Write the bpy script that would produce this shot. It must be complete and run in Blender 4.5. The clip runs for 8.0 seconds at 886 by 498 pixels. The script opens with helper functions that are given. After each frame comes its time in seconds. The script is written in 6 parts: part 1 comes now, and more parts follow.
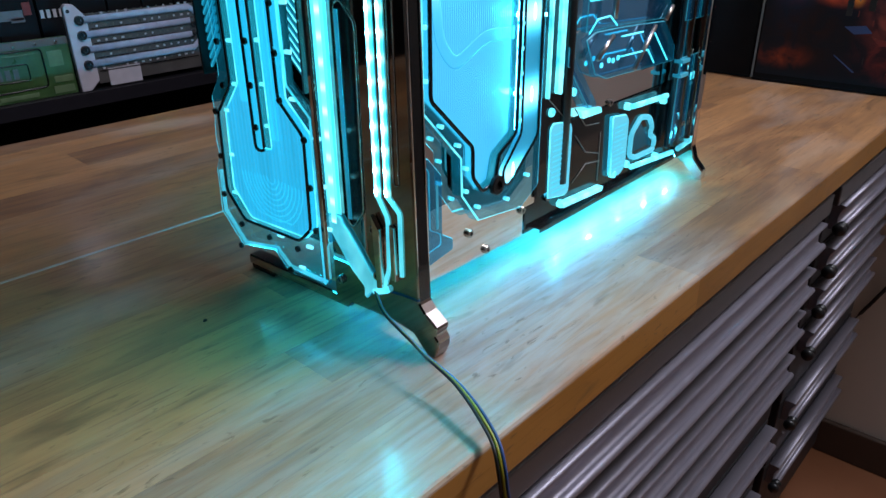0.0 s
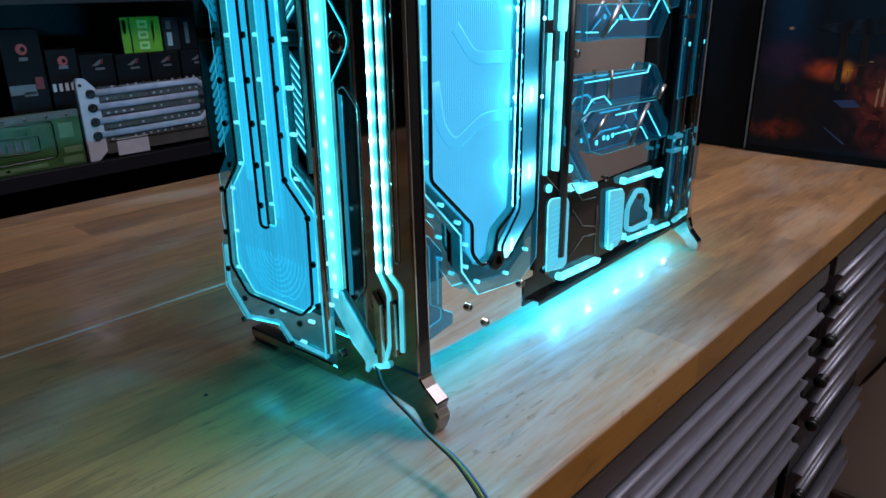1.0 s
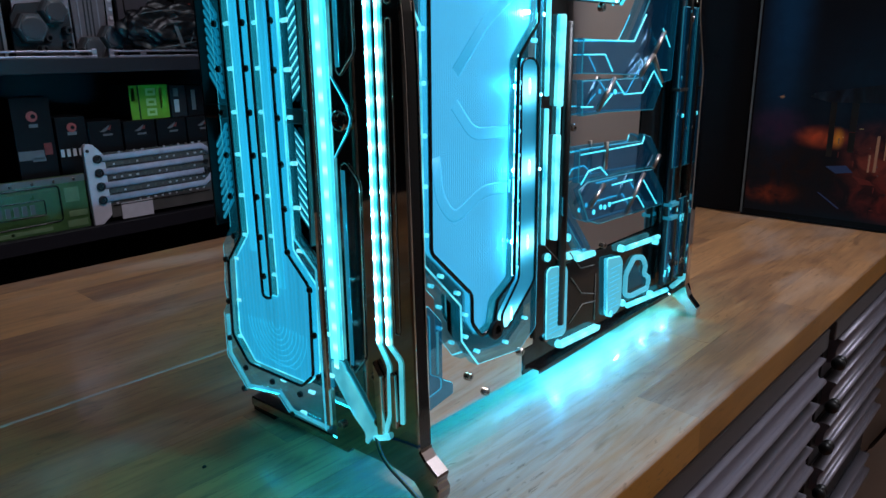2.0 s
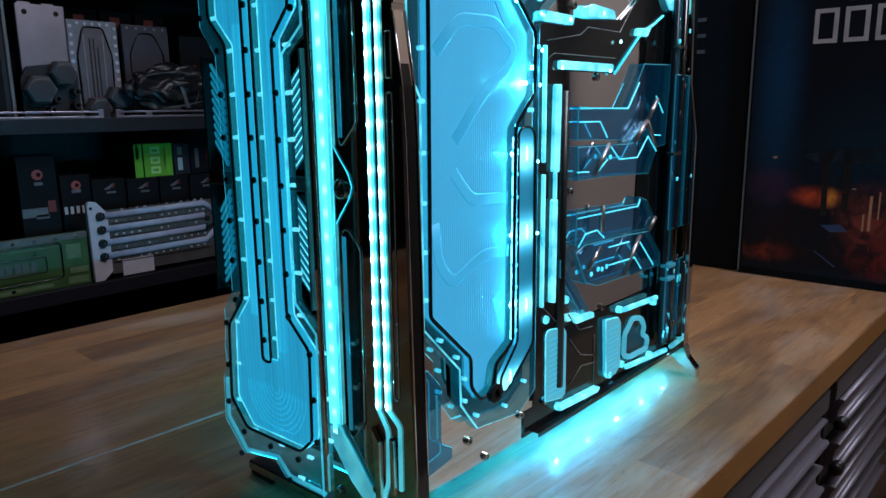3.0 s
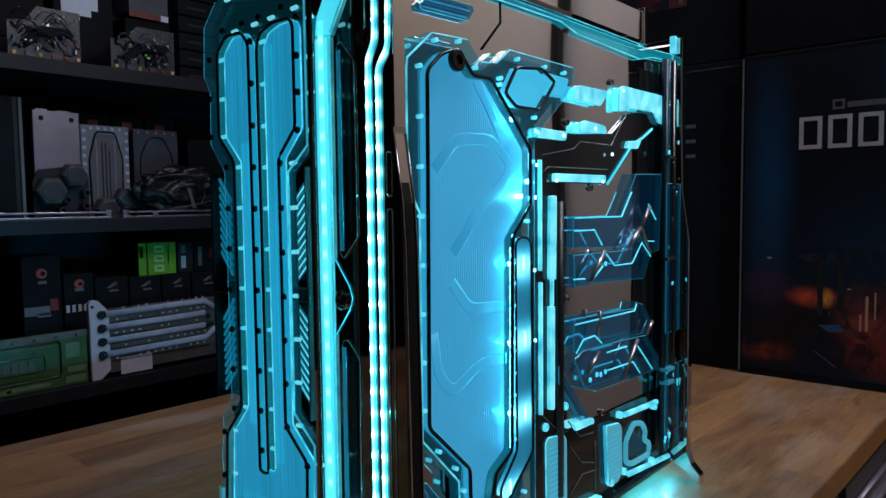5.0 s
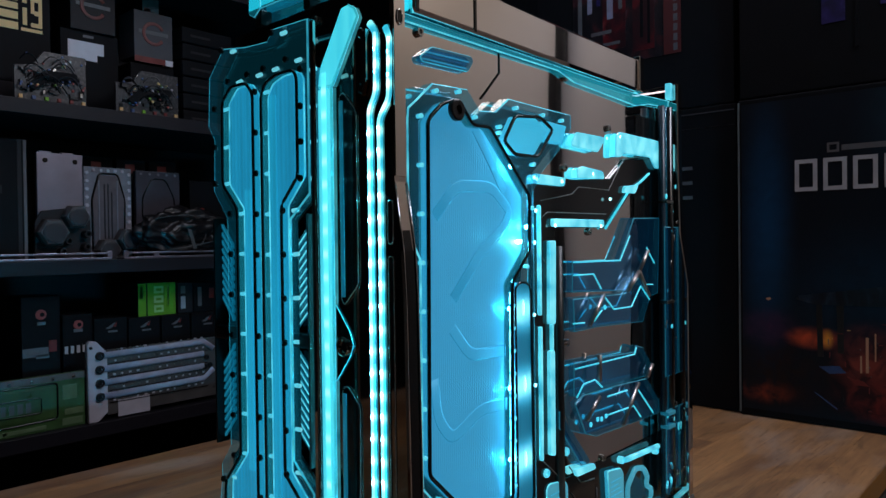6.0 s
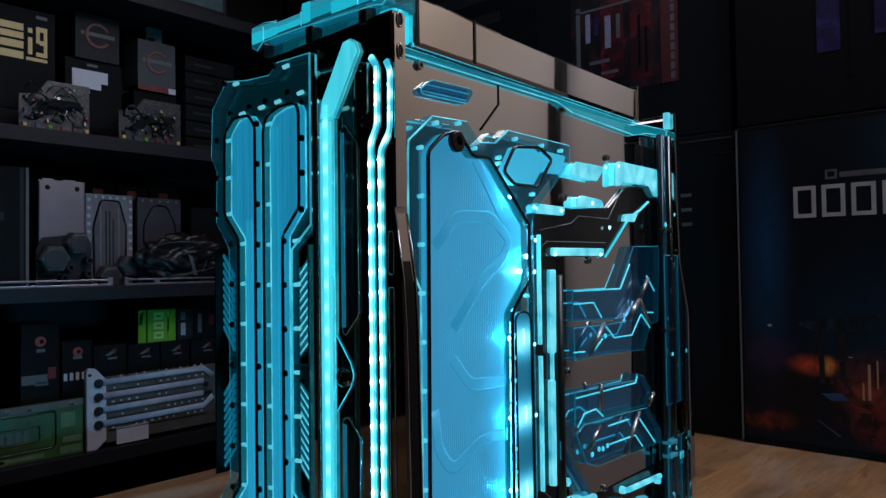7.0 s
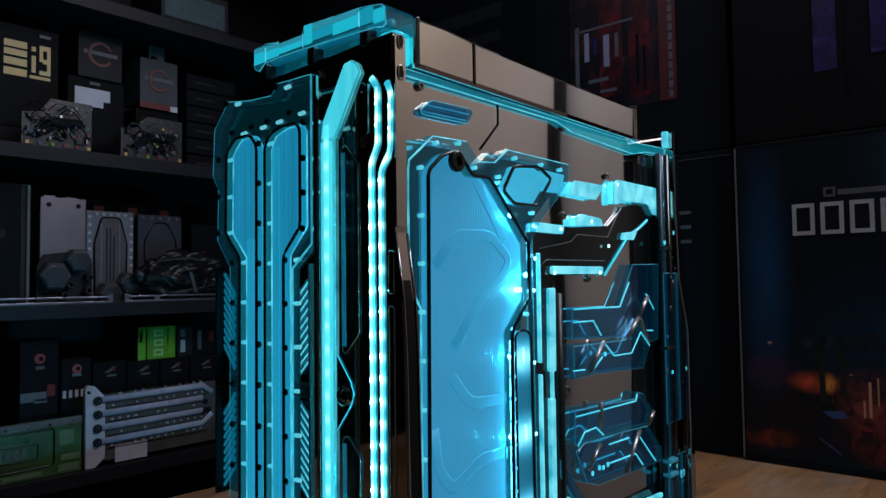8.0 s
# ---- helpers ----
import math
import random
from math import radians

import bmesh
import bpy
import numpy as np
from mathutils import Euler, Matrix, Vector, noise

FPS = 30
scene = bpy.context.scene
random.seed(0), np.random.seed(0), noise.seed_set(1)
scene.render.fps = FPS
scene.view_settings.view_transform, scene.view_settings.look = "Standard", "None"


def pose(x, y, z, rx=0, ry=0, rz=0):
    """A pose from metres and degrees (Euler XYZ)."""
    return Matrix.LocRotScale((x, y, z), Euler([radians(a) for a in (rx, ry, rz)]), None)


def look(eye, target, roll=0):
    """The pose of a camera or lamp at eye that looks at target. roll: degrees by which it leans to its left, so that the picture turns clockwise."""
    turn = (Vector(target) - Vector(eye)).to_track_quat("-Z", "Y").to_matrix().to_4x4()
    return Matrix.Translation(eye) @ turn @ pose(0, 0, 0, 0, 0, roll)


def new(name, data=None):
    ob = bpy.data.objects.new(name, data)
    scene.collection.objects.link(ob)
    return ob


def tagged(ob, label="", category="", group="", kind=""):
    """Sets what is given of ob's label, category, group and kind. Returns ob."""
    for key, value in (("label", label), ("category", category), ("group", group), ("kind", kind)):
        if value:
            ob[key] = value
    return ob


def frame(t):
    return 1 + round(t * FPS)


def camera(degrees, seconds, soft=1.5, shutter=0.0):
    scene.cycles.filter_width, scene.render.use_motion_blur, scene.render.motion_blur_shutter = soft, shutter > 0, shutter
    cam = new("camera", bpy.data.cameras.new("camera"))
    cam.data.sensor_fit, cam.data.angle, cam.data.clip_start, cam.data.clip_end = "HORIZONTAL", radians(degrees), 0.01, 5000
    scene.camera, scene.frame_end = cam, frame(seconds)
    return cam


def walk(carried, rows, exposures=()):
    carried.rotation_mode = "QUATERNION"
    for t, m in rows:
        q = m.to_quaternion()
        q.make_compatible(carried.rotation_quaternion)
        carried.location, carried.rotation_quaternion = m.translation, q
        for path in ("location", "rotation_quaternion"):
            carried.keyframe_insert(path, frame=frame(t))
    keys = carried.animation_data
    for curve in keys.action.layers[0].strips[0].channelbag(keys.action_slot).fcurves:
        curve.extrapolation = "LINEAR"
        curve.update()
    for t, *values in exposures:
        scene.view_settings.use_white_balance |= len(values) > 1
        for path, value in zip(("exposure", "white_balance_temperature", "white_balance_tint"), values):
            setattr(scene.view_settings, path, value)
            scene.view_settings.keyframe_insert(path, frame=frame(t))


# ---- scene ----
cam = camera(64.45, 8.0)
PATH = [
    (0, (0.3070, -0.3344, 1.2010), (-0.8902, 1.0151, 0.3375), -0.69),
    (0.5, (0.3087, -0.3361, 1.2075), (-0.9139, 1.0419, 0.4288), -0.70),
    (1, (0.3108, -0.3378, 1.2134), (-0.9328, 1.0644, 0.5153), -0.73),
    (1.5, (0.3120, -0.3393, 1.2190), (-0.9493, 1.0848, 0.6016), -0.74),
    (2, (0.3140, -0.3407, 1.2248), (-0.9633, 1.1006, 0.6851), -0.77),
    (3.5, (0.3192, -0.3469, 1.2397), (-0.9842, 1.1350, 0.9154), -0.68),
    (4, (0.3211, -0.3488, 1.2435), (-0.9876, 1.1412, 0.9841), -0.71),
    (4.5, (0.3233, -0.3499, 1.2467), (-0.9915, 1.1446, 1.0521), -0.70),
    (6, (0.3282, -0.3560, 1.2564), (-0.9905, 1.1475, 1.2336), -0.72),
    (6.5, (0.3293, -0.3570, 1.2589), (-0.9894, 1.1467, 1.2748), -0.75),
    (7, (0.3300, -0.3578, 1.2608), (-0.9886, 1.1452, 1.3078), -0.78),
    (7.5, (0.3309, -0.3590, 1.2616), (-0.9866, 1.1440, 1.3363), -0.79),
    (8, (0.3321, -0.3601, 1.2629), (-0.9851, 1.1421, 1.3557), -0.77),
]
EXPOSURES = [(0, 0.80), (1.0, 0.58), (2.0, 0.36), (3.5, 0.06), (4.5, -0.10), (6.5, -0.35), (8, -0.40)]
walk(cam, [(t, look(eye, target, roll)) for t, eye, target, roll in PATH], EXPOSURES)

# ---- light ----
world = bpy.data.worlds.new("room_air")
scene.world = world
world.use_nodes = True
world.node_tree.nodes["Background"].inputs["Color"].default_value = (0.42, 0.58, 0.85, 1)
world.node_tree.nodes["Background"].inputs["Strength"].default_value = 0.09


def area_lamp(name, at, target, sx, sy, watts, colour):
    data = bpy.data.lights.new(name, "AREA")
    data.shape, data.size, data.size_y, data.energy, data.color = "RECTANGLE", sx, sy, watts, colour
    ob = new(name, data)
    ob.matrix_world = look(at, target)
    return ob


# unseen area lamps, added to light the bench, the wall and the shelves
lamp_1 = area_lamp("unseen_lamp", (0.50, 1.00, 2.45), (0.10, 0.10, 0.9), 0.72, 0.36, 9.0, (0.90, 0.95, 1.12))
lamp_3 = area_lamp("unseen_lamp", (1.15, 0.90, 2.52), (1.15, 1.02, 0.0), 0.6, 0.2, 4.5, (1.0, 0.93, 0.87))
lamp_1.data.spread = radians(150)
lamp_2 = area_lamp("unseen_lamp", (-0.64, 0.32, 2.55), (-1.20, 0.28, 1.2), 0.5, 1.0, 4.9, (0.93, 0.87, 1.05))


# ---- materials ----
def nodes_of(name):
    m = bpy.data.materials.new(name)
    m.use_nodes = True
    t = m.node_tree
    return m, t, t.nodes, t.links, t.nodes["Principled BSDF"]


def plain(name, colour, rough=0.5, metal=0.0, glow=None, power=0.0, vary=0.12, scale=40.0, bump=0.0, bscale=300.0, rvary=0.08, coat=0.0, spec=0.5):
    """A surface with a grain of its own in colour, gloss and relief."""
    m, t, n, l, b = nodes_of(name)
    b.inputs["Metallic"].default_value = metal
    b.inputs["Coat Weight"].default_value = coat
    b.inputs["Specular IOR Level"].default_value = spec
    co = n.new("ShaderNodeTexCoord")
    no = n.new("ShaderNodeTexNoise")
    no.inputs["Scale"].default_value, no.inputs["Detail"].default_value = scale, 5
    l.new(co.outputs["Object"], no.inputs["Vector"])
    mix = n.new("ShaderNodeMix")
    mix.data_type = "RGBA"
    mix.inputs["A"].default_value = (*[c * (1 - vary) for c in colour], 1)
    mix.inputs["B"].default_value = (*[min(1, c * (1 + vary)) for c in colour], 1)
    l.new(no.outputs["Fac"], mix.inputs["Factor"])
    l.new(mix.outputs["Result"], b.inputs["Base Color"])
    mr = n.new("ShaderNodeMapRange")
    mr.inputs["To Min"].default_value, mr.inputs["To Max"].default_value = max(0.0, rough - rvary), rough + rvary
    l.new(no.outputs["Fac"], mr.inputs["Value"])
    l.new(mr.outputs["Result"], b.inputs["Roughness"])
    if bump:
        n2 = n.new("ShaderNodeTexNoise")
        n2.inputs["Scale"].default_value, n2.inputs["Detail"].default_value = bscale, 4
        l.new(co.outputs["Object"], n2.inputs["Vector"])
        bp = n.new("ShaderNodeBump")
        bp.inputs["Strength"].default_value, bp.inputs["Distance"].default_value = bump, 0.002
        l.new(n2.outputs["Fac"], bp.inputs["Height"])
        l.new(bp.outputs["Normal"], b.inputs["Normal"])
    if glow:
        b.inputs["Emission Color"].default_value = (*glow, 1)
        b.inputs["Emission Strength"].default_value = power
    return m


def acrylic(name, tint, gloss=0.045, rough=0.03, added_glow=None, power=0.0):
    """Clear sheet: light goes straight through, with a polished skin; emission added to it imitates light from its lit
    edges.
    """
    m, t, n, l, b = nodes_of(name)
    out = n["Material Output"]
    tr, gl, mx, fr = n.new("ShaderNodeBsdfTransparent"), n.new("ShaderNodeBsdfGlossy"), n.new("ShaderNodeMixShader"), n.new("ShaderNodeLayerWeight")
    tr.inputs["Color"].default_value = (*tint, 1)
    gl.inputs["Color"].default_value, gl.inputs["Roughness"].default_value = (0.95, 0.97, 1, 1), rough
    fr.inputs["Blend"].default_value = 0.5
    pw, ma = n.new("ShaderNodeMath"), n.new("ShaderNodeMath")
    pw.operation, ma.operation = "POWER", "MULTIPLY_ADD"
    pw.inputs[1].default_value, ma.inputs[1].default_value, ma.inputs[2].default_value = 5.0, 0.35, gloss
    l.new(fr.outputs["Facing"], pw.inputs[0])
    l.new(pw.outputs["Value"], ma.inputs[0])
    l.new(ma.outputs["Value"], mx.inputs["Fac"])
    l.new(tr.outputs["BSDF"], mx.inputs[1])
    l.new(gl.outputs["BSDF"], mx.inputs[2])
    last = mx
    if added_glow:
        em, ad = n.new("ShaderNodeEmission"), n.new("ShaderNodeAddShader")
        em.inputs["Color"].default_value, em.inputs["Strength"].default_value = (*added_glow, 1), power
        l.new(mx.outputs["Shader"], ad.inputs[0])
        l.new(em.outputs["Emission"], ad.inputs[1])
        last = ad
    l.new(last.outputs["Shader"], out.inputs["Surface"])
    n.remove(b)
    return m


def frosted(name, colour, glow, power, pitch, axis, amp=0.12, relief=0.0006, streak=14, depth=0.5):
    """Milled acrylic that glows, streaks included, in place of light from its edges: fine tool marks in relief, soft
    gloss.
    """
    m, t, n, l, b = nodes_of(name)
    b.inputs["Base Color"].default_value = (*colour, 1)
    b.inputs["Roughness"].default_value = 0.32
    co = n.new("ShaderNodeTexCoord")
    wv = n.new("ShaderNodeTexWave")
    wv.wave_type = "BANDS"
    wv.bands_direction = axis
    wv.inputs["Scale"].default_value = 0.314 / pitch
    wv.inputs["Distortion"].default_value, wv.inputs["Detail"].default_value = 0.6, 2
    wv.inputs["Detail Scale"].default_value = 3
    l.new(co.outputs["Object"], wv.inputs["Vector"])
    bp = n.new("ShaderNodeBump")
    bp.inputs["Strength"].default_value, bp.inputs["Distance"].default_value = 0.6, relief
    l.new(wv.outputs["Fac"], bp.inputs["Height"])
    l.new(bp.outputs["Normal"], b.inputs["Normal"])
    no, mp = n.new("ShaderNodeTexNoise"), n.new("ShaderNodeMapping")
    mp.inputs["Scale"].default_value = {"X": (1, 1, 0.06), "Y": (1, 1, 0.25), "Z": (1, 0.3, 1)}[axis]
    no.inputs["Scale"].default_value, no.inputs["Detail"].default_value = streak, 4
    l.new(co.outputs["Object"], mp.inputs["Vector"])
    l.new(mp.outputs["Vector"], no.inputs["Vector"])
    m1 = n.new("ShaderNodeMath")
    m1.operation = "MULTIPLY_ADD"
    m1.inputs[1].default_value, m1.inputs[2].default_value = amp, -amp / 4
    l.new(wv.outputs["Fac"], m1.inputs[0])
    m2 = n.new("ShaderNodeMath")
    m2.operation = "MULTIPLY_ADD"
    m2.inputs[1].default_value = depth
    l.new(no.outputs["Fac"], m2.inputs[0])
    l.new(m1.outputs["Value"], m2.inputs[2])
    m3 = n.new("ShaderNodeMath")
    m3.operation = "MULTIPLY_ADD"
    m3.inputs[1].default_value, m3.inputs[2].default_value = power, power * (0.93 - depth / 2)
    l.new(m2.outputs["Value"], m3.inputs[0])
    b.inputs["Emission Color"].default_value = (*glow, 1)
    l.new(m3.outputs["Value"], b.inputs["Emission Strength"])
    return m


def wood(name, light, dark, pale_tone, rough=0.3):
    """Planed hardwood: each stave its own tone, grain along its length, pores, a few knots."""
    m, t, n, l, b = nodes_of(name)
    co, info, add = n.new("ShaderNodeTexCoord"), n.new("ShaderNodeObjectInfo"), n.new("ShaderNodeVectorMath")
    sc = n.new("ShaderNodeVectorMath")
    sc.operation = "SCALE"
    sc.inputs[0].default_value = (7.3, 3.1, 5.7)
    l.new(info.outputs["Random"], sc.inputs["Scale"])
    l.new(co.outputs["Object"], add.inputs[0])
    l.new(sc.outputs["Vector"], add.inputs[1])

    def streak(sx, sy, sz, scale, detail, dist=0.0):
        mp, no = n.new("ShaderNodeMapping"), n.new("ShaderNodeTexNoise")
        mp.inputs["Scale"].default_value = (sx, sy, sz)
        no.inputs["Scale"].default_value, no.inputs["Detail"].default_value = scale, detail
        no.inputs["Distortion"].default_value = dist
        l.new(add.outputs["Vector"], mp.inputs["Vector"])
        l.new(mp.outputs["Vector"], no.inputs["Vector"])
        return no
    grain = streak(1, 0.07, 1, 130, 7, 0.5)
    broad = streak(1, 0.30, 1, 14, 5, 2.2)
    pores = streak(1, 0.03, 1, 420, 2)
    patch = streak(1, 0.7, 1, 7, 3)
    ramp = n.new("ShaderNodeValToRGB")
    ramp.color_ramp.elements[0].position, ramp.color_ramp.elements[0].color = 0.26, (*dark, 1)
    ramp.color_ramp.elements[1].position, ramp.color_ramp.elements[1].color = 0.62, (*light, 1)
    s1 = n.new("ShaderNodeMath")
    s1.operation = "MULTIPLY_ADD"
    s1.inputs[1].default_value = 0.36
    l.new(grain.outputs["Fac"], s1.inputs[0])
    s2 = n.new("ShaderNodeMath")
    s2.operation = "MULTIPLY_ADD"
    s2.inputs[1].default_value, s2.inputs[2].default_value = 0.60, 0.0
    l.new(broad.outputs["Fac"], s2.inputs[0])
    l.new(s2.outputs["Value"], s1.inputs[2])
    s3 = n.new("ShaderNodeMath")
    s3.operation = "MULTIPLY_ADD"
    s3.inputs[1].default_value, s3.inputs[2].default_value = 0.26, -0.14
    l.new(info.outputs["Random"], s3.inputs[0])
    s4 = n.new("ShaderNodeMath")
    l.new(s1.outputs["Value"], s4.inputs[0])
    l.new(s3.outputs["Value"], s4.inputs[1])
    l.new(s4.outputs["Value"], ramp.inputs["Fac"])
    knot = n.new("ShaderNodeValToRGB")
    knot.color_ramp.elements[0].position, knot.color_ramp.elements[0].color = 0.66, (1, 1, 1, 1)
    knot.color_ramp.elements[1].position, knot.color_ramp.elements[1].color = 0.8, (0.5, 0.36, 0.24, 1)
    l.new(patch.outputs["Fac"], knot.inputs["Fac"])
    mu = n.new("ShaderNodeMix")
    mu.data_type, mu.blend_type = "RGBA", "MULTIPLY"
    mu.inputs["Factor"].default_value = 1
    l.new(ramp.outputs["Color"], mu.inputs["A"])
    l.new(knot.outputs["Color"], mu.inputs["B"])
    pr = n.new("ShaderNodeValToRGB")
    pr.color_ramp.elements[0].position, pr.color_ramp.elements[0].color = 0.3, (0.62, 0.55, 0.5, 1)
    pr.color_ramp.elements[1].position, pr.color_ramp.elements[1].color = 0.42, (1, 1, 1, 1)
    l.new(pores.outputs["Fac"], pr.inputs["Fac"])
    mu2 = n.new("ShaderNodeMix")
    mu2.data_type, mu2.blend_type = "RGBA", "MULTIPLY"
    mu2.inputs["Factor"].default_value = 0.8
    l.new(mu.outputs["Result"], mu2.inputs["A"])
    l.new(pr.outputs["Color"], mu2.inputs["B"])
    def sheet(sx, sy, scale, lo, hi, detail, floor=0.0):
        mp, no, rp = n.new("ShaderNodeMapping"), n.new("ShaderNodeTexNoise"), n.new("ShaderNodeMapRange")
        mp.inputs["Scale"].default_value = (sx, sy, 1)
        no.inputs["Scale"].default_value, no.inputs["Detail"].default_value = scale, detail
        no.inputs["Distortion"].default_value = 0.5
        rp.inputs["From Min"].default_value, rp.inputs["From Max"].default_value = lo, hi
        rp.inputs["To Min"].default_value = floor
        l.new(co.outputs["Object"], mp.inputs["Vector"])
        l.new(mp.outputs["Vector"], no.inputs["Vector"])
        l.new(no.outputs["Fac"], rp.inputs["Value"])
        return rp
    cloud = sheet(1, 0.4, 7, 0.50, 0.88, 7, 0.09)
    fine = sheet(1, 0.35, 16, 0.30, 0.62, 7, 0.25)
    place = n.new("ShaderNodeSeparateXYZ")
    l.new(co.outputs["Object"], place.inputs["Vector"])

    def ease(socket, lo, hi):
        e = n.new("ShaderNodeMapRange")
        e.interpolation_type = "SMOOTHSTEP"
        e.inputs["From Min"].default_value, e.inputs["From Max"].default_value = lo, hi
        l.new(socket, e.inputs["Value"])
        return e.outputs["Result"]

    def times(p, q):
        e = n.new("ShaderNodeMath")
        e.operation = "MULTIPLY"
        l.new(p, e.inputs[0])
        l.new(q, e.inputs[1])
        return e.outputs["Value"]
    # the top is paler towards its front edge and near end, broken by streaks
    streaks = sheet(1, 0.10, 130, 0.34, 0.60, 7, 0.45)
    front_pale = times(times(times(ease(place.outputs["X"], -0.26, -0.03), ease(place.outputs["Y"], 0.42, 0.22)), fine.outputs["Result"]), streaks.outputs["Result"])
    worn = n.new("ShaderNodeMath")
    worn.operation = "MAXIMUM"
    l.new(front_pale, worn.inputs[0])
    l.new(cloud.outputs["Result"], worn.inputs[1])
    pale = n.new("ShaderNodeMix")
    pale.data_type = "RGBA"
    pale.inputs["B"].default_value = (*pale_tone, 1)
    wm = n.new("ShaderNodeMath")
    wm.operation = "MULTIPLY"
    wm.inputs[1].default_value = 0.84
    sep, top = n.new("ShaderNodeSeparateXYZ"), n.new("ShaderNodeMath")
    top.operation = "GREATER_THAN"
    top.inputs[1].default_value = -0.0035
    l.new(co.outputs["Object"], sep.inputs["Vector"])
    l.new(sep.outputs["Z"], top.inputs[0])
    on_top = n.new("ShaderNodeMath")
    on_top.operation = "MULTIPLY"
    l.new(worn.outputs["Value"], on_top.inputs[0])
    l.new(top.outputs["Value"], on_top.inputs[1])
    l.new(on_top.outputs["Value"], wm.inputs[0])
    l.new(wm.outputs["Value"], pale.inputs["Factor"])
    # the sides are mixed towards a stronger orange than the top
    oiled, side = n.new("ShaderNodeMix"), n.new("ShaderNodeMath")
    oiled.data_type = "RGBA"
    oiled.inputs["B"].default_value = (0.50, 0.225, 0.018, 1)
    side.operation = "MULTIPLY_ADD"
    side.inputs[1].default_value, side.inputs[2].default_value = -0.5, 0.5
    l.new(top.outputs["Value"], side.inputs[0])
    l.new(side.outputs["Value"], oiled.inputs["Factor"])
    l.new(mu2.outputs["Result"], oiled.inputs["A"])
    l.new(oiled.outputs["Result"], pale.inputs["A"])
    scuff = sheet(1, 0.22, 52, 0.60, 0.74, 7)
    nick = times(sheet(1, 0.30, 210, 0.60, 0.70, 5).outputs["Result"], ease(sheet(1, 0.6, 20, 0.44, 0.60, 4).outputs["Result"], 0.0, 1.0))
    both = n.new("ShaderNodeMath")
    both.operation = "MAXIMUM"
    l.new(scuff.outputs["Result"], both.inputs[0])
    l.new(nick, both.inputs[1])
    sm = n.new("ShaderNodeMath")
    sm.operation = "MULTIPLY"
    sm.inputs[1].default_value = 0.62
    l.new(both.outputs["Value"], sm.inputs[0])
    dk = n.new("ShaderNodeMix")
    dk.data_type = "RGBA"
    dk.inputs["B"].default_value = (0.13, 0.075, 0.035, 1)
    l.new(sm.outputs["Value"], dk.inputs["Factor"])
    l.new(pale.outputs["Result"], dk.inputs["A"])
    l.new(dk.outputs["Result"], b.inputs["Base Color"])
    mr = n.new("ShaderNodeMapRange")
    mr.inputs["To Min"].default_value, mr.inputs["To Max"].default_value = rough - 0.06, rough + 0.14
    l.new(broad.outputs["Fac"], mr.inputs["Value"])
    l.new(mr.outputs["Result"], b.inputs["Roughness"])
    b.inputs["Coat Weight"].default_value, b.inputs["Coat Roughness"].default_value = 0.34, 0.14
    bp = n.new("ShaderNodeBump")
    bp.inputs["Strength"].default_value, bp.inputs["Distance"].default_value = 0.22, 0.0008
    l.new(grain.outputs["Fac"], bp.inputs["Height"])
    l.new(bp.outputs["Normal"], b.inputs["Normal"])
    return m


def mirror(name, colour, rough=0.03, wave=0.02):
    """Polished sheet metal: a true mirror, very slightly uneven, with faint wipe marks in the gloss."""
    m, t, n, l, b = nodes_of(name)
    b.inputs["Base Color"].default_value, b.inputs["Metallic"].default_value = (*colour, 1), 1
    co, no, n2, mr, bp = (n.new("ShaderNode" + k) for k in ("TexCoord", "TexNoise", "TexNoise", "MapRange", "Bump"))
    no.inputs["Scale"].default_value, n2.inputs["Scale"].default_value, n2.inputs["Detail"].default_value = 9, 7, 0
    l.new(co.outputs["Object"], no.inputs["Vector"])
    l.new(co.outputs["Object"], n2.inputs["Vector"])
    mr.inputs["To Min"].default_value, mr.inputs["To Max"].default_value = rough * 0.5, rough * 1.6
    l.new(no.outputs["Fac"], mr.inputs["Value"])
    l.new(mr.outputs["Result"], b.inputs["Roughness"])
    bp.inputs["Strength"].default_value, bp.inputs["Distance"].default_value = wave, 0.02
    l.new(n2.outputs["Fac"], bp.inputs["Height"])
    l.new(bp.outputs["Normal"], b.inputs["Normal"])
    return m


def printed(name, stops, scale, stretch=(1, 1, 1), rough=0.35, detail=4):
    """A printed sleeve: a picture of soft patches in the given inks."""
    m, t, n, l, b = nodes_of(name)
    co, mp, no, rp = (n.new("ShaderNode" + k) for k in ("TexCoord", "Mapping", "TexNoise", "ValToRGB"))
    mp.inputs["Scale"].default_value = stretch
    no.inputs["Scale"].default_value, no.inputs["Detail"].default_value, no.inputs["Distortion"].default_value = scale, detail, 0.8
    l.new(co.outputs["Object"], mp.inputs["Vector"])
    l.new(mp.outputs["Vector"], no.inputs["Vector"])
    l.new(no.outputs["Fac"], rp.inputs["Fac"])
    el = rp.color_ramp.elements
    while len(el) < len(stops):
        el.new(0.5)
    for e, (p, c) in zip(el, stops):
        e.position, e.color = p, (*c, 1)
    l.new(rp.outputs["Color"], b.inputs["Base Color"])
    b.inputs["Roughness"].default_value = rough
    return m


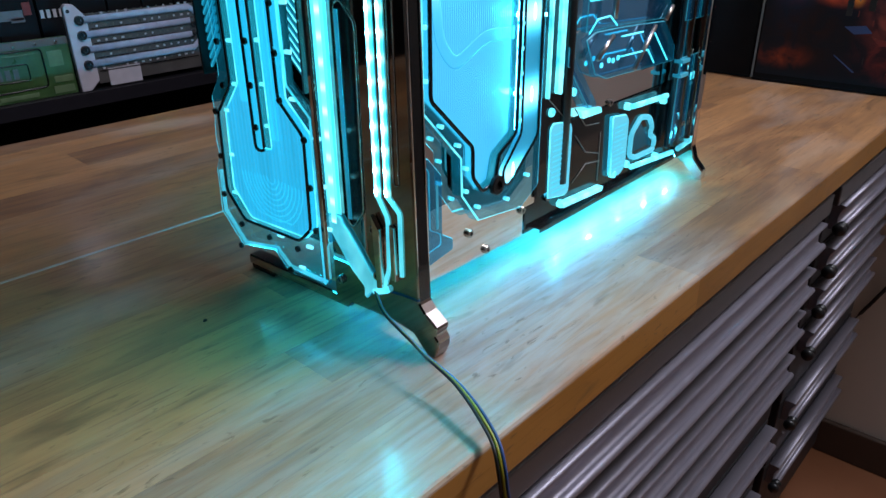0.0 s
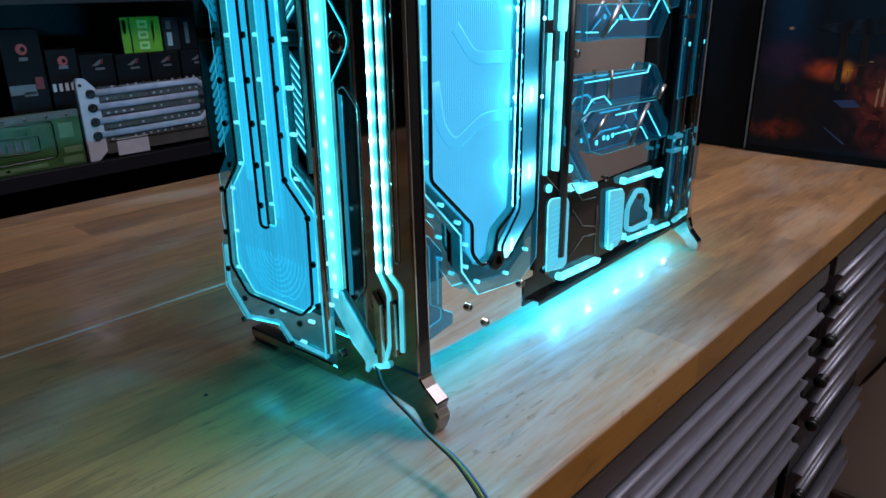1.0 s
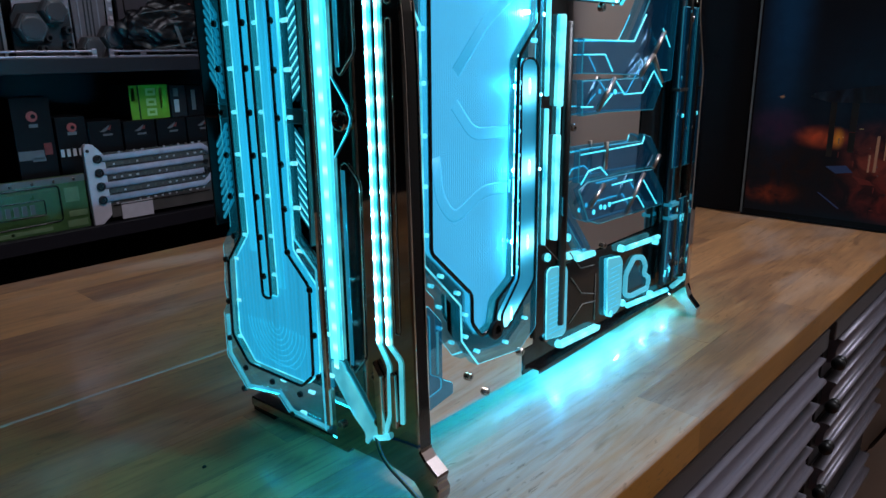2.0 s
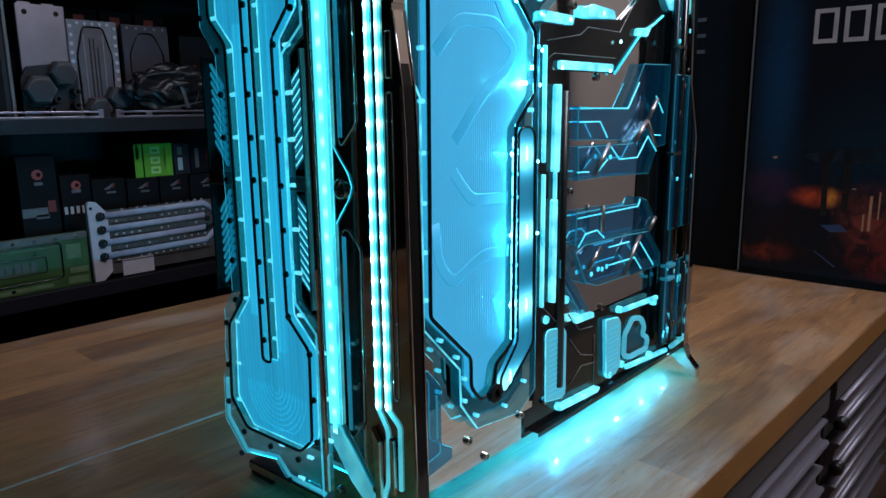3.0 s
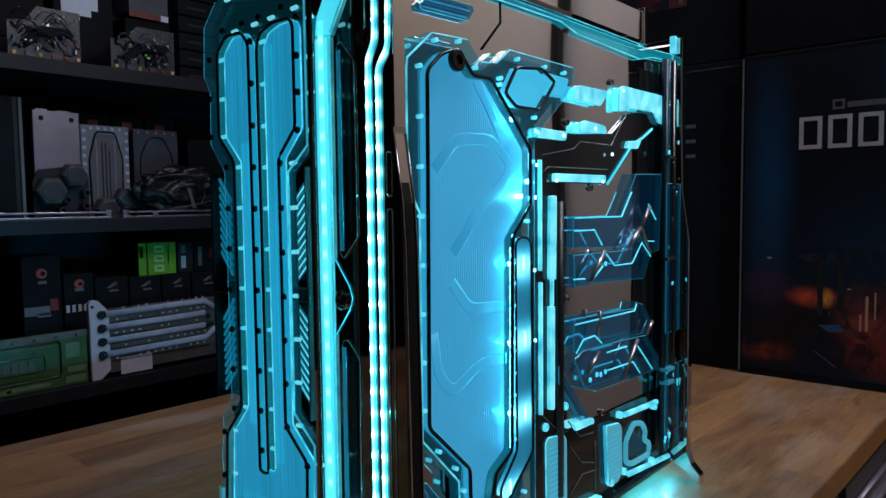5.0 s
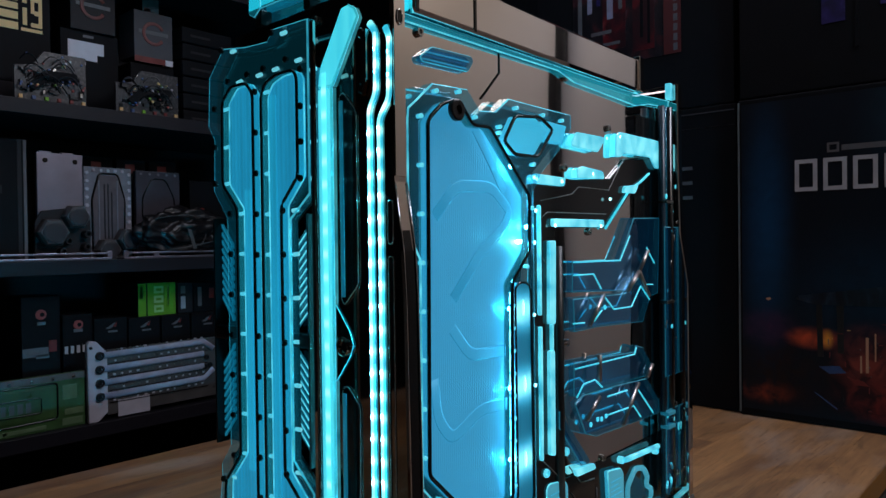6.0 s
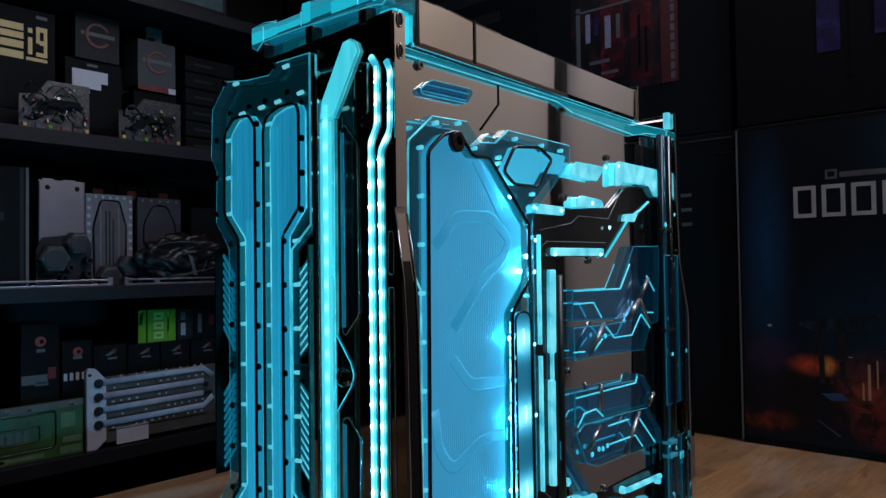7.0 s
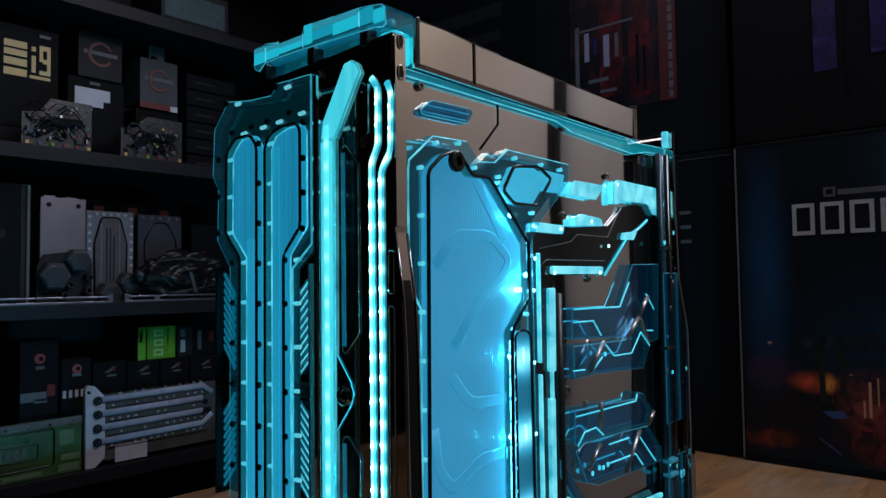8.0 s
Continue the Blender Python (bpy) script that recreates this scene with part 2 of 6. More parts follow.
def night_picture(name, ground, patches, rough=0.5):
    """A printed dark picture: soft oval patches of ink (centre x, z, half width, half height, ink, raggedness) on a dark ground."""
    m, t, n, l, b = nodes_of(name)
    co, no = n.new("ShaderNodeTexCoord"), n.new("ShaderNodeTexNoise")
    no.inputs["Scale"].default_value, no.inputs["Detail"].default_value, no.inputs["Distortion"].default_value = 34, 6, 0.6
    l.new(co.outputs["Object"], no.inputs["Vector"])
    tone = n.new("ShaderNodeRGB")
    tone.outputs[0].default_value = (*ground, 1)
    last = tone.outputs[0]
    for cx, cz, rx, rz, ink, rag in patches:
        mp, ln, fall, grit, mul, mix = (n.new("ShaderNode" + k) for k in ("Mapping", "VectorMath", "MapRange", "MapRange", "Math", "Mix"))
        mp.inputs["Location"].default_value = (-cx / rx, 0, -cz / rz)
        mp.inputs["Scale"].default_value = (1 / rx, 0, 1 / rz)
        l.new(co.outputs["Object"], mp.inputs["Vector"])
        ln.operation = "LENGTH"
        l.new(mp.outputs["Vector"], ln.inputs[0])
        fall.interpolation_type = "SMOOTHSTEP"
        fall.inputs["To Min"].default_value, fall.inputs["To Max"].default_value = 1, 0
        l.new(ln.outputs["Value"], fall.inputs["Value"])
        grit.inputs["From Min"].default_value, grit.inputs["From Max"].default_value = 0.38, 0.66
        grit.inputs["To Min"].default_value, grit.inputs["To Max"].default_value = 1 - rag, 1 + 0.4 * rag
        l.new(no.outputs["Fac"], grit.inputs["Value"])
        mul.operation = "MULTIPLY"
        l.new(fall.outputs["Result"], mul.inputs[0])
        l.new(grit.outputs["Result"], mul.inputs[1])
        mix.data_type = "RGBA"
        mix.inputs["B"].default_value = (*ink, 1)
        l.new(mul.outputs["Value"], mix.inputs["Factor"])
        l.new(last, mix.inputs["A"])
        last = mix.outputs["Result"]
    l.new(last, b.inputs["Base Color"])
    b.inputs["Roughness"].default_value, b.inputs["Specular IOR Level"].default_value = rough, 0.2
    return m


def light_guide(name, deep, bright, power, scale, stretch):
    """Acrylic that glows as if it carried the light of diodes: uneven brightness drawn along its length, whiter where
    it is strongest.
    """
    m, t, n, l, b = nodes_of(name)
    b.inputs["Base Color"].default_value, b.inputs["Roughness"].default_value = (0.2, 0.6, 0.66, 1), 0.2
    co, mp, no, rp = (n.new("ShaderNode" + k) for k in ("TexCoord", "Mapping", "TexNoise", "ValToRGB"))
    mp.inputs["Scale"].default_value = stretch
    no.inputs["Scale"].default_value, no.inputs["Detail"].default_value = scale, 3
    l.new(co.outputs["Object"], mp.inputs["Vector"])
    l.new(mp.outputs["Vector"], no.inputs["Vector"])
    l.new(no.outputs["Fac"], rp.inputs["Fac"])
    rp.color_ramp.elements[0].position, rp.color_ramp.elements[0].color = 0.30, (*deep, 1)
    rp.color_ramp.elements[1].position, rp.color_ramp.elements[1].color = 0.72, (*bright, 1)
    l.new(rp.outputs["Color"], b.inputs["Emission Color"])
    b.inputs["Emission Strength"].default_value = power
    return m


def diode_guide(name, first, pitch, deep, mid, peak, low, high, sharp=2.0):
    """A clear guide over a row of diodes: bright over each diode, dimmer between them. first, pitch: heights of the diodes."""
    m, t, n, l, b = nodes_of(name)
    b.inputs["Base Color"].default_value, b.inputs["Roughness"].default_value = (0.12, 0.4, 0.46, 1), 0.18
    co, sep = n.new("ShaderNodeTexCoord"), n.new("ShaderNodeSeparateXYZ")
    l.new(co.outputs["Object"], sep.inputs["Vector"])

    def math_node(kind, a, c=None, d=None):
        e = n.new("ShaderNodeMath")
        e.operation = kind
        for i, v in enumerate((a, c, d)):
            if v is not None:
                if isinstance(v, (int, float)):
                    e.inputs[i].default_value = v
                else:
                    l.new(v, e.inputs[i])
        return e.outputs["Value"]
    turn = math_node("MULTIPLY_ADD", sep.outputs["Z"], 2 * math.pi / pitch, -2 * math.pi * first / pitch)
    lobe = math_node("POWER", math_node("MULTIPLY_ADD", math_node("COSINE", turn), 0.499, 0.501), sharp)
    no = n.new("ShaderNodeTexNoise")
    no.inputs["Scale"].default_value = 90
    l.new(co.outputs["Object"], no.inputs["Vector"])
    lobe = math_node("MULTIPLY", lobe, math_node("MULTIPLY_ADD", no.outputs["Fac"], 0.5, 0.75))
    rp = n.new("ShaderNodeValToRGB")
    el = rp.color_ramp.elements
    el.new(0.45)
    for e, (p, c) in zip(el, ((0.0, deep), (0.40, mid), (1.0, peak))):
        e.position, e.color = p, (*c, 1)
    l.new(lobe, rp.inputs["Fac"])
    l.new(rp.outputs["Color"], b.inputs["Emission Color"])
    l.new(math_node("MULTIPLY_ADD", lobe, high - low, low), b.inputs["Emission Strength"])
    return m


CYAN = (0.012, 0.50, 0.84)
M = {
    "mirror": mirror("polished_steel", (0.90, 0.84, 0.80), 0.025, 0.05),
    "bronze": mirror("tinted_polished_steel", (0.72, 0.65, 0.61), 0.03, 0.14),
    "dark_mirror": mirror("black_polished_steel", (0.38, 0.335, 0.30), 0.05, 0.02),
    "rail_glass": plain("blue_black_rail", (0.012, 0.028, 0.045), 0.30, 0.2, vary=0.2, spec=0.3),
    "smoke": plain("smoked_acrylic", (0.010, 0.011, 0.012), 0.12, vary=0.2, rvary=0.05),
    "black": plain("black_satin", (0.010, 0.010, 0.011), 0.35, vary=0.3),
    "rubber": plain("black_seal", (0.004, 0.005, 0.006), 0.16, vary=0.2),
    "clear": acrylic("clear_acrylic", (0.56, 0.76, 0.84), added_glow=(0.014, 0.42, 0.62), power=0.042),
    "lit_clear": acrylic("lit_clear_acrylic", (0.50, 0.74, 0.80), added_glow=(0.014, 0.40, 0.52), power=0.16),
    # bright, dim and pale copies put bands of light into clear faces
    "facet_a": acrylic("lit_facet", (0.30, 0.55, 0.62), added_glow=(0.03, 0.62, 0.74), power=0.75),
    "facet_b": acrylic("dim_facet", (0.40, 0.65, 0.72), added_glow=(0.012, 0.42, 0.54), power=0.40),
    "facet_pale": acrylic("pale_facet", (0.55, 0.70, 0.74), added_glow=(0.060, 0.34, 0.42), power=0.62),
    "facet_c": acrylic("mid_facet", (0.35, 0.60, 0.68), added_glow=(0.020, 0.48, 0.62), power=0.55),
    "lit_wall": acrylic("lit_clear_acrylic_wall", (0.5, 0.8, 0.86), added_glow=(0.020, 0.46, 0.60), power=0.26),
    "clear_rim": acrylic("clear_acrylic_rim", (0.62, 0.90, 0.95), added_glow=CYAN, power=0.035),
    "blue_rim": acrylic("blue_acrylic_rim", (0.45, 0.70, 0.82), added_glow=(0.02, 0.35, 0.55), power=0.05),
    "under": plain("underlight_emitter", (0.8, 0.95, 1), 0.3, glow=(0.05, 0.52, 1.0), power=900, vary=0.02),
    "under_soft": plain("underlight_diffuser", (0.8, 0.95, 1), 0.3, glow=(0.012, 0.47, 0.78), power=11, vary=0.02),
    "under_dim": plain("added_dim_glow", (0.8, 0.95, 1), 0.3, glow=(0.008, 0.52, 0.46), power=8.0, vary=0.02),
    "pale_edge": light_guide("pale_glowing_edge", (0.02, 0.26, 0.34), (0.10, 0.50, 0.60), 0.60, 70, (1, 1, 1)),
    "front_under": plain("added_front_glow", (0.8, 0.95, 1), 0.3, glow=(0.010, 0.50, 0.78), power=40, vary=0.02),
    "front_clear": acrylic("water_clear_acrylic", (0.84, 0.92, 0.95), added_glow=(0.014, 0.42, 0.60), power=0.018),
    # glow put into the screw shanks for the light they catch
    "shank": plain("glowing_standoff", (0.3, 0.6, 0.66), 0.2, glow=(0.20, 0.72, 0.84), power=1.0, vary=0.3),
    "deep_blue": acrylic("deep_blue_acrylic", (0.30, 0.55, 0.70), added_glow=(0.010, 0.16, 0.30), power=0.10),
    "blue_clear": acrylic("blue_tinted_acrylic", (0.64, 0.82, 0.93), added_glow=(0.012, 0.20, 0.45), power=0.022),
    # edges given their own glow to imitate light led through the sheet
    "edge": light_guide("edge_glow_acrylic", (0.012, 0.23, 0.36), (0.14, 0.78, 0.95), 1.3, 60, (1, 1, 1)),
    "edge_mid": light_guide("soft_edge_glow_acrylic", (0.010, 0.20, 0.32), (0.05, 0.50, 0.66), 0.9, 60, (1, 1, 1)),
    "edge_dim": plain("edge_glow_acrylic_dim", (0.1, 0.35, 0.42), 0.18, glow=CYAN, power=0.16, vary=0.15),
    "bar": light_guide("light_guide", (0.030, 0.54, 0.74), (0.12, 0.90, 1.0), 1.15, 60, (1, 1, 0.15)),
    "bar_dim": light_guide("light_guide_end", (0.014, 0.30, 0.40), (0.05, 0.62, 0.72), 0.9, 45, (1, 1, 0.4)),
    "bar_end": light_guide("bent_light_guide", (0.025, 0.34, 0.46), (0.12, 0.70, 0.84), 0.78, 38, (1, 1, 0.5)),
    "bar_tail": light_guide("clear_bent_guide", (0.024, 0.25, 0.34), (0.12, 0.60, 0.72), 0.76, 55, (1, 1, 0.6)),
    "block": light_guide("lit_acrylic_block", (0.026, 0.40, 0.58), (0.26, 0.94, 1.04), 1.15, 60, (1, 1, 1)),
    "guide": diode_guide("led_diffuser", 1.0225, 0.0156, (0.035, 0.56, 0.80), (0.08, 0.74, 0.94), (0.30, 0.95, 1.0), 1.05, 1.5, 1.6),
    "led_core": diode_guide("led_core", 1.0225, 0.0156, (0.30, 0.92, 1.0), (0.50, 1.0, 1.0), (0.95, 1.0, 1.0), 1.35, 2.4, 1.6),
    # slats glow a little in place of light passing through them
    "slat_edge": plain("clear_slat_edge", (0.1, 0.3, 0.36), 0.15, glow=CYAN, power=0.38, vary=0.3),
    "slat": plain("clear_slat", (0.05, 0.16, 0.2), 0.15, glow=CYAN, power=0.10, vary=0.3),
    "channel_light": diode_guide("side_light_channel", 1.128, 0.0656, (0.020, 0.26, 0.44), (0.08, 0.56, 0.80), (0.40, 1.0, 1.05), 0.62, 1.9, 2.0),
    "line": plain("glowing_line", (0.3, 0.8, 0.85), 0.3, glow=(0.04, 0.70, 0.95), power=1.0),
    "bar_spot": diode_guide("light_guide_spot", 0.985, 0.0175, (0.10, 0.82, 0.98), (0.14, 0.88, 1.0), (0.30, 1.0, 1.0), 1.35, 1.75, 2.0),
    "thin_line": plain("engraved_line", (0.25, 0.22, 0.2), 0.3),
    "led": plain("led_emitter", (0.8, 0.95, 1), 0.3, glow=(0.028, 0.80, 1.12), power=1300.0, vary=0.02),
    "pocket_glow": plain("added_pocket_glow", (0.5, 0.8, 0.85), 0.3, glow=(0.16, 0.62, 0.88), power=25.0),
    "spot": plain("strong_diode", (0.8, 0.95, 1), 0.3, glow=(0.10, 0.9, 1.0), power=9.0, vary=0.02),
    "small_led": plain("small_diode", (0.8, 0.95, 1), 0.3, glow=(0.35, 0.95, 1.05), power=5.0, vary=0.02),
    # these surfaces glow on their own to imitate diode light on them
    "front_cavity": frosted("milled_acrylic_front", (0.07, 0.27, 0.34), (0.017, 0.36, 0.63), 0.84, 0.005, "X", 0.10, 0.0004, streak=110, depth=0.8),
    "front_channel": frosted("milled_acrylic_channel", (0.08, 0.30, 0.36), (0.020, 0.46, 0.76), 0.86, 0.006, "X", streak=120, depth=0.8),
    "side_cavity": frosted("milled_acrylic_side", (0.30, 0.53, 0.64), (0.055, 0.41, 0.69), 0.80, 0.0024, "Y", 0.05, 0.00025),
    "side_band": frosted("glowing_pocket_band", (0.30, 0.54, 0.65), (0.051, 0.425, 0.715), 0.80, 0.0024, "Y", 0.05, 0.00015),
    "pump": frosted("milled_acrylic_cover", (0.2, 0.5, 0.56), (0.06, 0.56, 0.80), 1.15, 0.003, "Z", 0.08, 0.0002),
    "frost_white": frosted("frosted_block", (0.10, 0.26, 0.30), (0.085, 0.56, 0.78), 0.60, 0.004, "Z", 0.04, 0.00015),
    "satin": plain("satin_nickel", (0.48, 0.43, 0.40), 0.32, 1.0, vary=0.1),
    "steel": plain("screw_steel", (0.5, 0.48, 0.46), 0.22, 1.0, vary=0.1),
    "black_screw": plain("black_oxide_screw", (0.012, 0.012, 0.013), 0.28, 0.3),
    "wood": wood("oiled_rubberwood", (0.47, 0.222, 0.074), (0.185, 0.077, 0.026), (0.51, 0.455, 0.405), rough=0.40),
    "filler": plain("glue_filler", (0.47, 0.42, 0.36), 0.8, vary=0.4, scale=40, spec=0.1),
    "box_edge": plain("pale_card_edge", (0.13, 0.165, 0.175), 0.6, vary=0.3, scale=50),
    "alu": plain("anodised_aluminium", (0.31, 0.29, 0.345), 0.50, 0.7, vary=0.06, scale=60),
    "rail_grey": plain("grey_steel_rail", (0.15, 0.145, 0.155), 0.45, 0.4, vary=0.1),
    "alu_dark": plain("painted_steel_drawer", (0.022, 0.022, 0.026), 0.5, 0.2, vary=0.15),
    "cap": plain("black_plastic_cap", (0.010, 0.010, 0.011), 0.4),
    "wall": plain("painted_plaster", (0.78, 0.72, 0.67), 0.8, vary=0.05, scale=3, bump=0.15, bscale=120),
    # wall plaster again, with shade put into its colour
    "shade_wall": plain("shaded_plaster", (0.70, 0.625, 0.58), 0.85, vary=0.06, scale=3, bump=0.15, bscale=120),
    "ceiling": plain("ceiling_paint", (0.6, 0.59, 0.57), 0.9, vary=0.04, scale=3),
    "dark_wall": plain("near_black", (0.012, 0.012, 0.014), 0.7, vary=0.2, scale=3),
    "floor": plain("terracotta_floor", (0.27, 0.105, 0.05), 0.5, vary=0.25, scale=6, bump=0.1),
    "skirting": plain("brown_skirting", (0.07, 0.045, 0.035), 0.5),
    "shelf": plain("black_shelf_laminate", (0.014, 0.013, 0.016), 0.5, vary=0.2, spec=0.25),
    "shelf_edge": plain("shelf_edge_band", (0.014, 0.012, 0.016), 0.45, vary=0.15, spec=0.25),
    "card_black": plain("black_carton", (0.0065, 0.0072, 0.0090), 0.6, vary=0.4, scale=12, spec=0.12),
    "card_grey": plain("grey_carton", (0.018, 0.017, 0.020), 0.55, vary=0.3, scale=12, spec=0.3),
    "ink_white": plain("white_print", (0.72, 0.70, 0.76), 0.45),
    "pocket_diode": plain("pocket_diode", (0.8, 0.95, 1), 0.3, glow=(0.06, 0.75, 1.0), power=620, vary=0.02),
    "corner": plain("corner_diode", (0.8, 0.95, 1), 0.3, glow=(0.12, 0.85, 1.0), power=190, vary=0.02),
    "far_under": plain("added_far_glow", (0.8, 0.95, 1), 0.3, glow=(0.012, 0.48, 0.86), power=330, vary=0.02),
    "ink_ring": plain("dull_red_print", (0.26, 0.085, 0.075), 0.5, vary=0.4),
    "ink_letter": plain("pale_print", (0.55, 0.56, 0.60), 0.45, vary=0.25),
    "box_grey": plain("grey_sleeve", (0.085, 0.083, 0.092), 0.5, vary=0.15, spec=0.3),
    "ink_grey": plain("grey_print", (0.14, 0.14, 0.15), 0.45, vary=0.35),
    "ink_gold": plain("gold_print", (0.85, 0.58, 0.24), 0.45),
    "ink_peach": plain("peach_print", (0.62, 0.36, 0.22), 0.45, vary=0.4, scale=120),
    "ink_badge": plain("dull_red_badge", (0.42, 0.07, 0.06), 0.5, vary=0.4, scale=90),
    "ink_teal": plain("teal_print", (0.045, 0.085, 0.095), 0.5, vary=0.5, scale=60),
    "ink_red": plain("red_print", (0.20, 0.02, 0.016), 0.45, vary=0.5),
    "ink_green": plain("green_print", (0.17, 0.44, 0.02), 0.5, vary=0.25, scale=40),
    "ink_pale": plain("pale_green_print", (0.5, 0.75, 0.3), 0.45),
    "silver": plain("nickel_plate", (0.22, 0.185, 0.175), 0.36, 1.0, vary=0.15, scale=25),
    "white_plastic": plain("white_acetal", (0.54, 0.50, 0.55), 0.45, vary=0.15),
    "block_metal": plain("dull_nickel_plate", (0.30, 0.27, 0.32), 0.34, 0.9, vary=0.2, scale=25),
    "block_frost": plain("hazy_acrylic", (0.030, 0.027, 0.032), 0.4, vary=0.35, scale=30),
    "block_haze": plain("hazy_white_acrylic", (0.22, 0.20, 0.225), 0.4, vary=0.45, scale=34),
    "block_rose": plain("dull_rose_copper", (0.13, 0.105, 0.115), 0.4, 0.3, vary=0.4, scale=30),
    "block_grey": plain("grey_nylon", (0.075, 0.075, 0.078), 0.5, vary=0.2),
    "block_smoke": plain("smoked_violet_acrylic", (0.050, 0.045, 0.058), 0.35, vary=0.4, scale=26),
    "bag_film": plain("black_bag_film", (0.010, 0.009, 0.010), 0.32, vary=0.4, scale=20, spec=0.4),
    "lilac": plain("frosted_channel", (0.44, 0.41, 0.50), 0.3, vary=0.3),
    "brown_board": plain("grey_brown_board", (0.12, 0.105, 0.095), 0.5, vary=0.3, scale=20),
    "manifold_ground": plain("smoky_acrylic", (0.085, 0.078, 0.075), 0.3, vary=0.5, scale=22),
    "green_plate": plain("green_acrylic_plate", (0.048, 0.105, 0.034), 0.3, vary=0.6, scale=22),
    "pale_green": plain("pale_green_acrylic", (0.13, 0.20, 0.10), 0.3, vary=0.5, scale=30),
    "blue_fit": plain("blue_fitting", (0.01, 0.13, 0.32), 0.3),
    "wire_black": plain("black_wire", (0.008, 0.008, 0.009), 0.4),
    "wire_yellow": plain("yellow_wire", (0.30, 0.27, 0.02), 0.4),
    "wire_blue": plain("blue_wire", (0.03, 0.08, 0.24), 0.4),
    "print_city": night_picture("night_city_print", (0.006, 0.010, 0.017), [
        (-0.180, 0.36, 0.062, 0.33, (0.008, 0.060, 0.150), 0.15), (0.02, 0.25, 0.26, 0.16, (0.006, 0.030, 0.062), 0.3), (0.09, 0.56, 0.14, 0.16, (0.016, 0.048, 0.078), 0.2),
        (-0.155, 0.09, 0.13, 0.10, (0.020, 0.010, 0.010), 0.7), (-0.180, 0.18, 0.07, 0.05, (0.060, 0.025, 0.070), 0.5), (-0.100, 0.163, 0.060, 0.026, (0.85, 0.13, 0.045), 0.55),
        (-0.075, 0.163, 0.014, 0.024, (0.95, 0.42, 0.06), 0.3), (-0.010, 0.125, 0.075, 0.085, (0.30, 0.065, 0.050), 0.8), (-0.185, 0.052, 0.065, 0.030, (0.26, 0.045, 0.020), 0.95), (0.03, 0.06, 0.12, 0.06, (0.24, 0.035, 0.030), 0.9)]),
    "print_dark": printed("dark_machine_print", [(0.40, (0.006, 0.005, 0.008)), (0.55, (0.018, 0.012, 0.016)), (0.66, (0.07, 0.012, 0.016)), (0.78, (0.14, 0.12, 0.16))], 30, (1, 1, 0.6), detail=6),
    "side_red": plain("red_side_print", (0.11, 0.014, 0.014), 0.45, vary=0.4, scale=30),
    "ink_lilac": plain("lilac_print", (0.34, 0.32, 0.45), 0.45, vary=0.3, scale=90),
    "print_structure": printed("blue_machine_print", [(0.35, (0.003, 0.004, 0.008)), (0.55, (0.006, 0.014, 0.030)), (0.70, (0.020, 0.040, 0.075)), (0.85, (0.10, 0.05, 0.03))], 60, (1, 1, 0.35), detail=5),
    "print_red": printed("red_machine_print", [(0.25, (0.01, 0.006, 0.008)), (0.45, (0.05, 0.006, 0.010)), (0.62, (0.16, 0.010, 0.014)), (0.82, (0.25, 0.14, 0.15))], 24, (1, 1, 0.7)),
    "print_purple": printed("violet_machine_print", [(0.3, (0.01, 0.008, 0.03)), (0.55, (0.03, 0.02, 0.13)), (0.75, (0.10, 0.08, 0.34))], 30, detail=6),
    "print_board": printed("circuit_board_print", [(0.35, (0.010, 0.010, 0.012)), (0.52, (0.028, 0.027, 0.030)), (0.66, (0.07, 0.066, 0.072)), (0.80, (0.16, 0.08, 0.04))], 120),
}


# ---- mesh tools ----
def finish(name, bm, mats):
    me = bpy.data.meshes.new(name)
    bmesh.ops.recalc_face_normals(bm, faces=bm.faces)
    bm.to_mesh(me)
    bm.free()
    for m in mats if isinstance(mats, (list, tuple)) else [mats]:
        me.materials.append(M[m])
    return me


def part(name, bm, mats, parent=None, label="", at=None):
    ob = new(name, bm if isinstance(bm, bpy.types.Mesh) else finish(name, bm, mats))
    if parent:
        ob.parent = parent
    if at:
        ob.location = at
    if label:
        tagged(ob, label)
    return ob


def thing(name, label, category, at=(0, 0, 0), group="", kind="", rz=0.0):
    ob = new(name)
    ob.empty_display_size = 0.02
    ob.location, ob.rotation_euler = at, (0, 0, radians(rz))
    return tagged(ob, label, category, group, kind)


def soften(bm, width, seg=2, angle=30, slot=-1):
    if width:
        es = [e for e in bm.edges if len(e.link_faces) == 2 and e.calc_face_angle(0) > radians(angle)]
        if slot >= 0:
            es = [e for e in es if any(len(f.verts) != 4 or f.material_index == 0 for f in e.link_faces)]
        made = bmesh.ops.bevel(bm, geom=es, offset=width, segments=seg, affect="EDGES", profile=0.6, clamp_overlap=True)
        if slot >= 0:
            for f in made["faces"]:
                f.material_index = slot
    return bm


def box(x0, x1, y0, y1, z0, z1, bevel=0.0, seg=2):
    bm = bmesh.new()
    v = [bm.verts.new((x, y, z)) for x in (x0, x1) for y in (y0, y1) for z in (z0, z1)]
    for f in ((0, 1, 3, 2), (4, 6, 7, 5), (0, 4, 5, 1), (2, 3, 7, 6), (0, 2, 6, 4), (1, 5, 7, 3)):
        bm.faces.new([v[i] for i in f])
    bmesh.ops.recalc_face_normals(bm, faces=bm.faces)
    return soften(bm, bevel, seg)


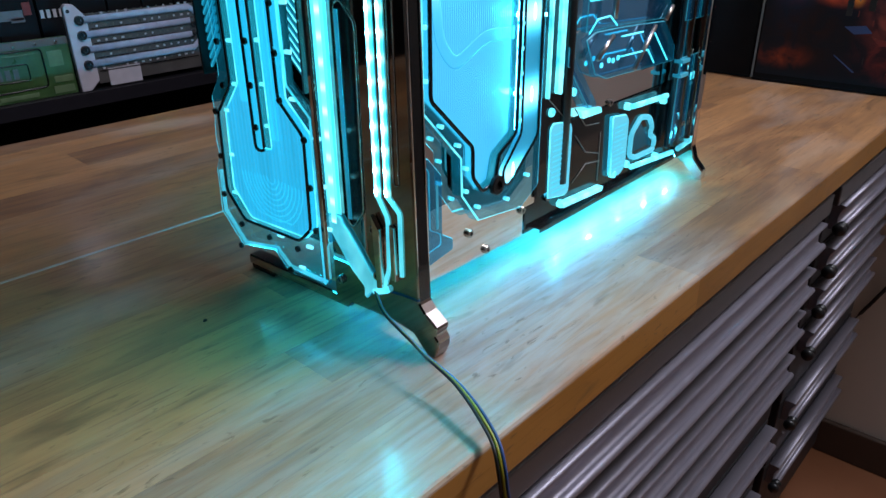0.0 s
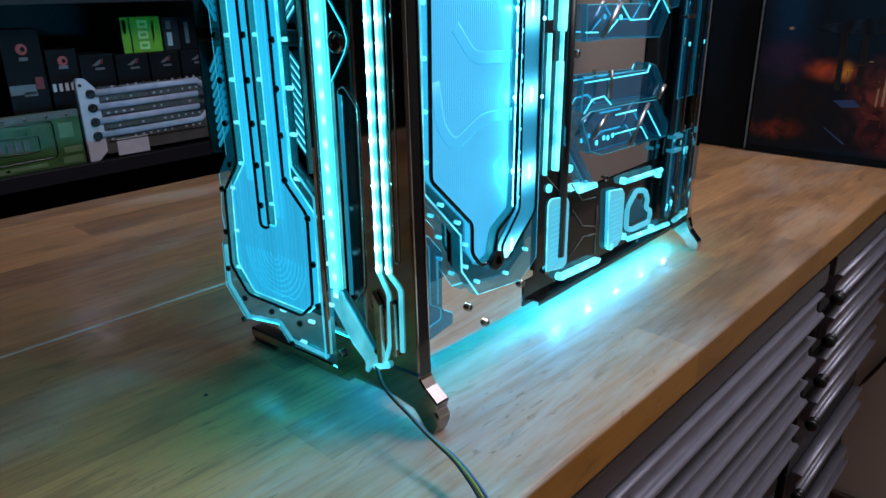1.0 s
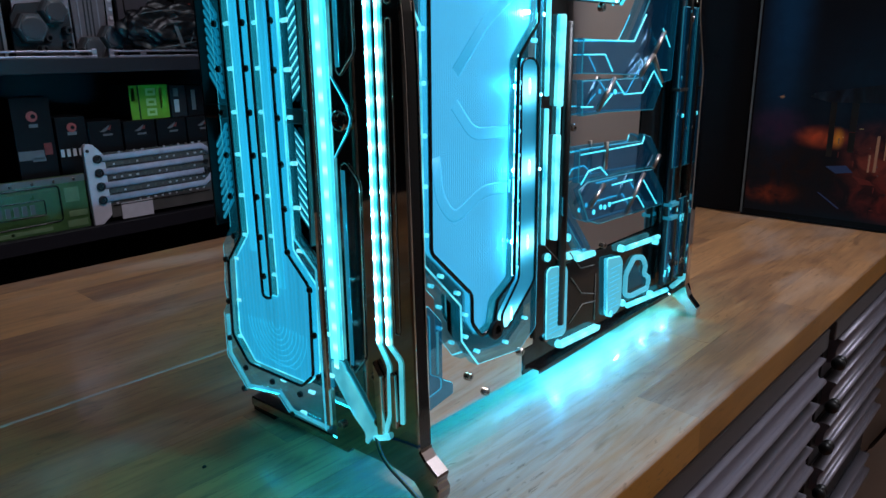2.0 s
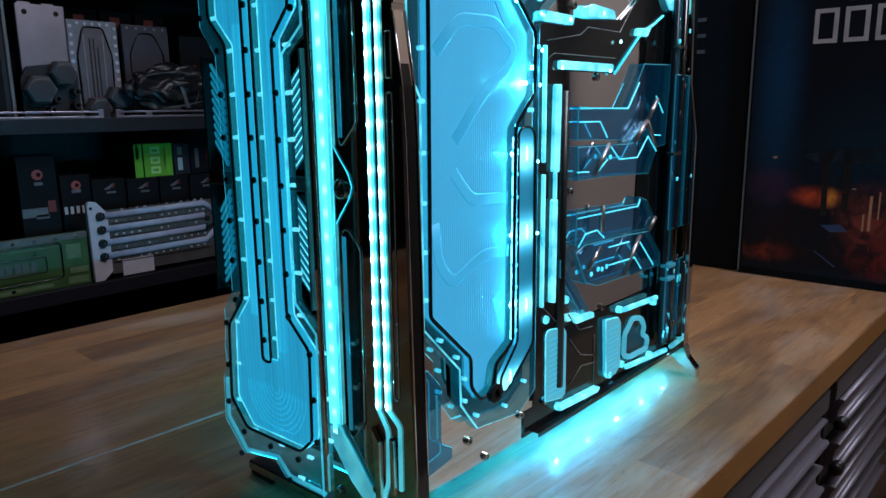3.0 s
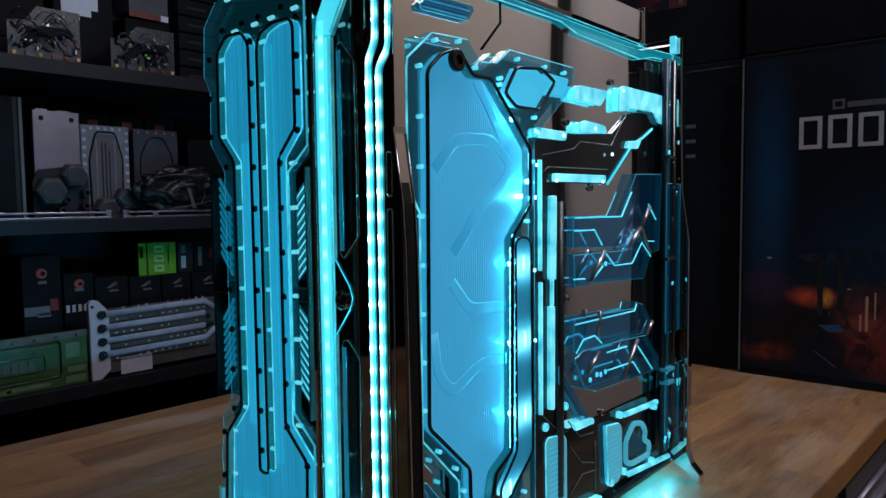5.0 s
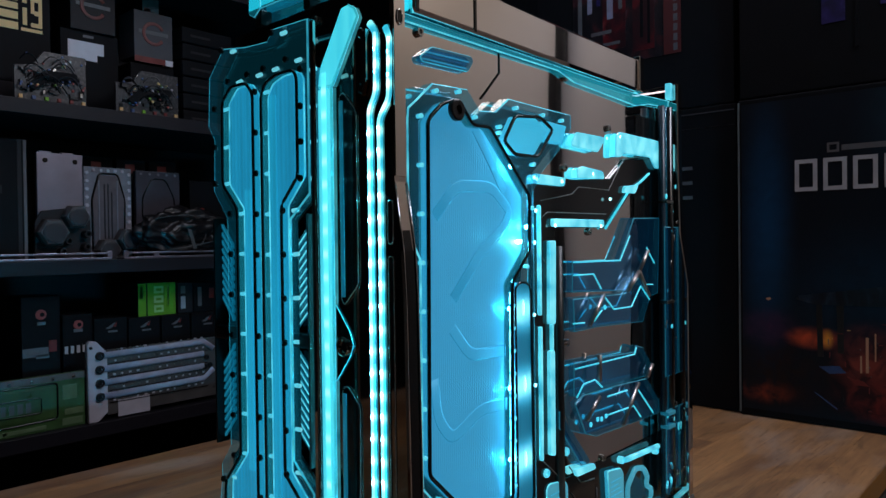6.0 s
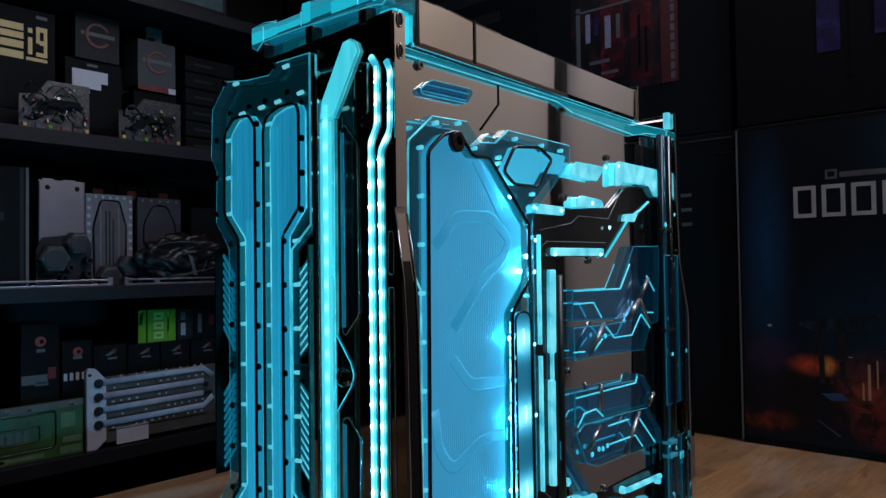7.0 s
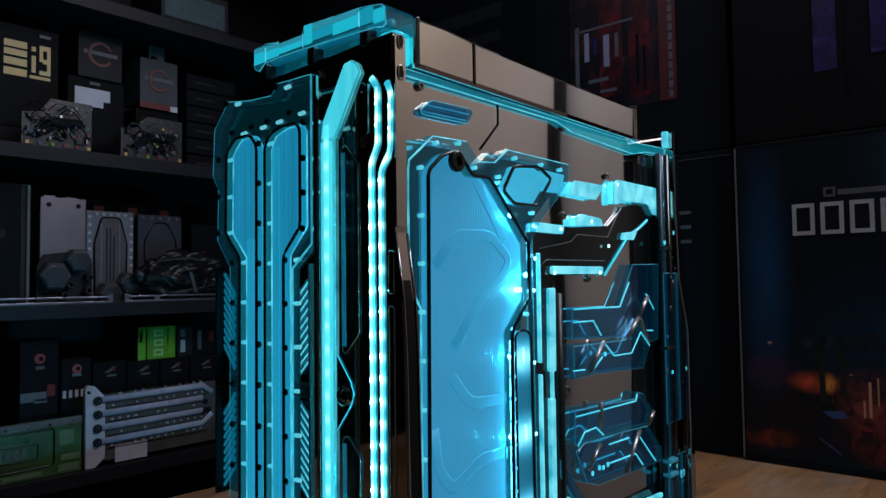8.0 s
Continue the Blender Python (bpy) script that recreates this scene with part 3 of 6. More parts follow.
def prism(pts, plane, a, b, bevel=0.0, rim=0, caps=True, lit=-1):
    """A flat outline pushed from depth a to b. plane 'y': points are (x, z); 'x': points are (y, z). rim, lit: material slots of its sides and of its bevelled edges."""
    bm = bmesh.new()
    at = (lambda p, d: (p[0], d, p[1])) if plane == "y" else (lambda p, d: (d, p[0], p[1]))
    lo, hi = [bm.verts.new(at(p, a)) for p in pts], [bm.verts.new(at(p, b)) for p in pts]
    if caps:
        bm.faces.new(lo)
        bm.faces.new(hi)
    k = len(pts)
    for i in range(k):
        f = bm.faces.new((lo[i], lo[(i + 1) % k], hi[(i + 1) % k], hi[i]))
        f.material_index = rim
    bmesh.ops.recalc_face_normals(bm, faces=bm.faces)
    soften(bm, bevel, 1, 20, lit)
    if lit >= 0:
        far = b if plane == "y" else a
        for f in bm.faces:
            if f.material_index == lit:
                c = f.calc_center_median()
                if abs((c.y if plane == "y" else c.x) - far) < abs(b - a) * 0.4:
                    f.material_index = rim
    return bm


def round_off(pts, r, seg=3, closed=True):
    """The outline with its corners rounded."""
    out = []
    k = len(pts)
    for i in range(k):
        p = Vector(pts[i])
        if not closed and i in (0, k - 1):
            out.append(tuple(p))
            continue
        a, b = Vector(pts[i - 1]) - p, Vector(pts[(i + 1) % k]) - p
        q = min(r, a.length * 0.45, b.length * 0.45)
        s, e = p + a.normalized() * q, p + b.normalized() * q
        for j in range(seg + 1):
            u = j / seg
            out.append(tuple(s * (1 - u) ** 2 + p * 2 * u * (1 - u) + e * u * u))
    return out


def sweep(pts, r, sides=8, closed=False, flat=1.0, up=None):
    """A tube along a line of points; flat: its second radius as a share of the first, along up."""
    bm = bmesh.new()
    pts = [Vector(p) for p in pts]
    k = len(pts)
    rings = []
    for i, p in enumerate(pts):
        a = pts[i - 1] if closed or i else p
        b = pts[(i + 1) % k] if closed or i < k - 1 else p
        d = (b - a).normalized()
        w = Vector(up) if up else (Vector((0, 0, 1)) if abs(d.z) < 0.9 else Vector((1, 0, 0)))
        s = d.cross(w).normalized()
        w = s.cross(d).normalized()
        rings.append([bm.verts.new(p + s * (r * math.cos(2 * math.pi * j / sides)) + w * (r * flat * math.sin(2 * math.pi * j / sides))) for j in range(sides)])
    for i in range(k if closed else k - 1):
        for j in range(sides):
            bm.faces.new((rings[i][j], rings[i][(j + 1) % sides], rings[(i + 1) % k][(j + 1) % sides], rings[(i + 1) % k][j]))
    if not closed:
        bm.faces.new(rings[0][::-1])
        bm.faces.new(rings[-1])
    for f in bm.faces:
        f.smooth = True
    return bm


def on_y(pts, y):
    return [(p[0], y, p[1]) for p in pts]


def on_x(pts, x):
    return [(x, p[0], p[1]) for p in pts]


def disc(r, depth, axis, sides=14, hole=0.0, dish=0.0):
    """A round head along an axis ('x' or '-y'), with a socket when hole is given."""
    bm = bmesh.new()
    prof = [(0, 0), (r, 0), (r, depth * 0.8), (r * 0.86, depth)]
    prof += [(hole, depth), (hole * 0.85, depth * 0.4), (0, depth * 0.4)] if hole else [(0, depth)]
    rows = []
    for q, d in prof:
        ring = []
        for j in range(sides):
            a = 2 * math.pi * j / sides
            c, s = q * math.cos(a), q * math.sin(a)
            ring.append(bm.verts.new((d, c, s) if axis == "x" else (c, -d, s)))
        rows.append(ring)
    for u, v in zip(rows, rows[1:]):
        for j in range(sides):
            bm.faces.new((u[j], u[(j + 1) % sides], v[(j + 1) % sides], v[j]))
    bmesh.ops.remove_doubles(bm, verts=bm.verts, dist=1e-6)
    return bm


def mesh_of(name, bm, mats):
    return finish(name, bm, mats)

# ---- the room ----
def setting(name, bm, mats, label, category):
    return tagged(part(name, bm, mats), label, category, kind="structure")


setting("floor", box(-2.3, 2.6, -2.6, 1.29, -0.06, 0.0), "floor", "reddish brown tiled floor of a workshop", "floor")
setting("ceiling", box(-2.3, 2.6, -2.6, 1.29, 2.6, 2.68), "ceiling", "plain off-white ceiling over the workshop", "ceiling")
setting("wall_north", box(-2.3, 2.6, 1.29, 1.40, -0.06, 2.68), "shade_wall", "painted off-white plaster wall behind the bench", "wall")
setting("wall_east", box(2.6, 2.72, -2.6, 1.40, -0.06, 2.68), "wall", "painted off-white plaster wall", "wall")
# near-black walls, added so that the steel reflects a dark room
setting("wall_south", box(-2.3, 2.72, -2.72, -2.6, -0.06, 2.68), "dark_wall", "near-black wall closing the back of the workshop", "wall")
setting("wall_west", box(-2.42, -2.3, -2.72, 1.40, -0.06, 2.68), "dark_wall", "near-black wall behind the shelving", "wall")
setting("baseboard", box(0.0, 2.6, 1.272, 1.288, 0.0, 0.09, 0.004), "skirting", "brown baseboard along the off-white wall", "baseboard")
setting("door_frame", box(0.598, 0.622, 1.262, 1.288, 0.0, 2.2, 0.004), "cap", "narrow black door frame on the off-white wall", "door frame")

# ---- workbench ----
TOP = 0.9
bench = thing("workbench", "light oiled hardwood workbench top glued up from staves", "workbench", (0.1012, 0.0, TOP), rz=-1.5)
rng = random.Random(7)
x1, row = 0.0, 0
while x1 > -0.925:
    w = 0.064 if row == 0 else rng.uniform(0.05, 0.075)
    x0 = max(x1 - w, -0.935)
    y, first = -1.1, rng.uniform(0.1, 0.45)
    while y < 1.26:
        y2 = min(y + (first if y == -1.1 else rng.uniform(0.34, 0.72)), 1.27)
        if y2 > 1.12:
            y2 = 1.27
        bm = box(x0 + 0.00007, x1 - 0.00007, y + 0.00007, y2 - 0.00007, -0.040, rng.uniform(-0.00012, 0.0), 0.0)
        if row == 0:
            es = [e for e in bm.edges if all(v.co.x > -0.001 and abs(v.co.z + 0.020) > 0.015 for v in e.verts) and abs(e.verts[0].co.y - e.verts[1].co.y) > 0.1]
            bmesh.ops.bevel(bm, geom=es, offset=0.004, segments=3, affect="EDGES", profile=0.5)
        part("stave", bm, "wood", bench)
        y = y2
    x1, row = x0, row + 1
part("filler_seam", box(-0.4708, -0.4666, -1.1, 1.25, -0.002, 0.0003, 0.0), "filler", bench, "pale glue line filling a long joint")
part("rail", box(-0.90, -0.010, -1.1, 1.25, -0.050, -0.0405, 0.002), "cap", bench, "dark steel rail under the edge")


def lathe_y(profile, k):
    """A turned piece along y: pairs of radius and place."""
    bm = bmesh.new()
    rings = [[bm.verts.new((r * math.cos(2 * math.pi * i / k), y, r * math.sin(2 * math.pi * i / k))) for i in range(k)] for r, y in ((max(r, 0.0004), y) for r, y in profile)]
    for a, b in zip(rings, rings[1:]):
        for i in range(k):
            bm.faces.new((a[i], b[i], b[(i + 1) % k], a[(i + 1) % k])).smooth = True
    bm.faces.new(rings[0])
    bm.faces.new(rings[-1][::-1])
    return bm


def drawer_unit(y0, y1, label):
    """A steel chest under the bench, with drawers that have full-width aluminium pulls."""
    ob = thing("drawer_cabinet", label, "cabinet", (0.107, 0.0, 0.0), group="drawer cabinets under the bench", rz=-1.6)
    part("body", box(-0.70, -0.045, y0, y1, 0.05, 0.846, 0.003), "alu_dark", ob)
    part("plinth", box(-0.66, -0.09, y0 + 0.02, y1 - 0.02, 0.0, 0.0495, 0.002), "cap", ob)
    part("top_rail", box(-0.0445, -0.014, y0, y1, 0.816, 0.8455, 0.002), "rail_grey", ob, "grey steel rail above the drawers")
    z = 0.812
    for h in (0.070, 0.070, 0.078, 0.140, 0.140, 0.200):
        d = part("drawer", box(-0.0445, -0.028, y0 + 0.008, y1 - 0.008, z - h + 0.004, z, 0.002), "alu_dark", ob)
        prof = [(-0.0275, z - 0.0030), (-0.0120, z - 0.0030)]
        prof += [(-0.0118 + 0.0026 * math.sin(i * math.pi / 5), z - 0.0056 + 0.0026 * math.cos(i * math.pi / 5)) for i in range(1, 6)]
        prof += [(-0.0130, z - 0.0105), (-0.0150, z - 0.0150), (-0.0172, z - 0.0240), (-0.0165, z - 0.0320)]
        prof += [(-0.0095 + 0.0046 * math.cos(i * math.pi / 8), z - 0.0375 + 0.0046 * math.sin(i * math.pi / 8)) for i in range(6, -6, -1)]
        prof += [(-0.0170, z - 0.0430), (-0.0275, z - 0.0440)]
        bm = bmesh.new()
        a, b = [bm.verts.new((p[0], y0 + 0.03, p[1])) for p in prof], [bm.verts.new((p[0], y1 - 0.02, p[1])) for p in prof]
        bm.faces.new(a)
        bm.faces.new(b)
        for i in range(len(prof)):
            bm.faces.new((a[i], a[(i + 1) % len(prof)], b[(i + 1) % len(prof)], b[i]))
        for f in bm.faces:
            f.smooth = len(f.verts) == 4
        for e in bm.edges:
            if len(e.link_faces) == 2 and e.calc_face_angle(0) > 0.7:
                e.smooth = False
        part("handle", bm, "alu", d, "ridged aluminium pull")
        knob = lathe_y([(0.0, -0.004), (0.0082, -0.003), (0.0100, 0.001), (0.0092, 0.0056), (0.0060, 0.0085), (0.0060, 0.0125), (0.0088, 0.0150), (0.0084, 0.0180), (0.0, 0.0192)], 14)
        part("end_knob", knob, "cap", d, "black plastic end knob").location = (-0.0080, y0 + 0.0105, z - 0.0345)
        z -= h
    return ob


drawer_unit(-0.62, 0.70, "dark steel drawer cabinet with long aluminium pulls")
drawer_unit(0.735, 1.15, "narrow dark steel drawer cabinet with aluminium pulls")

# ---- the computer case ----
case = thing("computer_case", "open mirror-steel computer case with cyan-lit clear reservoirs", "computer case", (0, 0, TOP))
CZ = -TOP


def cpart(name, bm, mats, parent=None, label=""):
    """A part given in room heights, hung under the case."""
    ob = part(name, bm, mats, parent or case, label)
    if parent is None:
        ob.location.z = CZ
    return ob


# front plate with its feet
FY = -0.012
FRONT = [(-0.222, 0.9055), (-0.085, 0.9085), (-0.080, 0.9150), (-0.030, 0.9170), (-0.010, 0.914), (0.004, 0.900), (0.0105, 0.900), (0.0146, 0.909), (0.0155, 0.916), (0.0120, 0.9205), (0.0145, 0.9275), (0.0025, 0.936),
         (-0.0030, 0.942), (-0.0065, 1.05), (-0.0090, 1.215), (-0.0110, 1.250), (-0.0185, 1.298), (-0.019, 1.442), (-0.212, 1.436), (-0.213, 0.968), (-0.098, 0.966), (-0.098, 0.9185), (-0.222, 0.9150)]
FOOT = [(-0.222, 0.900), (-0.190, 0.900), (-0.186, 0.9053), (-0.222, 0.9053)]
cpart("foot", prism(FOOT, "y", -0.010, 0.0, 0.0008), "rubber", None, "black rubber foot")
bm = prism(FRONT, "y", FY, 0.002, 0.0012, rim=1)
# rim faces take dark, satin or bronze tones to imitate steel's reflections
for f in bm.faces:
    if f.material_index == 1 and f.calc_center_median().z < 0.946:
        f.material_index = 2
    elif f.material_index == 1 and 1.245 < f.calc_center_median().z < 1.43 and f.calc_center_median().x > -0.03:
        f.material_index = 3
fp = cpart("front_panel", bm, ["dark_mirror", "smoke", "silver", "bronze"], None, "black polished steel front plate with feet")
# bright edge and flange at the near corner
# solid black strip draws the shade of the gap between the plates
cpart("gap_shade_strip", prism([(-0.0046, 0.945), (-0.0060, 1.05), (-0.0085, 1.215), (-0.0106, 1.25), (-0.0165, 1.282), (-0.0190, 1.282), (-0.0190, 0.945)], "y", -0.0094, -0.0012, 0.0002), "rubber", None, "black strip drawn as the dark gap between the two front plates")
post = cpart("corner_flange", prism([(-0.0105, 1.302), (0.0008, 1.302), (0.0008, 1.44), (-0.0105, 1.44)], "x", -0.0188, -0.0176, 0.0004), "mirror", None, "polished edge strip with round holes")
for zc in (1.4355, 1.4130):
    ring = [(-0.0052 + 0.0026 * math.cos(i * math.pi / 8), zc + 0.0052 * math.sin(i * math.pi / 8)) for i in range(16)]
    cpart("screw_hole", prism(ring, "x", -0.0175, -0.0172), "rubber", post)
    cpart("hole_rim", sweep(on_x(ring, -0.0172), 0.0007, 6, True), "steel", post)
EDGE = [(-0.004, 0.942), (-0.0058, 1.05), (-0.0083, 1.215), (-0.0104, 1.25), (-0.0178, 1.298)]
for y in (-0.0108, 0.0008):
    cpart("edge_line", sweep([(x, y, z) for x, z in EDGE], 0.0006, 6), "mirror", None, "thin polished edge")
# back plate and its foot
BACK = [(-0.222, 0.900), (-0.20, 0.900), (-0.185, 0.920), (-0.030, 0.922), (-0.014, 0.912), (-0.004, 0.900), (0.004, 0.900), (0.004, 0.912), (-0.008, 0.925),
        (-0.013, 0.940), (-0.013, 1.200), (-0.022, 1.262), (-0.024, 1.350), (-0.024, 1.446), (-0.212, 1.440), (-0.214, 0.925)]
cpart("back_panel", prism(BACK, "y", 0.486, 0.498, 0.001), "bronze", None, "black polished steel back plate with feet")

# side plate: a mirror
SX = -0.041
sp = cpart("side_panel", prism([(0.0025, 0.926), (0.172, 0.922), (0.172, 0.950), (0.19, 0.950), (0.19, 1.02), (0.485, 1.02), (0.485, 1.421), (0.0025, 1.421)], "x", SX - 0.004, SX, 0.0008), "mirror", None, "polished steel side plate")
cpart("lower_panel", prism([(0.175, 0.9225), (0.485, 0.9225), (0.485, 1.019), (0.191, 1.019), (0.191, 0.949), (0.175, 0.949)], "x", SX - 0.004, SX - 0.0005, 0.0006), "smoke", None, "smoked black lower plate")
cpart("inner_panel", prism([(0.003, 0.975), (0.085, 0.975), (0.095, 0.930), (0.485, 0.930), (0.485, 1.430), (0.003, 1.430)], "x", -0.205, -0.200, 0.001), "dark_mirror", None, "far side plate")
cpart("bottom_panel", box(-0.199, -0.052, 0.085, 0.485, 0.928, 0.933, 0.001), "smoke", None, "smoked bottom plate")
# black sheet drawn over the mirror where it reflects dark
cpart("right_panel", prism([(0.385, 1.045), (0.484, 1.045), (0.484, 1.40), (0.405, 1.40)], "x", SX + 0.0002, SX + 0.0012, 0.0003), "smoke", None, "black strip standing in for a dark reflection in the side plate")

# top cover
cov = cpart("top_cover", prism([(0.0245, 1.4272), (0.392, 1.4238), (0.392, 1.4606), (0.24, 1.4610), (0.0952, 1.4640), (0.060, 1.4662), (0.0245, 1.4655)], "x", -0.19, -0.030, 0.0028), "mirror", None, "polished steel top cover")
# dark strip puts a dark reflection onto the cover's end
cpart("cover_end", box(-0.0299, -0.0290, 0.0245, 0.0282, 1.4274, 1.4652, 0.0004), "smoke", cov, "dark strip drawn as a reflection on the cover's folded end")
cpart("cover_joint", box(-0.0299, -0.0292, 0.0944, 0.0970, 1.4270, 1.4640, 0.0), "rubber", cov)
cpart("end_fold", box(-0.0700, -0.0285, 0.3922, 0.4030, 1.4230, 1.4633, 0.001), "mirror", cov)
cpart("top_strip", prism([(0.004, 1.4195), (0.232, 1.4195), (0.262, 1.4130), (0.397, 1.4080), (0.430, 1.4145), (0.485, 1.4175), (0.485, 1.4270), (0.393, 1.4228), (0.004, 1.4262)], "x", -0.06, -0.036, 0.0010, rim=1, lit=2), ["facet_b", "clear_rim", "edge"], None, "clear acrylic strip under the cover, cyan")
# glowing lines drawn as bright edges of the strip
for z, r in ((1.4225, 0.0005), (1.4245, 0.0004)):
    cpart("strip_line", sweep([(-0.0358, 0.008, z), (-0.0358, 0.24, z)], r, 6), "edge_dim", None, "fine glowing line drawn as a bright edge in the clear strip")
cpart("corner_block", box(-0.050, -0.034, 0.006, 0.0225, 1.4275, 1.452, 0.0015), "facet_a", None, "clear acrylic block glowing cyan")
cpart("rear_block", box(-0.037, -0.030, 0.4785, 0.4855, 1.4275, 1.447, 0.001), "edge", None, "clear acrylic block glowing cyan")

# clear manifold on top of the front plate
MAN = [(-0.1843, 1.4485), (-0.1767, 1.4443), (-0.1680, 1.4500), (-0.1429, 1.4504), (-0.1166, 1.4500), (-0.0341, 1.4467), (-0.0240, 1.4450), (-0.0207, 1.4466), (-0.0211, 1.4577), (-0.0250, 1.4625), (-0.0339, 1.4641), (-0.0491, 1.4662), (-0.078, 1.4672),
       (-0.115, 1.4694), (-0.117, 1.4625), (-0.149, 1.4625), (-0.155, 1.4650), (-0.1668, 1.4668), (-0.1843, 1.4656)]
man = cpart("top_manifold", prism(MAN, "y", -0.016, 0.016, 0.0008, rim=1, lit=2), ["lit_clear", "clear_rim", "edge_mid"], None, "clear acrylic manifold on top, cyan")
# thin panes of set glow imitate light bands on the manifold
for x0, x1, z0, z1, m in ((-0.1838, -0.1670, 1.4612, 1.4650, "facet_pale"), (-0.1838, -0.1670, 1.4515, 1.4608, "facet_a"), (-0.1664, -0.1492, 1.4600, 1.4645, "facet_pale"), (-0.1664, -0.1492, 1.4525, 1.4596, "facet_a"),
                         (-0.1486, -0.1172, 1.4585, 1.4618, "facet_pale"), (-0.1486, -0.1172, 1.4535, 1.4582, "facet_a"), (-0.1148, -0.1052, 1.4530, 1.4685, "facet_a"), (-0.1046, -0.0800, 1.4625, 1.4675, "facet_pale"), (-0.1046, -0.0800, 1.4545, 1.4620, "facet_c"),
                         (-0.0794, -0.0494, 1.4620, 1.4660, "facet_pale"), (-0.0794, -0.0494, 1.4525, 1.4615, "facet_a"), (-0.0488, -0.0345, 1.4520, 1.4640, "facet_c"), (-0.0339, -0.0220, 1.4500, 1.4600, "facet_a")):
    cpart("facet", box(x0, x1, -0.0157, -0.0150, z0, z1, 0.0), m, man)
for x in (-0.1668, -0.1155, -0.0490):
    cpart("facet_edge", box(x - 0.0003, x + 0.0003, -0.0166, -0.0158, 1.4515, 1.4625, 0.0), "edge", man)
# glowing tube added inside to brighten the manifold
cpart("added_inner_glow", sweep([(-0.180, 0.002, 1.4565), (-0.125, 0.002, 1.4565), (-0.112, 0.002, 1.4570), (-0.032, 0.002, 1.4550)], 0.0035, 8), "edge_dim", man)
for x in (-0.172, -0.108, -0.046):
    cpart("standoff", box(x - 0.004, x + 0.004, -0.0150, -0.004, 1.437, 1.4500, 0.001), "black", man)

# light bar let into the front plate
STRAIGHT = [(-0.0800, 1.3725), (-0.0815, 0.9930), (-0.0965, 0.9900), (-0.0965, 1.3730)]
HEAD = [(-0.0680, 1.4285), (-0.0600, 1.4295), (-0.0535, 1.4255), (-0.0500, 1.4185), (-0.0700, 1.3870), (-0.0790, 1.3730), (-0.0960, 1.3735), (-0.0935, 1.3880)]
TAIL = [(-0.0815, 0.9925), (-0.0785, 0.9860), (-0.0745, 0.9829), (-0.0633, 0.9701), (-0.0506, 0.9543), (-0.0435, 0.9490), (-0.0425, 0.9440), (-0.0466, 0.9392), (-0.0525, 0.9350), (-0.0565, 0.9288), (-0.0600, 0.9300), (-0.0589, 0.9383), (-0.0727, 0.9486), (-0.0883, 0.9680), (-0.0960, 0.9775), (-0.0965, 0.9895)]
bar = cpart("light_bar", prism(STRAIGHT, "y", -0.0150, -0.0122, 0.0012, rim=1, lit=2), ["bar", "edge", "bar_dim"], None, "cyan glowing acrylic light bar")
for pts, mats in ((HEAD, ["bar", "edge", "bar_dim"]), (round_off(TAIL, 0.003, 3), ["bar_tail", "edge_dim", "edge_mid"])):
    cpart("bar_end", prism(pts, "y", -0.0150, -0.0122, 0.0010, rim=1, lit=2), mats, bar, "bent clear end of the light bar")
cpart("bar_tip", prism([(-0.0800, 1.210), (-0.0640, 1.190), (-0.0607, 1.181), (-0.0642, 1.172), (-0.0800, 1.152)], "y", -0.0134, -0.0122, 0.0005, rim=1, lit=2), ["smoke", "edge_dim", "line"], bar, "clear tip round the button")
cpart("power_button", disc(0.0075, 0.004, "-y", 20, 0.0055), "dark_mirror", bar).location = (-0.0692, -0.0135, 1.1795)
cpart("bar_core", box(-0.0912, -0.0862, -0.0154, -0.0149, 0.985, 1.384, 0.0), "bar_spot", bar)
cpart("bar_edge", prism([(-0.0985, 0.965), (-0.0958, 0.965), (-0.0958, 1.39), (-0.0985, 1.39)], "y", -0.0146, -0.0122, 0.0004), "edge_dim", bar)

# long windows beside the light bar
for pts in ([(-0.0735, 1.2135), (-0.0702, 1.2097), (-0.0548, 1.2254), (-0.0552, 1.352), (-0.0690, 1.367), (-0.0735, 1.364)],
            [(-0.0738, 0.9890), (-0.0690, 0.9860), (-0.0562, 1.0016), (-0.0547, 1.1363), (-0.0675, 1.1500), (-0.0738, 1.1475)]):
    w = cpart("window", prism(pts, "y", -0.0128, -0.0121), "smoke", None, "smoked window with a bright rim")
    cpart("rim", sweep(on_y(round_off(pts, 0.003), -0.0130), 0.0006, 6, True), "steel", w)
    a, b = min(p[1] for p in pts) + 0.006, max(p[1] for p in pts) - 0.006
    cpart("lit_edge", box(pts[0][0] + 0.0005, pts[0][0] + 0.0042, -0.0137, -0.0129, a, b, 0.0003), "edge_dim", w)
for x, z0, z1 in ((-0.0215, 1.255, 1.285), (-0.0215, 1.03, 1.246)):
    cpart("slot", sweep(on_y(round_off([(x - 0.0025, z0), (x + 0.0025, z0), (x + 0.0025, z1), (x - 0.0025, z1)], 0.0024), -0.0124), 0.0005, 6, True), "steel", None)

# the two strips of diodes
LEDA = [(-0.0400, 1.412), (-0.0336, 1.404), (-0.0338, 1.362), (-0.0408, 1.350), (-0.0408, 1.018), (-0.0312, 1.003), (-0.0322, 0.962), (-0.0385, 0.944)]
LEDB = [(-0.0240, 1.406), (-0.0198, 1.398), (-0.0208, 1.356), (-0.0306, 1.343), (-0.0306, 1.020), (-0.0188, 1.010), (-0.0190, 0.960)]
bm = bmesh.new()
bmesh.ops.create_icosphere(bm, subdivisions=2, radius=1)
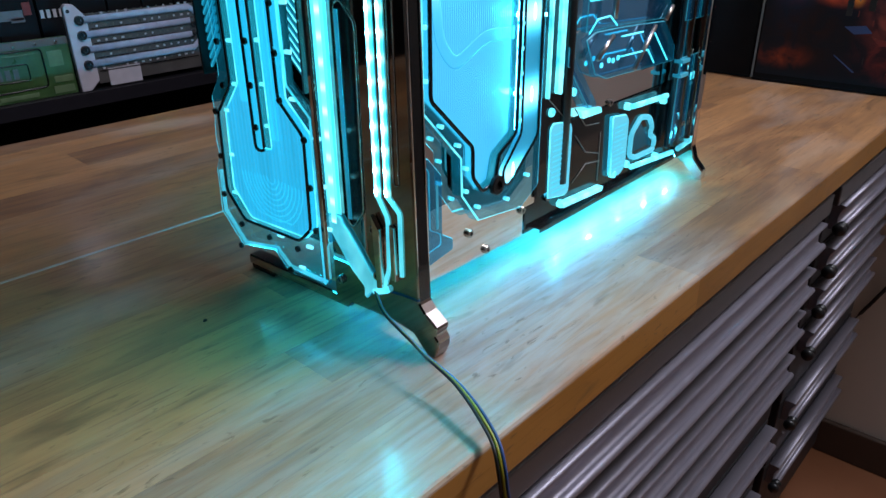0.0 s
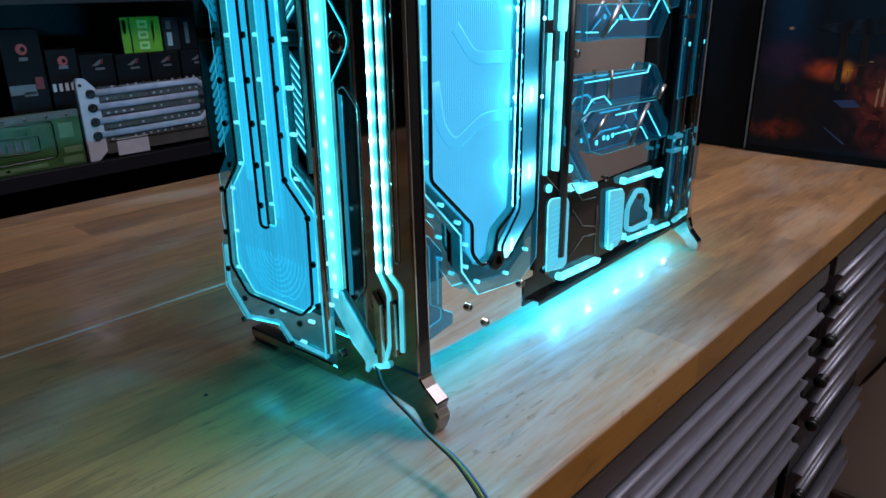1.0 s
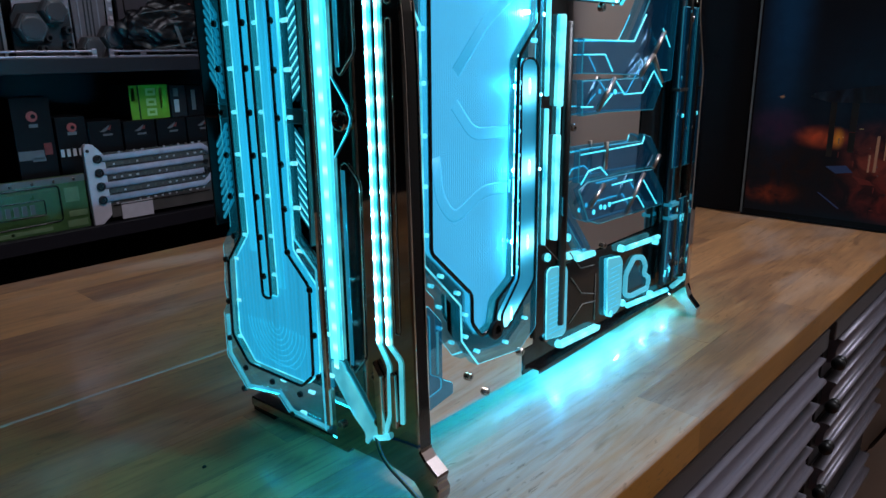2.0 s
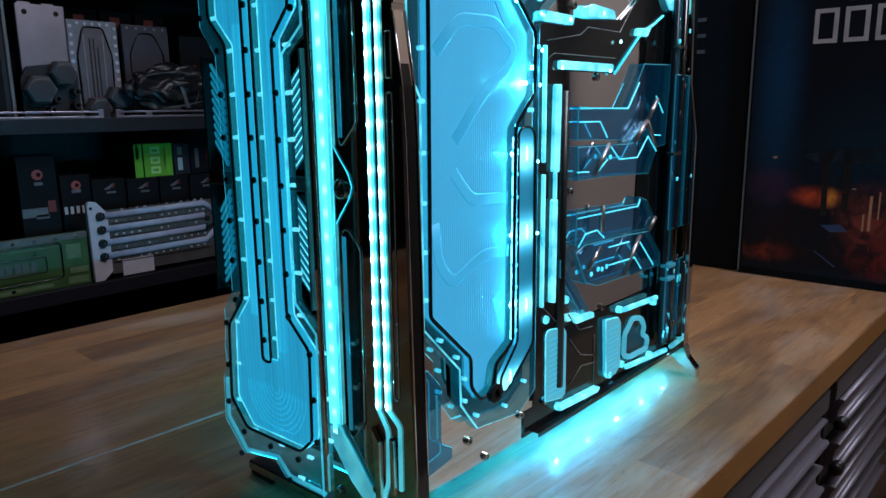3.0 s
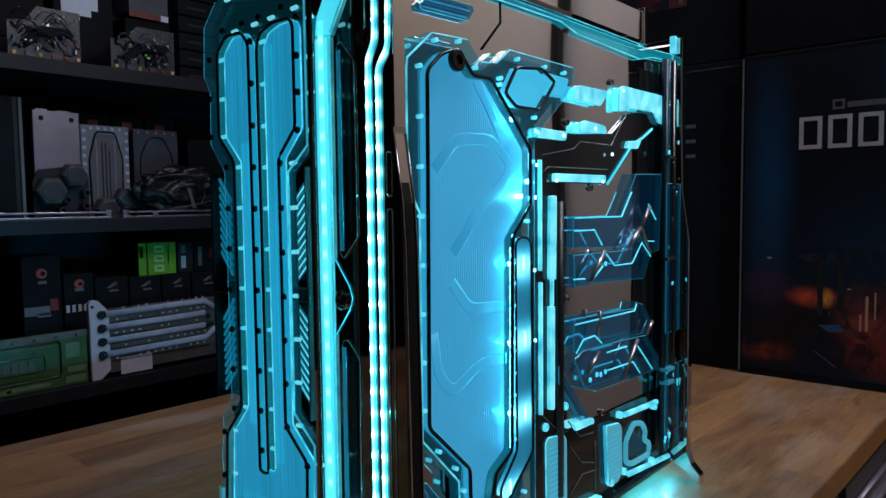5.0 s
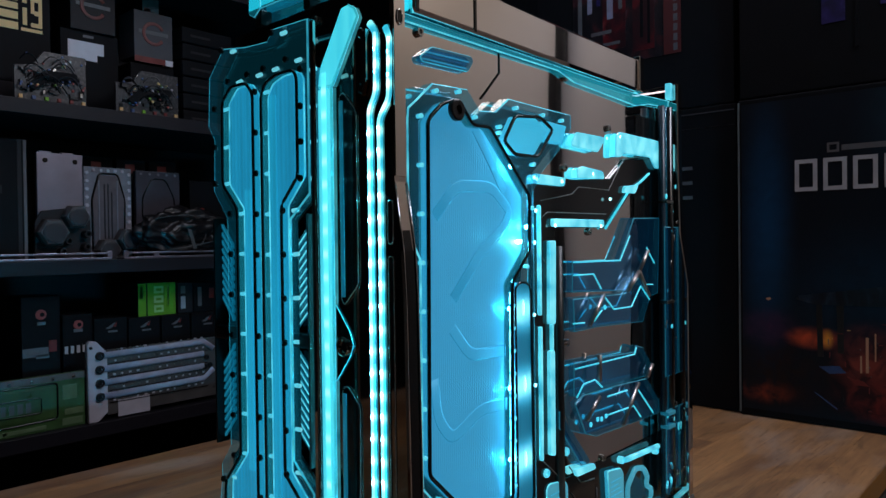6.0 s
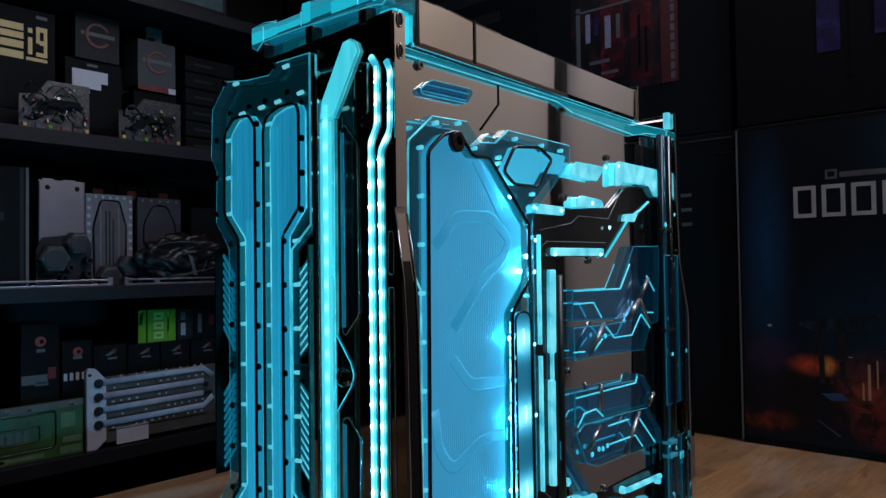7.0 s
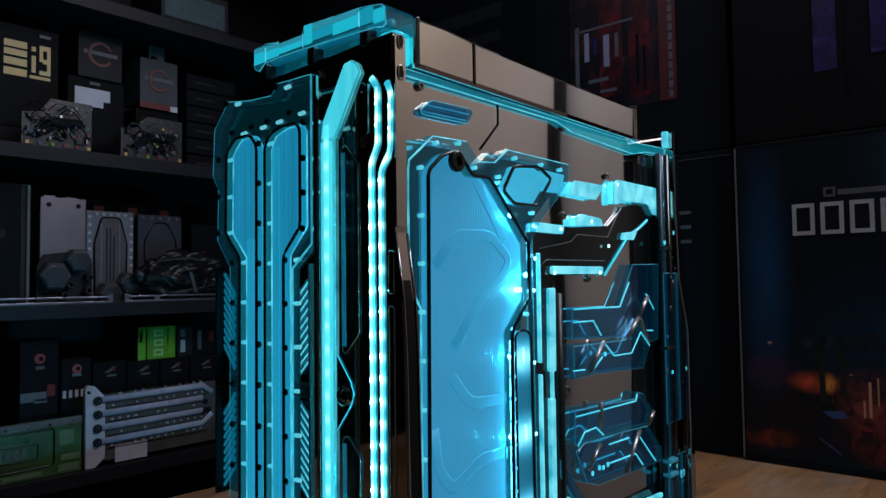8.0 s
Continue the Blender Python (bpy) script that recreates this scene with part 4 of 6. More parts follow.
for v in bm.verts:
    v.co = Vector((v.co.x * 0.0007, v.co.y * 0.0004, v.co.z * 0.0014))
bead = mesh_of("bead", bm, "led")
for pts, z0, z1 in ((LEDA, 1.022, 1.349), (LEDB, 1.024, 1.342)):
    s = cpart("led_strip", sweep(on_y(round_off(pts[:5], 0.004, 3, False), -0.0128), 0.0027, 8, False, 0.5, (0, 1, 0)), "guide", None, "cyan light strip with bright diodes")
    cpart("strip_end", sweep(on_y(round_off(pts[4:], 0.003, 3, False), -0.0128), 0.0021, 8, False, 0.5, (0, 1, 0)), "bar_end", s, "dimmer bent end of the light strip")
    cpart("core", sweep(on_y(round_off(pts[1:5], 0.004, 3, False), -0.0139), 0.0014, 8, False, 0.5, (0, 1, 0)), "led_core", s, "whiter middle of the light strip")
    x = pts[4][0]
    for i in range(int((z1 - z0) / 0.0156) + 1):
        cpart("led", bead, "led", s).location = (x, -0.0146, z0 + i * 0.0156)
    for z in ((1.376, 1.392) if pts is LEDA else (1.372, 1.388)):
        cpart("led", bead, "led", s).location = (-0.0337 if pts is LEDA else -0.0203, -0.0143, z)
cpart("strip_cover", prism([(-0.0455, 1.36), (-0.0405, 1.372), (-0.0405, 1.408), (-0.0455, 1.404)], "y", -0.0165, -0.0122, 0.0006), "bronze", None, "polished strip cover")
cpart("strip_cover", prism([(-0.0455, 1.004), (-0.0375, 0.993), (-0.0375, 0.945), (-0.0430, 0.943)], "y", -0.0165, -0.0122, 0.0006), "bronze", None, "polished strip cover")
cpart("strip_cover", prism([(-0.0275, 1.000), (-0.0235, 0.998), (-0.0225, 0.955), (-0.0275, 0.955)], "y", -0.0160, -0.0122, 0.0006), "bronze", None, "polished strip cover")
cpart("cable_port", sweep([(-0.034, -0.0135, 0.944), (-0.043, -0.0135, 0.940), (-0.048, -0.0135, 0.938)], 0.0028, 8), "edge", None, "clear corner piece glowing cyan")

# screws, shared meshes
socket_y = mesh_of("socket_screw", disc(0.0036, 0.003, "-y", 12, 0.0018), "steel")
black_y = mesh_of("cap_screw", disc(0.0026, 0.0022, "-y", 10, 0.0012), "black_screw")
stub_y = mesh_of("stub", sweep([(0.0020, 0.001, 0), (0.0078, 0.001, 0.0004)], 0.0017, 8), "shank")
socket_x = mesh_of("side_socket_screw", disc(0.0038, 0.003, "x", 12, 0.0019), "steel")
# clear screws take the glowing edge material for the same reason
clear_x = mesh_of("clear_screw", sweep([(-0.0035, 0, 0), (0.0004, 0.0, 0.0), (0.0014, 0.0, 0.0)], 0.0018, 8), "edge")
for x, z in ((-0.0475, 1.406), (-0.0475, 1.366), (-0.099, 1.426), (-0.0465, 0.990), (-0.0445, 0.9525), (-0.0890, 0.934)):
    cpart("screw", socket_y, "steel", fp).location = (x, FY - 0.0002, z)

# ---- front reservoir ----
OUT = [(-0.083, 0.939), (-0.083, 1.072), (-0.1065, 1.092), (-0.1065, 1.274), (-0.083, 1.292), (-0.083, 1.420), (-0.125, 1.421), (-0.134, 1.413), (-0.164, 1.4145), (-0.196, 1.419), (-0.218, 1.398), (-0.2205, 1.357),
       (-0.2115, 1.344), (-0.2130, 1.300), (-0.1935, 1.277), (-0.1935, 1.088), (-0.2080, 1.070), (-0.2075, 1.058), (-0.2115, 1.034), (-0.2095, 1.019), (-0.2170, 1.007), (-0.2190, 0.966), (-0.1930, 0.941), (-0.1460, 0.950), (-0.1310, 0.938)]
RY = -0.034
fr = cpart("front_reservoir", prism(OUT, "y", RY, -0.0262, 0.0011, rim=1, lit=2), ["front_clear", "clear_rim", "edge_mid"], None, "clear acrylic reservoir plate with milled channels, lit cyan")
# dark plate added to block reflections and darken the clear border
FSH = [(-0.150 + (x + 0.150) * 0.93, max(0.970, 1.18 + (z - 1.18) * 0.975)) for x, z in OUT if z > 0.945 or x in (-0.083, -0.1930)]
cpart("added_backing", prism(FSH, "y", -0.0252, -0.0240, 0.0004), "smoke", fr, "added dark plate that cuts reflections behind the clear block")
CAV = [(-0.197, 1.374), (-0.184, 1.385), (-0.162, 1.385), (-0.153, 1.375), (-0.153, 1.036), (-0.1415, 1.036), (-0.1415, 1.372), (-0.135, 1.381), (-0.120, 1.385), (-0.100, 1.385), (-0.096, 1.379),
       (-0.096, 1.306), (-0.117, 1.285), (-0.117, 1.080), (-0.0915, 1.057), (-0.0935, 0.984), (-0.109, 0.970), (-0.183, 0.968), (-0.204, 0.990), (-0.200, 1.057), (-0.177, 1.083), (-0.177, 1.285), (-0.198, 1.306)]
cpart("cavity_floor", prism(CAV, "y", -0.0275, -0.0266), "front_cavity", fr, "milled channel floor with a cyan glow")
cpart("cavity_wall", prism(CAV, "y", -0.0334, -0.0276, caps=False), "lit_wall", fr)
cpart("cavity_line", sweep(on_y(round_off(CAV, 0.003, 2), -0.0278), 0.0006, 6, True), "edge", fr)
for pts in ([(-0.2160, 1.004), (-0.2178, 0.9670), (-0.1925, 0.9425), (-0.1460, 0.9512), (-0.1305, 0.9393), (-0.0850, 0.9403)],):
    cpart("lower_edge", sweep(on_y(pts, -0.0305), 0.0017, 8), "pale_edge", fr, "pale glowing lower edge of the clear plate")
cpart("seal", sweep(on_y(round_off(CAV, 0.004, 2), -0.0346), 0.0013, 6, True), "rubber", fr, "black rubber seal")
# strips with a stronger glow put brighter light into the channels
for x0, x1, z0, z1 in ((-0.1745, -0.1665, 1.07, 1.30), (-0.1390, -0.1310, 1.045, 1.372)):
    cpart("channel", box(x0, x1, -0.0292, -0.0276, z0, z1, 0.0006), "front_channel", fr, "channel strip with a brighter glow")
# turned rings in the lower pocket
for i in range(9):
    r = 0.006 + 0.0048 * i
    pts = [(-0.148 + r * 0.9 * math.cos(a), -0.0277, 1.012 + r * math.sin(a) * 0.95) for a in [math.pi * (1.02 + 0.96 * j / 16) for j in range(17)]]
    pts = [p for p in pts if -0.197 < p[0] < -0.098 and p[2] > 0.974]
    if len(pts) > 3:
        cpart("tool_ring", sweep(pts, 0.0004, 4), "front_channel", fr)
SCR = [(-0.187, 1.390), (-0.159, 1.391), (-0.137, 1.392), (-0.108, 1.394), (-0.0905, 1.384), (-0.0915, 1.357), (-0.0915, 1.331), (-0.0925, 1.304), (-0.208, 1.370), (-0.2085, 1.338), (-0.2085, 1.307), (-0.196, 1.417), (-0.126, 1.418),
       (-0.203, 1.058), (-0.205, 1.020), (-0.209, 0.985), (-0.1879, 0.9627), (-0.1939, 0.9408), (-0.1493, 0.9615), (-0.1119, 0.9624), (-0.1248, 0.9397), (-0.0865, 0.985), (-0.0885, 1.019), (-0.0905, 1.055)]
SCR += [(-0.1490, 1.376 - 0.0322 * i) for i in range(11)] + [(-0.1865, 1.281 - 0.0333 * i) for i in range(7)] + [(-0.1145, 1.281 - 0.0335 * i) for i in range(7)]
for x, z in SCR:
    cpart("screw", black_y, "black_screw", fr).location = (x, RY - 0.0002, z)
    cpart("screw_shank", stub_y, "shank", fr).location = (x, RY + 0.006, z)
cpart("side_strip", prism([(-0.0822, 0.945), (-0.0785, 0.945), (-0.0785, 1.418), (-0.0822, 1.418)], "y", -0.0330, -0.0300, 0.0004), "bronze", fr, "steel strip along the reservoir edge")

# herringbone grilles either side of it
for side, x0, x1, yb in ((-1, -0.2125, -0.1960, -0.0240), (1, -0.1170, -0.0975, -0.0172)):
    for half, z0, z1 in ((1, 1.192, 1.272), (-1, 1.092, 1.171)):
        g = cpart("grille", box(x0, x1, yb, yb + 0.0022, z0 - 0.004, z1 + 0.004, 0.0004), "smoke", None, "herringbone grille of clear slats, cyan")
        w, k = x1 - x0 - 0.001, 10
        slat = mesh_of("slat", prism([(-w / 2, -0.0105), (w / 2, 0.0065), (w / 2, 0.0105), (-w / 2, -0.0065)], "y", -0.0034, 0.0, 0.0007, rim=1, lit=2), ["slat", "edge_dim", "edge"] if side > 0 else ["slat", "edge_dim", "slat_edge"])
        for i in range(k):
            s = part("slat", slat, "edge", g)
            s.location = ((x0 + x1) / 2, yb - 0.0008, z0 + 0.006 + (i + 0.5) * (z1 - z0 - 0.012) / k)
            s.scale = (side * half, 1, 1)
    cpart("grille_edge", box(*((x0 - 0.0035, x0 - 0.0012) if side < 0 else (x1 + 0.0004, x1 + 0.0022)), yb - 0.0095, yb + 0.002, 1.086, 1.278, 0.0004), "black", None, "black edge of the grille")
    cpart("grille_bar", box(x0 - 0.002, x1 + 0.003, yb - 0.010, yb, 1.176, 1.187, 0.002), "black", None, "black cross bar between the grilles")

# ---- side reservoir ----
QX = -0.026
OUTS = [(0.0105, 1.345), (0.0115, 1.3535), (0.0385, 1.3755), (0.0805, 1.3772), (0.0965, 1.3625), (0.117, 1.3643), (0.1355, 1.3777), (0.238, 1.3765), (0.238, 1.3625), (0.221, 1.344), (0.1868, 1.3175), (0.1722, 1.300),
        (0.1722, 0.978), (0.147, 0.963), (0.086, 0.970), (0.0645, 0.998), (0.0635, 1.029), (0.022, 1.0725), (0.0225, 1.2425), (0.0100, 1.263)]
sr = cpart("side_reservoir", prism(OUTS, "x", -0.0375, QX, 0.0011, rim=1, lit=2), ["clear", "clear_rim", "edge"], None, "clear acrylic side reservoir with a frosted pocket, lit cyan")
# likewise added behind this block to stop the mirror's reflection
BSH = [(0.105 + (y - 0.105) * 0.955, 1.18 + (z - 1.18) * 0.972) for y, z in OUTS]
cpart("added_backing", prism(BSH, "x", -0.0405, -0.0385, 0.0005), "smoke", sr, "added dark plate that cuts reflections behind the clear block")
POC = [(0.0318, 1.3469), (0.0478, 1.361), (0.0668, 1.3675), (0.086, 1.349), (0.108, 1.350), (0.164, 1.2955), (0.163, 1.2465), (0.1365, 1.219), (0.1345, 1.0345), (0.1105, 1.021), (0.1055, 0.999), (0.0895, 0.9950), (0.0770, 1.0105), (0.0768, 1.0355), (0.029, 1.081)]
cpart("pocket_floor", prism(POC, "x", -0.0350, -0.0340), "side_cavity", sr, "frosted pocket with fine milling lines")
cpart("pocket_wall", prism(POC, "x", -0.0339, -0.0272, caps=False), "lit_wall", sr)
cpart("pocket_line", sweep(on_x(round_off(POC, 0.003, 2), -0.0338), 0.0006, 6, True), "edge_dim", sr)
cpart("seal", sweep(on_x(round_off(POC, 0.004, 2), QX + 0.0006), 0.0016, 6, True), "rubber", sr, "black rubber seal")
# emitters added behind the seal to brighten the pocket's edge
for pts in ([(0.1390, 1.211), (0.1375, 1.036)], [(0.114, 1.3485), (0.1675, 1.2965), (0.1668, 1.2455), (0.1415, 1.220)]):
    cpart("hidden_pocket_light", sweep(on_x(pts, -0.0290), 0.0010, 6), "pocket_glow", sr, "thin hidden glow strip added along the pocket edge")
# glowing bands drawn in the pocket as streaks of light
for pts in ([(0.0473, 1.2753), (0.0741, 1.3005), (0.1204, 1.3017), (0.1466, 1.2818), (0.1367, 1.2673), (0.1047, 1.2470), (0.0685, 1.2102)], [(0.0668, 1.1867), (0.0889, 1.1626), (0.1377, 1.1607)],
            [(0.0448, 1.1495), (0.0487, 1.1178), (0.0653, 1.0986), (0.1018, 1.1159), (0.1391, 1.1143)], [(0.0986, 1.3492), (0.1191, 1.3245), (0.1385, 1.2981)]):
    cpart("light_band", sweep(on_x(round_off(pts, 0.01, 4, False), -0.0339), 0.0052, 8, False, 0.012, (1, 0, 0)), "side_band", sr)
TUB = round_off([(0.141, 1.2145), (0.147, 1.2192), (0.1588, 1.2188), (0.165, 1.2134), (0.1668, 1.0253), (0.127, 0.9908), (0.1194, 0.9928), (0.117, 1.0051), (0.142, 1.032)], 0.005)
tb = cpart("light_channel", prism(TUB, "x", -0.0300, -0.0270), "channel_light", sr, "lit channel with bright diodes")
cpart("channel_seal", sweep(on_x(TUB, QX + 0.0006), 0.0011, 6, True), "rubber", sr)
bm = bmesh.new()
bmesh.ops.create_icosphere(bm, subdivisions=2, radius=1)
for v in bm.verts:
    v.co = Vector((v.co.x * 0.0012 + 0.0006, v.co.y * 0.0016, v.co.z * 0.0075))
spot = mesh_of("spot", bm, "spot")
for y, z in ((0.1545, 1.1966), (0.1561, 1.1291), (0.1560, 1.0628), (0.1327, 1.0025)):
    cpart("led", spot, "led", sr).location = (-0.0271, y, z)
corner_spot = mesh_of("corner_spot", disc(0.0017, 0.0046, "x", 12), "corner")
cpart("led", corner_spot, "corner", sr).location = (-0.0320, 0.1533, 1.2549)
# further hidden emitters, added to cast halos on the pocket floor
pocket_spot = mesh_of("pocket_spot", disc(0.0018, 0.0016, "x", 10), "pocket_diode")
for y, z in ((0.1395, 1.197), (0.1390, 1.128), (0.1385, 1.066), (0.1665, 1.268), (0.1435, 1.3205)):
    cpart("led", pocket_spot, "pocket_diode", sr).location = (-0.0310, y, z)
small = mesh_of("small_spot", disc(0.0017, 0.0010, "x", 10), "small_led")
for y, z in ((0.1784, 1.3130), (0.1773, 1.2539), (0.1759, 1.1885), (0.1764, 1.1245), (0.1801, 1.2829), (0.1760, 1.3243)):
    cpart("led", small, "led", sr).location = (-0.0298, y, z)
for y, z in [(0.0245, 1.349 - 0.0362 * i) for i in range(8)] + [(0.042, 1.370), (0.069, 1.3735), (0.089, 1.356), (0.1465, 1.371), (0.188, 1.370), (0.221, 1.369), (0.1215, 1.347), (0.172, 1.324), (0.122, 1.352), (0.0405, 1.060),
             (0.060, 1.041), (0.0695, 1.020), (0.0695, 1.001), (0.085, 0.983), (0.125, 0.978), (0.154, 0.992), (0.1685, 1.285), (0.160, 1.233)] + [(0.1385, 1.200 - 0.0195 * i) for i in range(9)]:
    cpart("screw", clear_x, "edge", sr).location = (QX + 0.0002, y, z)
big = mesh_of("plug", disc(0.0085, 0.004, "x", 20, 0.0040), "black_screw")
for y, z in ((0.0612, 1.3575), (0.1047, 0.9973)):
    cpart("plug", big, "black_screw", sr, "black threaded plug").location = (QX + 0.0026, y, z)
# hexagonal cover at its top
HEX = [(0.127, 1.3405), (0.1435, 1.3635), (0.182, 1.3675), (0.2036, 1.3583), (0.178, 1.331), (0.1425, 1.3306)]
hx = cpart("hex_cover", prism(HEX, "x", -0.0330, -0.0300, 0.0008), "pump", sr, "hexagonal frosted window")
cpart("hex_seal", sweep(on_x(round_off(HEX, 0.004, 2), QX + 0.0008), 0.0016, 6, True), "rubber", hx)
cpart("outlet_block", prism([(0.200, 1.367), (0.236, 1.366), (0.229, 1.348), (0.203, 1.348)], "x", -0.0385, -0.0300, 0.0008), "pump", sr)

# ---- the rest of the side ----
blk = cpart("slot_window", prism(round_off([(0.0355, 1.3970), (0.0490, 1.4070), (0.0985, 1.4085), (0.1015, 1.4045), (0.0935, 1.3945), (0.0378, 1.3930)], 0.003), "x", SX + 0.0002, SX + 0.005, 0.0008, rim=1, lit=2), ["deep_blue", "blue_rim", "edge_mid"], None, "small blue-lit acrylic window")
for pts in ([(0.0400, 1.3962), (0.0925, 1.3975)], [(0.0430, 1.4020), (0.0960, 1.4035)]):
    cpart("inner_line", sweep(on_x(pts, SX + 0.0034), 0.0007, 6), "edge_mid", blk)
cpart("etched_line", sweep(on_x([(0.1420, 1.4235), (0.1423, 1.4031), (0.1155, 1.3766)], SX + 0.0006), 0.0008, 6), "rubber", None)
dk = cpart("dark_plate", prism([(0.188, 1.3185), (0.2603, 1.3162), (0.335, 1.3215), (0.373, 1.3453), (0.437, 1.351), (0.4376, 1.340), (0.4017, 1.3196), (0.3302, 1.268), (0.2248, 1.268), (0.2235, 1.2558), (0.2235, 0.958), (0.188, 0.956)], "x", SX + 0.0004, -0.0378, 0.0006), "smoke", None, "smoked black plate with engraved lines")
for pts in ([(0.2004, 1.2931), (0.2570, 1.3015), (0.2706, 1.3094), (0.3339, 1.3090), (0.3687, 1.3456), (0.4267, 1.3531)], [(0.1998, 1.2760), (0.2117, 1.2826), (0.3263, 1.2830)], [(0.1986, 1.2424), (0.2108, 1.2324), (0.2091, 1.1859)], [(0.2010, 1.0474), (0.2261, 1.0273)]):
    cpart("etched_line", sweep(on_x(pts, -0.0376), 0.0005, 5), "thin_line", dk)
for pts, nm in (([(0.186, 1.3175), (0.240, 1.3165), (0.237, 1.308), (0.183, 1.3085)], "block"), ([(0.217, 1.2765), (0.3159, 1.2767), (0.3155, 1.2688), (0.217, 1.2688)], "block"), ([(0.2100, 1.2555), (0.2205, 1.2555), (0.2190, 1.1755), (0.2085, 1.1765)], "bar"),
                ([(0.2085, 1.151), (0.2170, 1.151), (0.2165, 1.050), (0.2080, 1.052)], "block"), ([(0.1930, 1.2885), (0.1954, 1.2885), (0.1954, 1.186), (0.1930, 1.186)], "block"), ([(0.1935, 1.1755), (0.1960, 1.1755), (0.1960, 1.050), (0.1935, 1.050)], "bar"),
                ([(0.3658, 1.3151), (0.3983, 1.3178), (0.3891, 1.3077), (0.3627, 1.3074)], "block"), ([(0.2511, 1.0275), (0.2909, 1.0245), (0.2933, 1.0180), (0.2567, 1.0190)], "block"), ([(0.2132, 1.176), (0.2152, 1.176), (0.2152, 1.151), (0.2132, 1.151)], "block")):
    o = cpart("light_block", prism(round_off(pts, 0.002, 2), "x", -0.0376, -0.0335, 0.0005, rim=1), ["block", "edge"], None, "cyan glowing acrylic bar")
for pts in ([(0.2497, 1.3524), (0.2601, 1.3637), (0.3165, 1.3642), (0.3180, 1.360), (0.3040, 1.3468), (0.251, 1.3485)], [(0.2606, 1.3267), (0.2713, 1.3303), (0.3138, 1.3281), (0.3175, 1.3198), (0.2606, 1.317)],
            [(0.343, 1.369), (0.3524, 1.3736), (0.497, 1.3731), (0.497, 1.3406), (0.4392, 1.3397), (0.4266, 1.3515), (0.362, 1.3505), (0.355, 1.346), (0.3417, 1.345)]):
    o = cpart("clear_block", prism(round_off(pts, 0.003, 2), "x", -0.0408, -0.0330, 0.0010, rim=1, lit=2), ["block", "clear_rim", "edge"], None, "clear acrylic fitting glowing cyan")
cpart("lit_edge", sweep(on_x([(0.3235, 1.2677), (0.3813, 1.3121), (0.4076, 1.3217), (0.4307, 1.333)], -0.0365), 0.0014, 6), "line", None)
# glowing dots put hot spots of light onto the acrylic blocks
for y, z in ((0.292, 1.3235), (0.352, 1.368), (0.470, 1.352), (0.219, 1.270), (0.308, 1.270), (0.188, 1.3125), (0.232, 1.3125), (0.3285, 1.299)):
    cpart("led", small, "led", None, "small glowing dot drawn as a hot spot").location = (-0.0336, y, z + CZ)
# angled support and small tube
cpart("angled_bar", prism([(0.2240, 1.0915), (0.2287, 1.0880), (0.2818, 1.0300), (0.2790, 1.0265), (0.2650, 1.0280), (0.2240, 1.0745)], "x", SX + 0.0004, -0.034, 0.0008, rim=1, lit=2), ["blue_clear", "blue_rim", "edge_dim"], None, "clear angled strut")
for y, z in ((0.2405, 1.0477), (0.2049, 1.0354), (0.183, 1.312), (0.357, 1.0110), (0.445, 1.0007), (0.4400, 0.9350), (0.3363, 0.9400), (0.2330, 0.9370), (0.3657, 0.9440)):
    cpart("fitting", disc(0.0042, 0.006, "x", 12, 0.0022), "edge", None).location = (-0.0410, y, z + CZ)
cpart("cross_tube", sweep(on_x([(0.360, 1.0110), (0.4425, 1.0075)], -0.034), 0.0032, 8), "edge", None, "clear tube glowing cyan")
cpart("cross_tube", sweep(on_x([(0.371, 0.9400), (0.478, 0.9310)], -0.034), 0.0032, 8), "edge", None, "clear tube glowing cyan")
cpart("bottom_light", prism(round_off([(0.2290, 0.9395), (0.2360, 0.9390), (0.3098, 0.9355), (0.3062, 0.9300), (0.2298, 0.9340)], 0.002, 2), "x", -0.0410, -0.033, 0.0006, rim=1), ["block", "edge"], None, "cyan glowing bar along the bottom")
for pts, rows in (([(0.2035, 1.0205), (0.2084, 1.0248), (0.236, 1.021), (0.2425, 1.0148), (0.2431, 0.949), (0.2377, 0.945), (0.2048, 0.9505)], 12), ([(0.3226, 1.0076), (0.3525, 1.004), (0.3594, 0.997), (0.3608, 0.944), (0.350, 0.936), (0.328, 0.9387)], 10)):
    b = cpart("frosted_block", prism(round_off(pts, 0.003, 2), "x", -0.0410, -0.0360, 0.0010, rim=1, lit=2), ["frost_white", "clear_rim", "edge"], None, "frosted acrylic cover, cyan")
    y0, y1 = min(p[0] for p in pts) + 0.006, max(p[0] for p in pts) - 0.007
    for i in range(rows):
        z = min(p[1] for p in pts) + 0.010 + i * 0.0052
        cpart("print_bar", box(-0.0359, -0.0355, y0, y1 - 0.004 * ((i * 7) % 3), z, z + 0.0008), "front_channel", b)
EMB = [(0.375, 0.951), (0.375, 0.976), (0.394, 0.9915), (0.416, 0.987), (0.426, 0.974), (0.422, 0.965), (0.4365, 0.957), (0.434, 0.944), (0.390, 0.945)]
cpart("emblem", sweep(on_x(round_off(EMB, 0.005, 3), -0.040), 0.0032, 8, True), "frost_white", None, "looped emblem glowing cyan")
cpart("emblem_core", prism([(0.380, 0.953), (0.380, 0.973), (0.394, 0.986), (0.412, 0.972), (0.428, 0.952)], "x", -0.0410, -0.0402, 0.0003), "blue_rim", None)
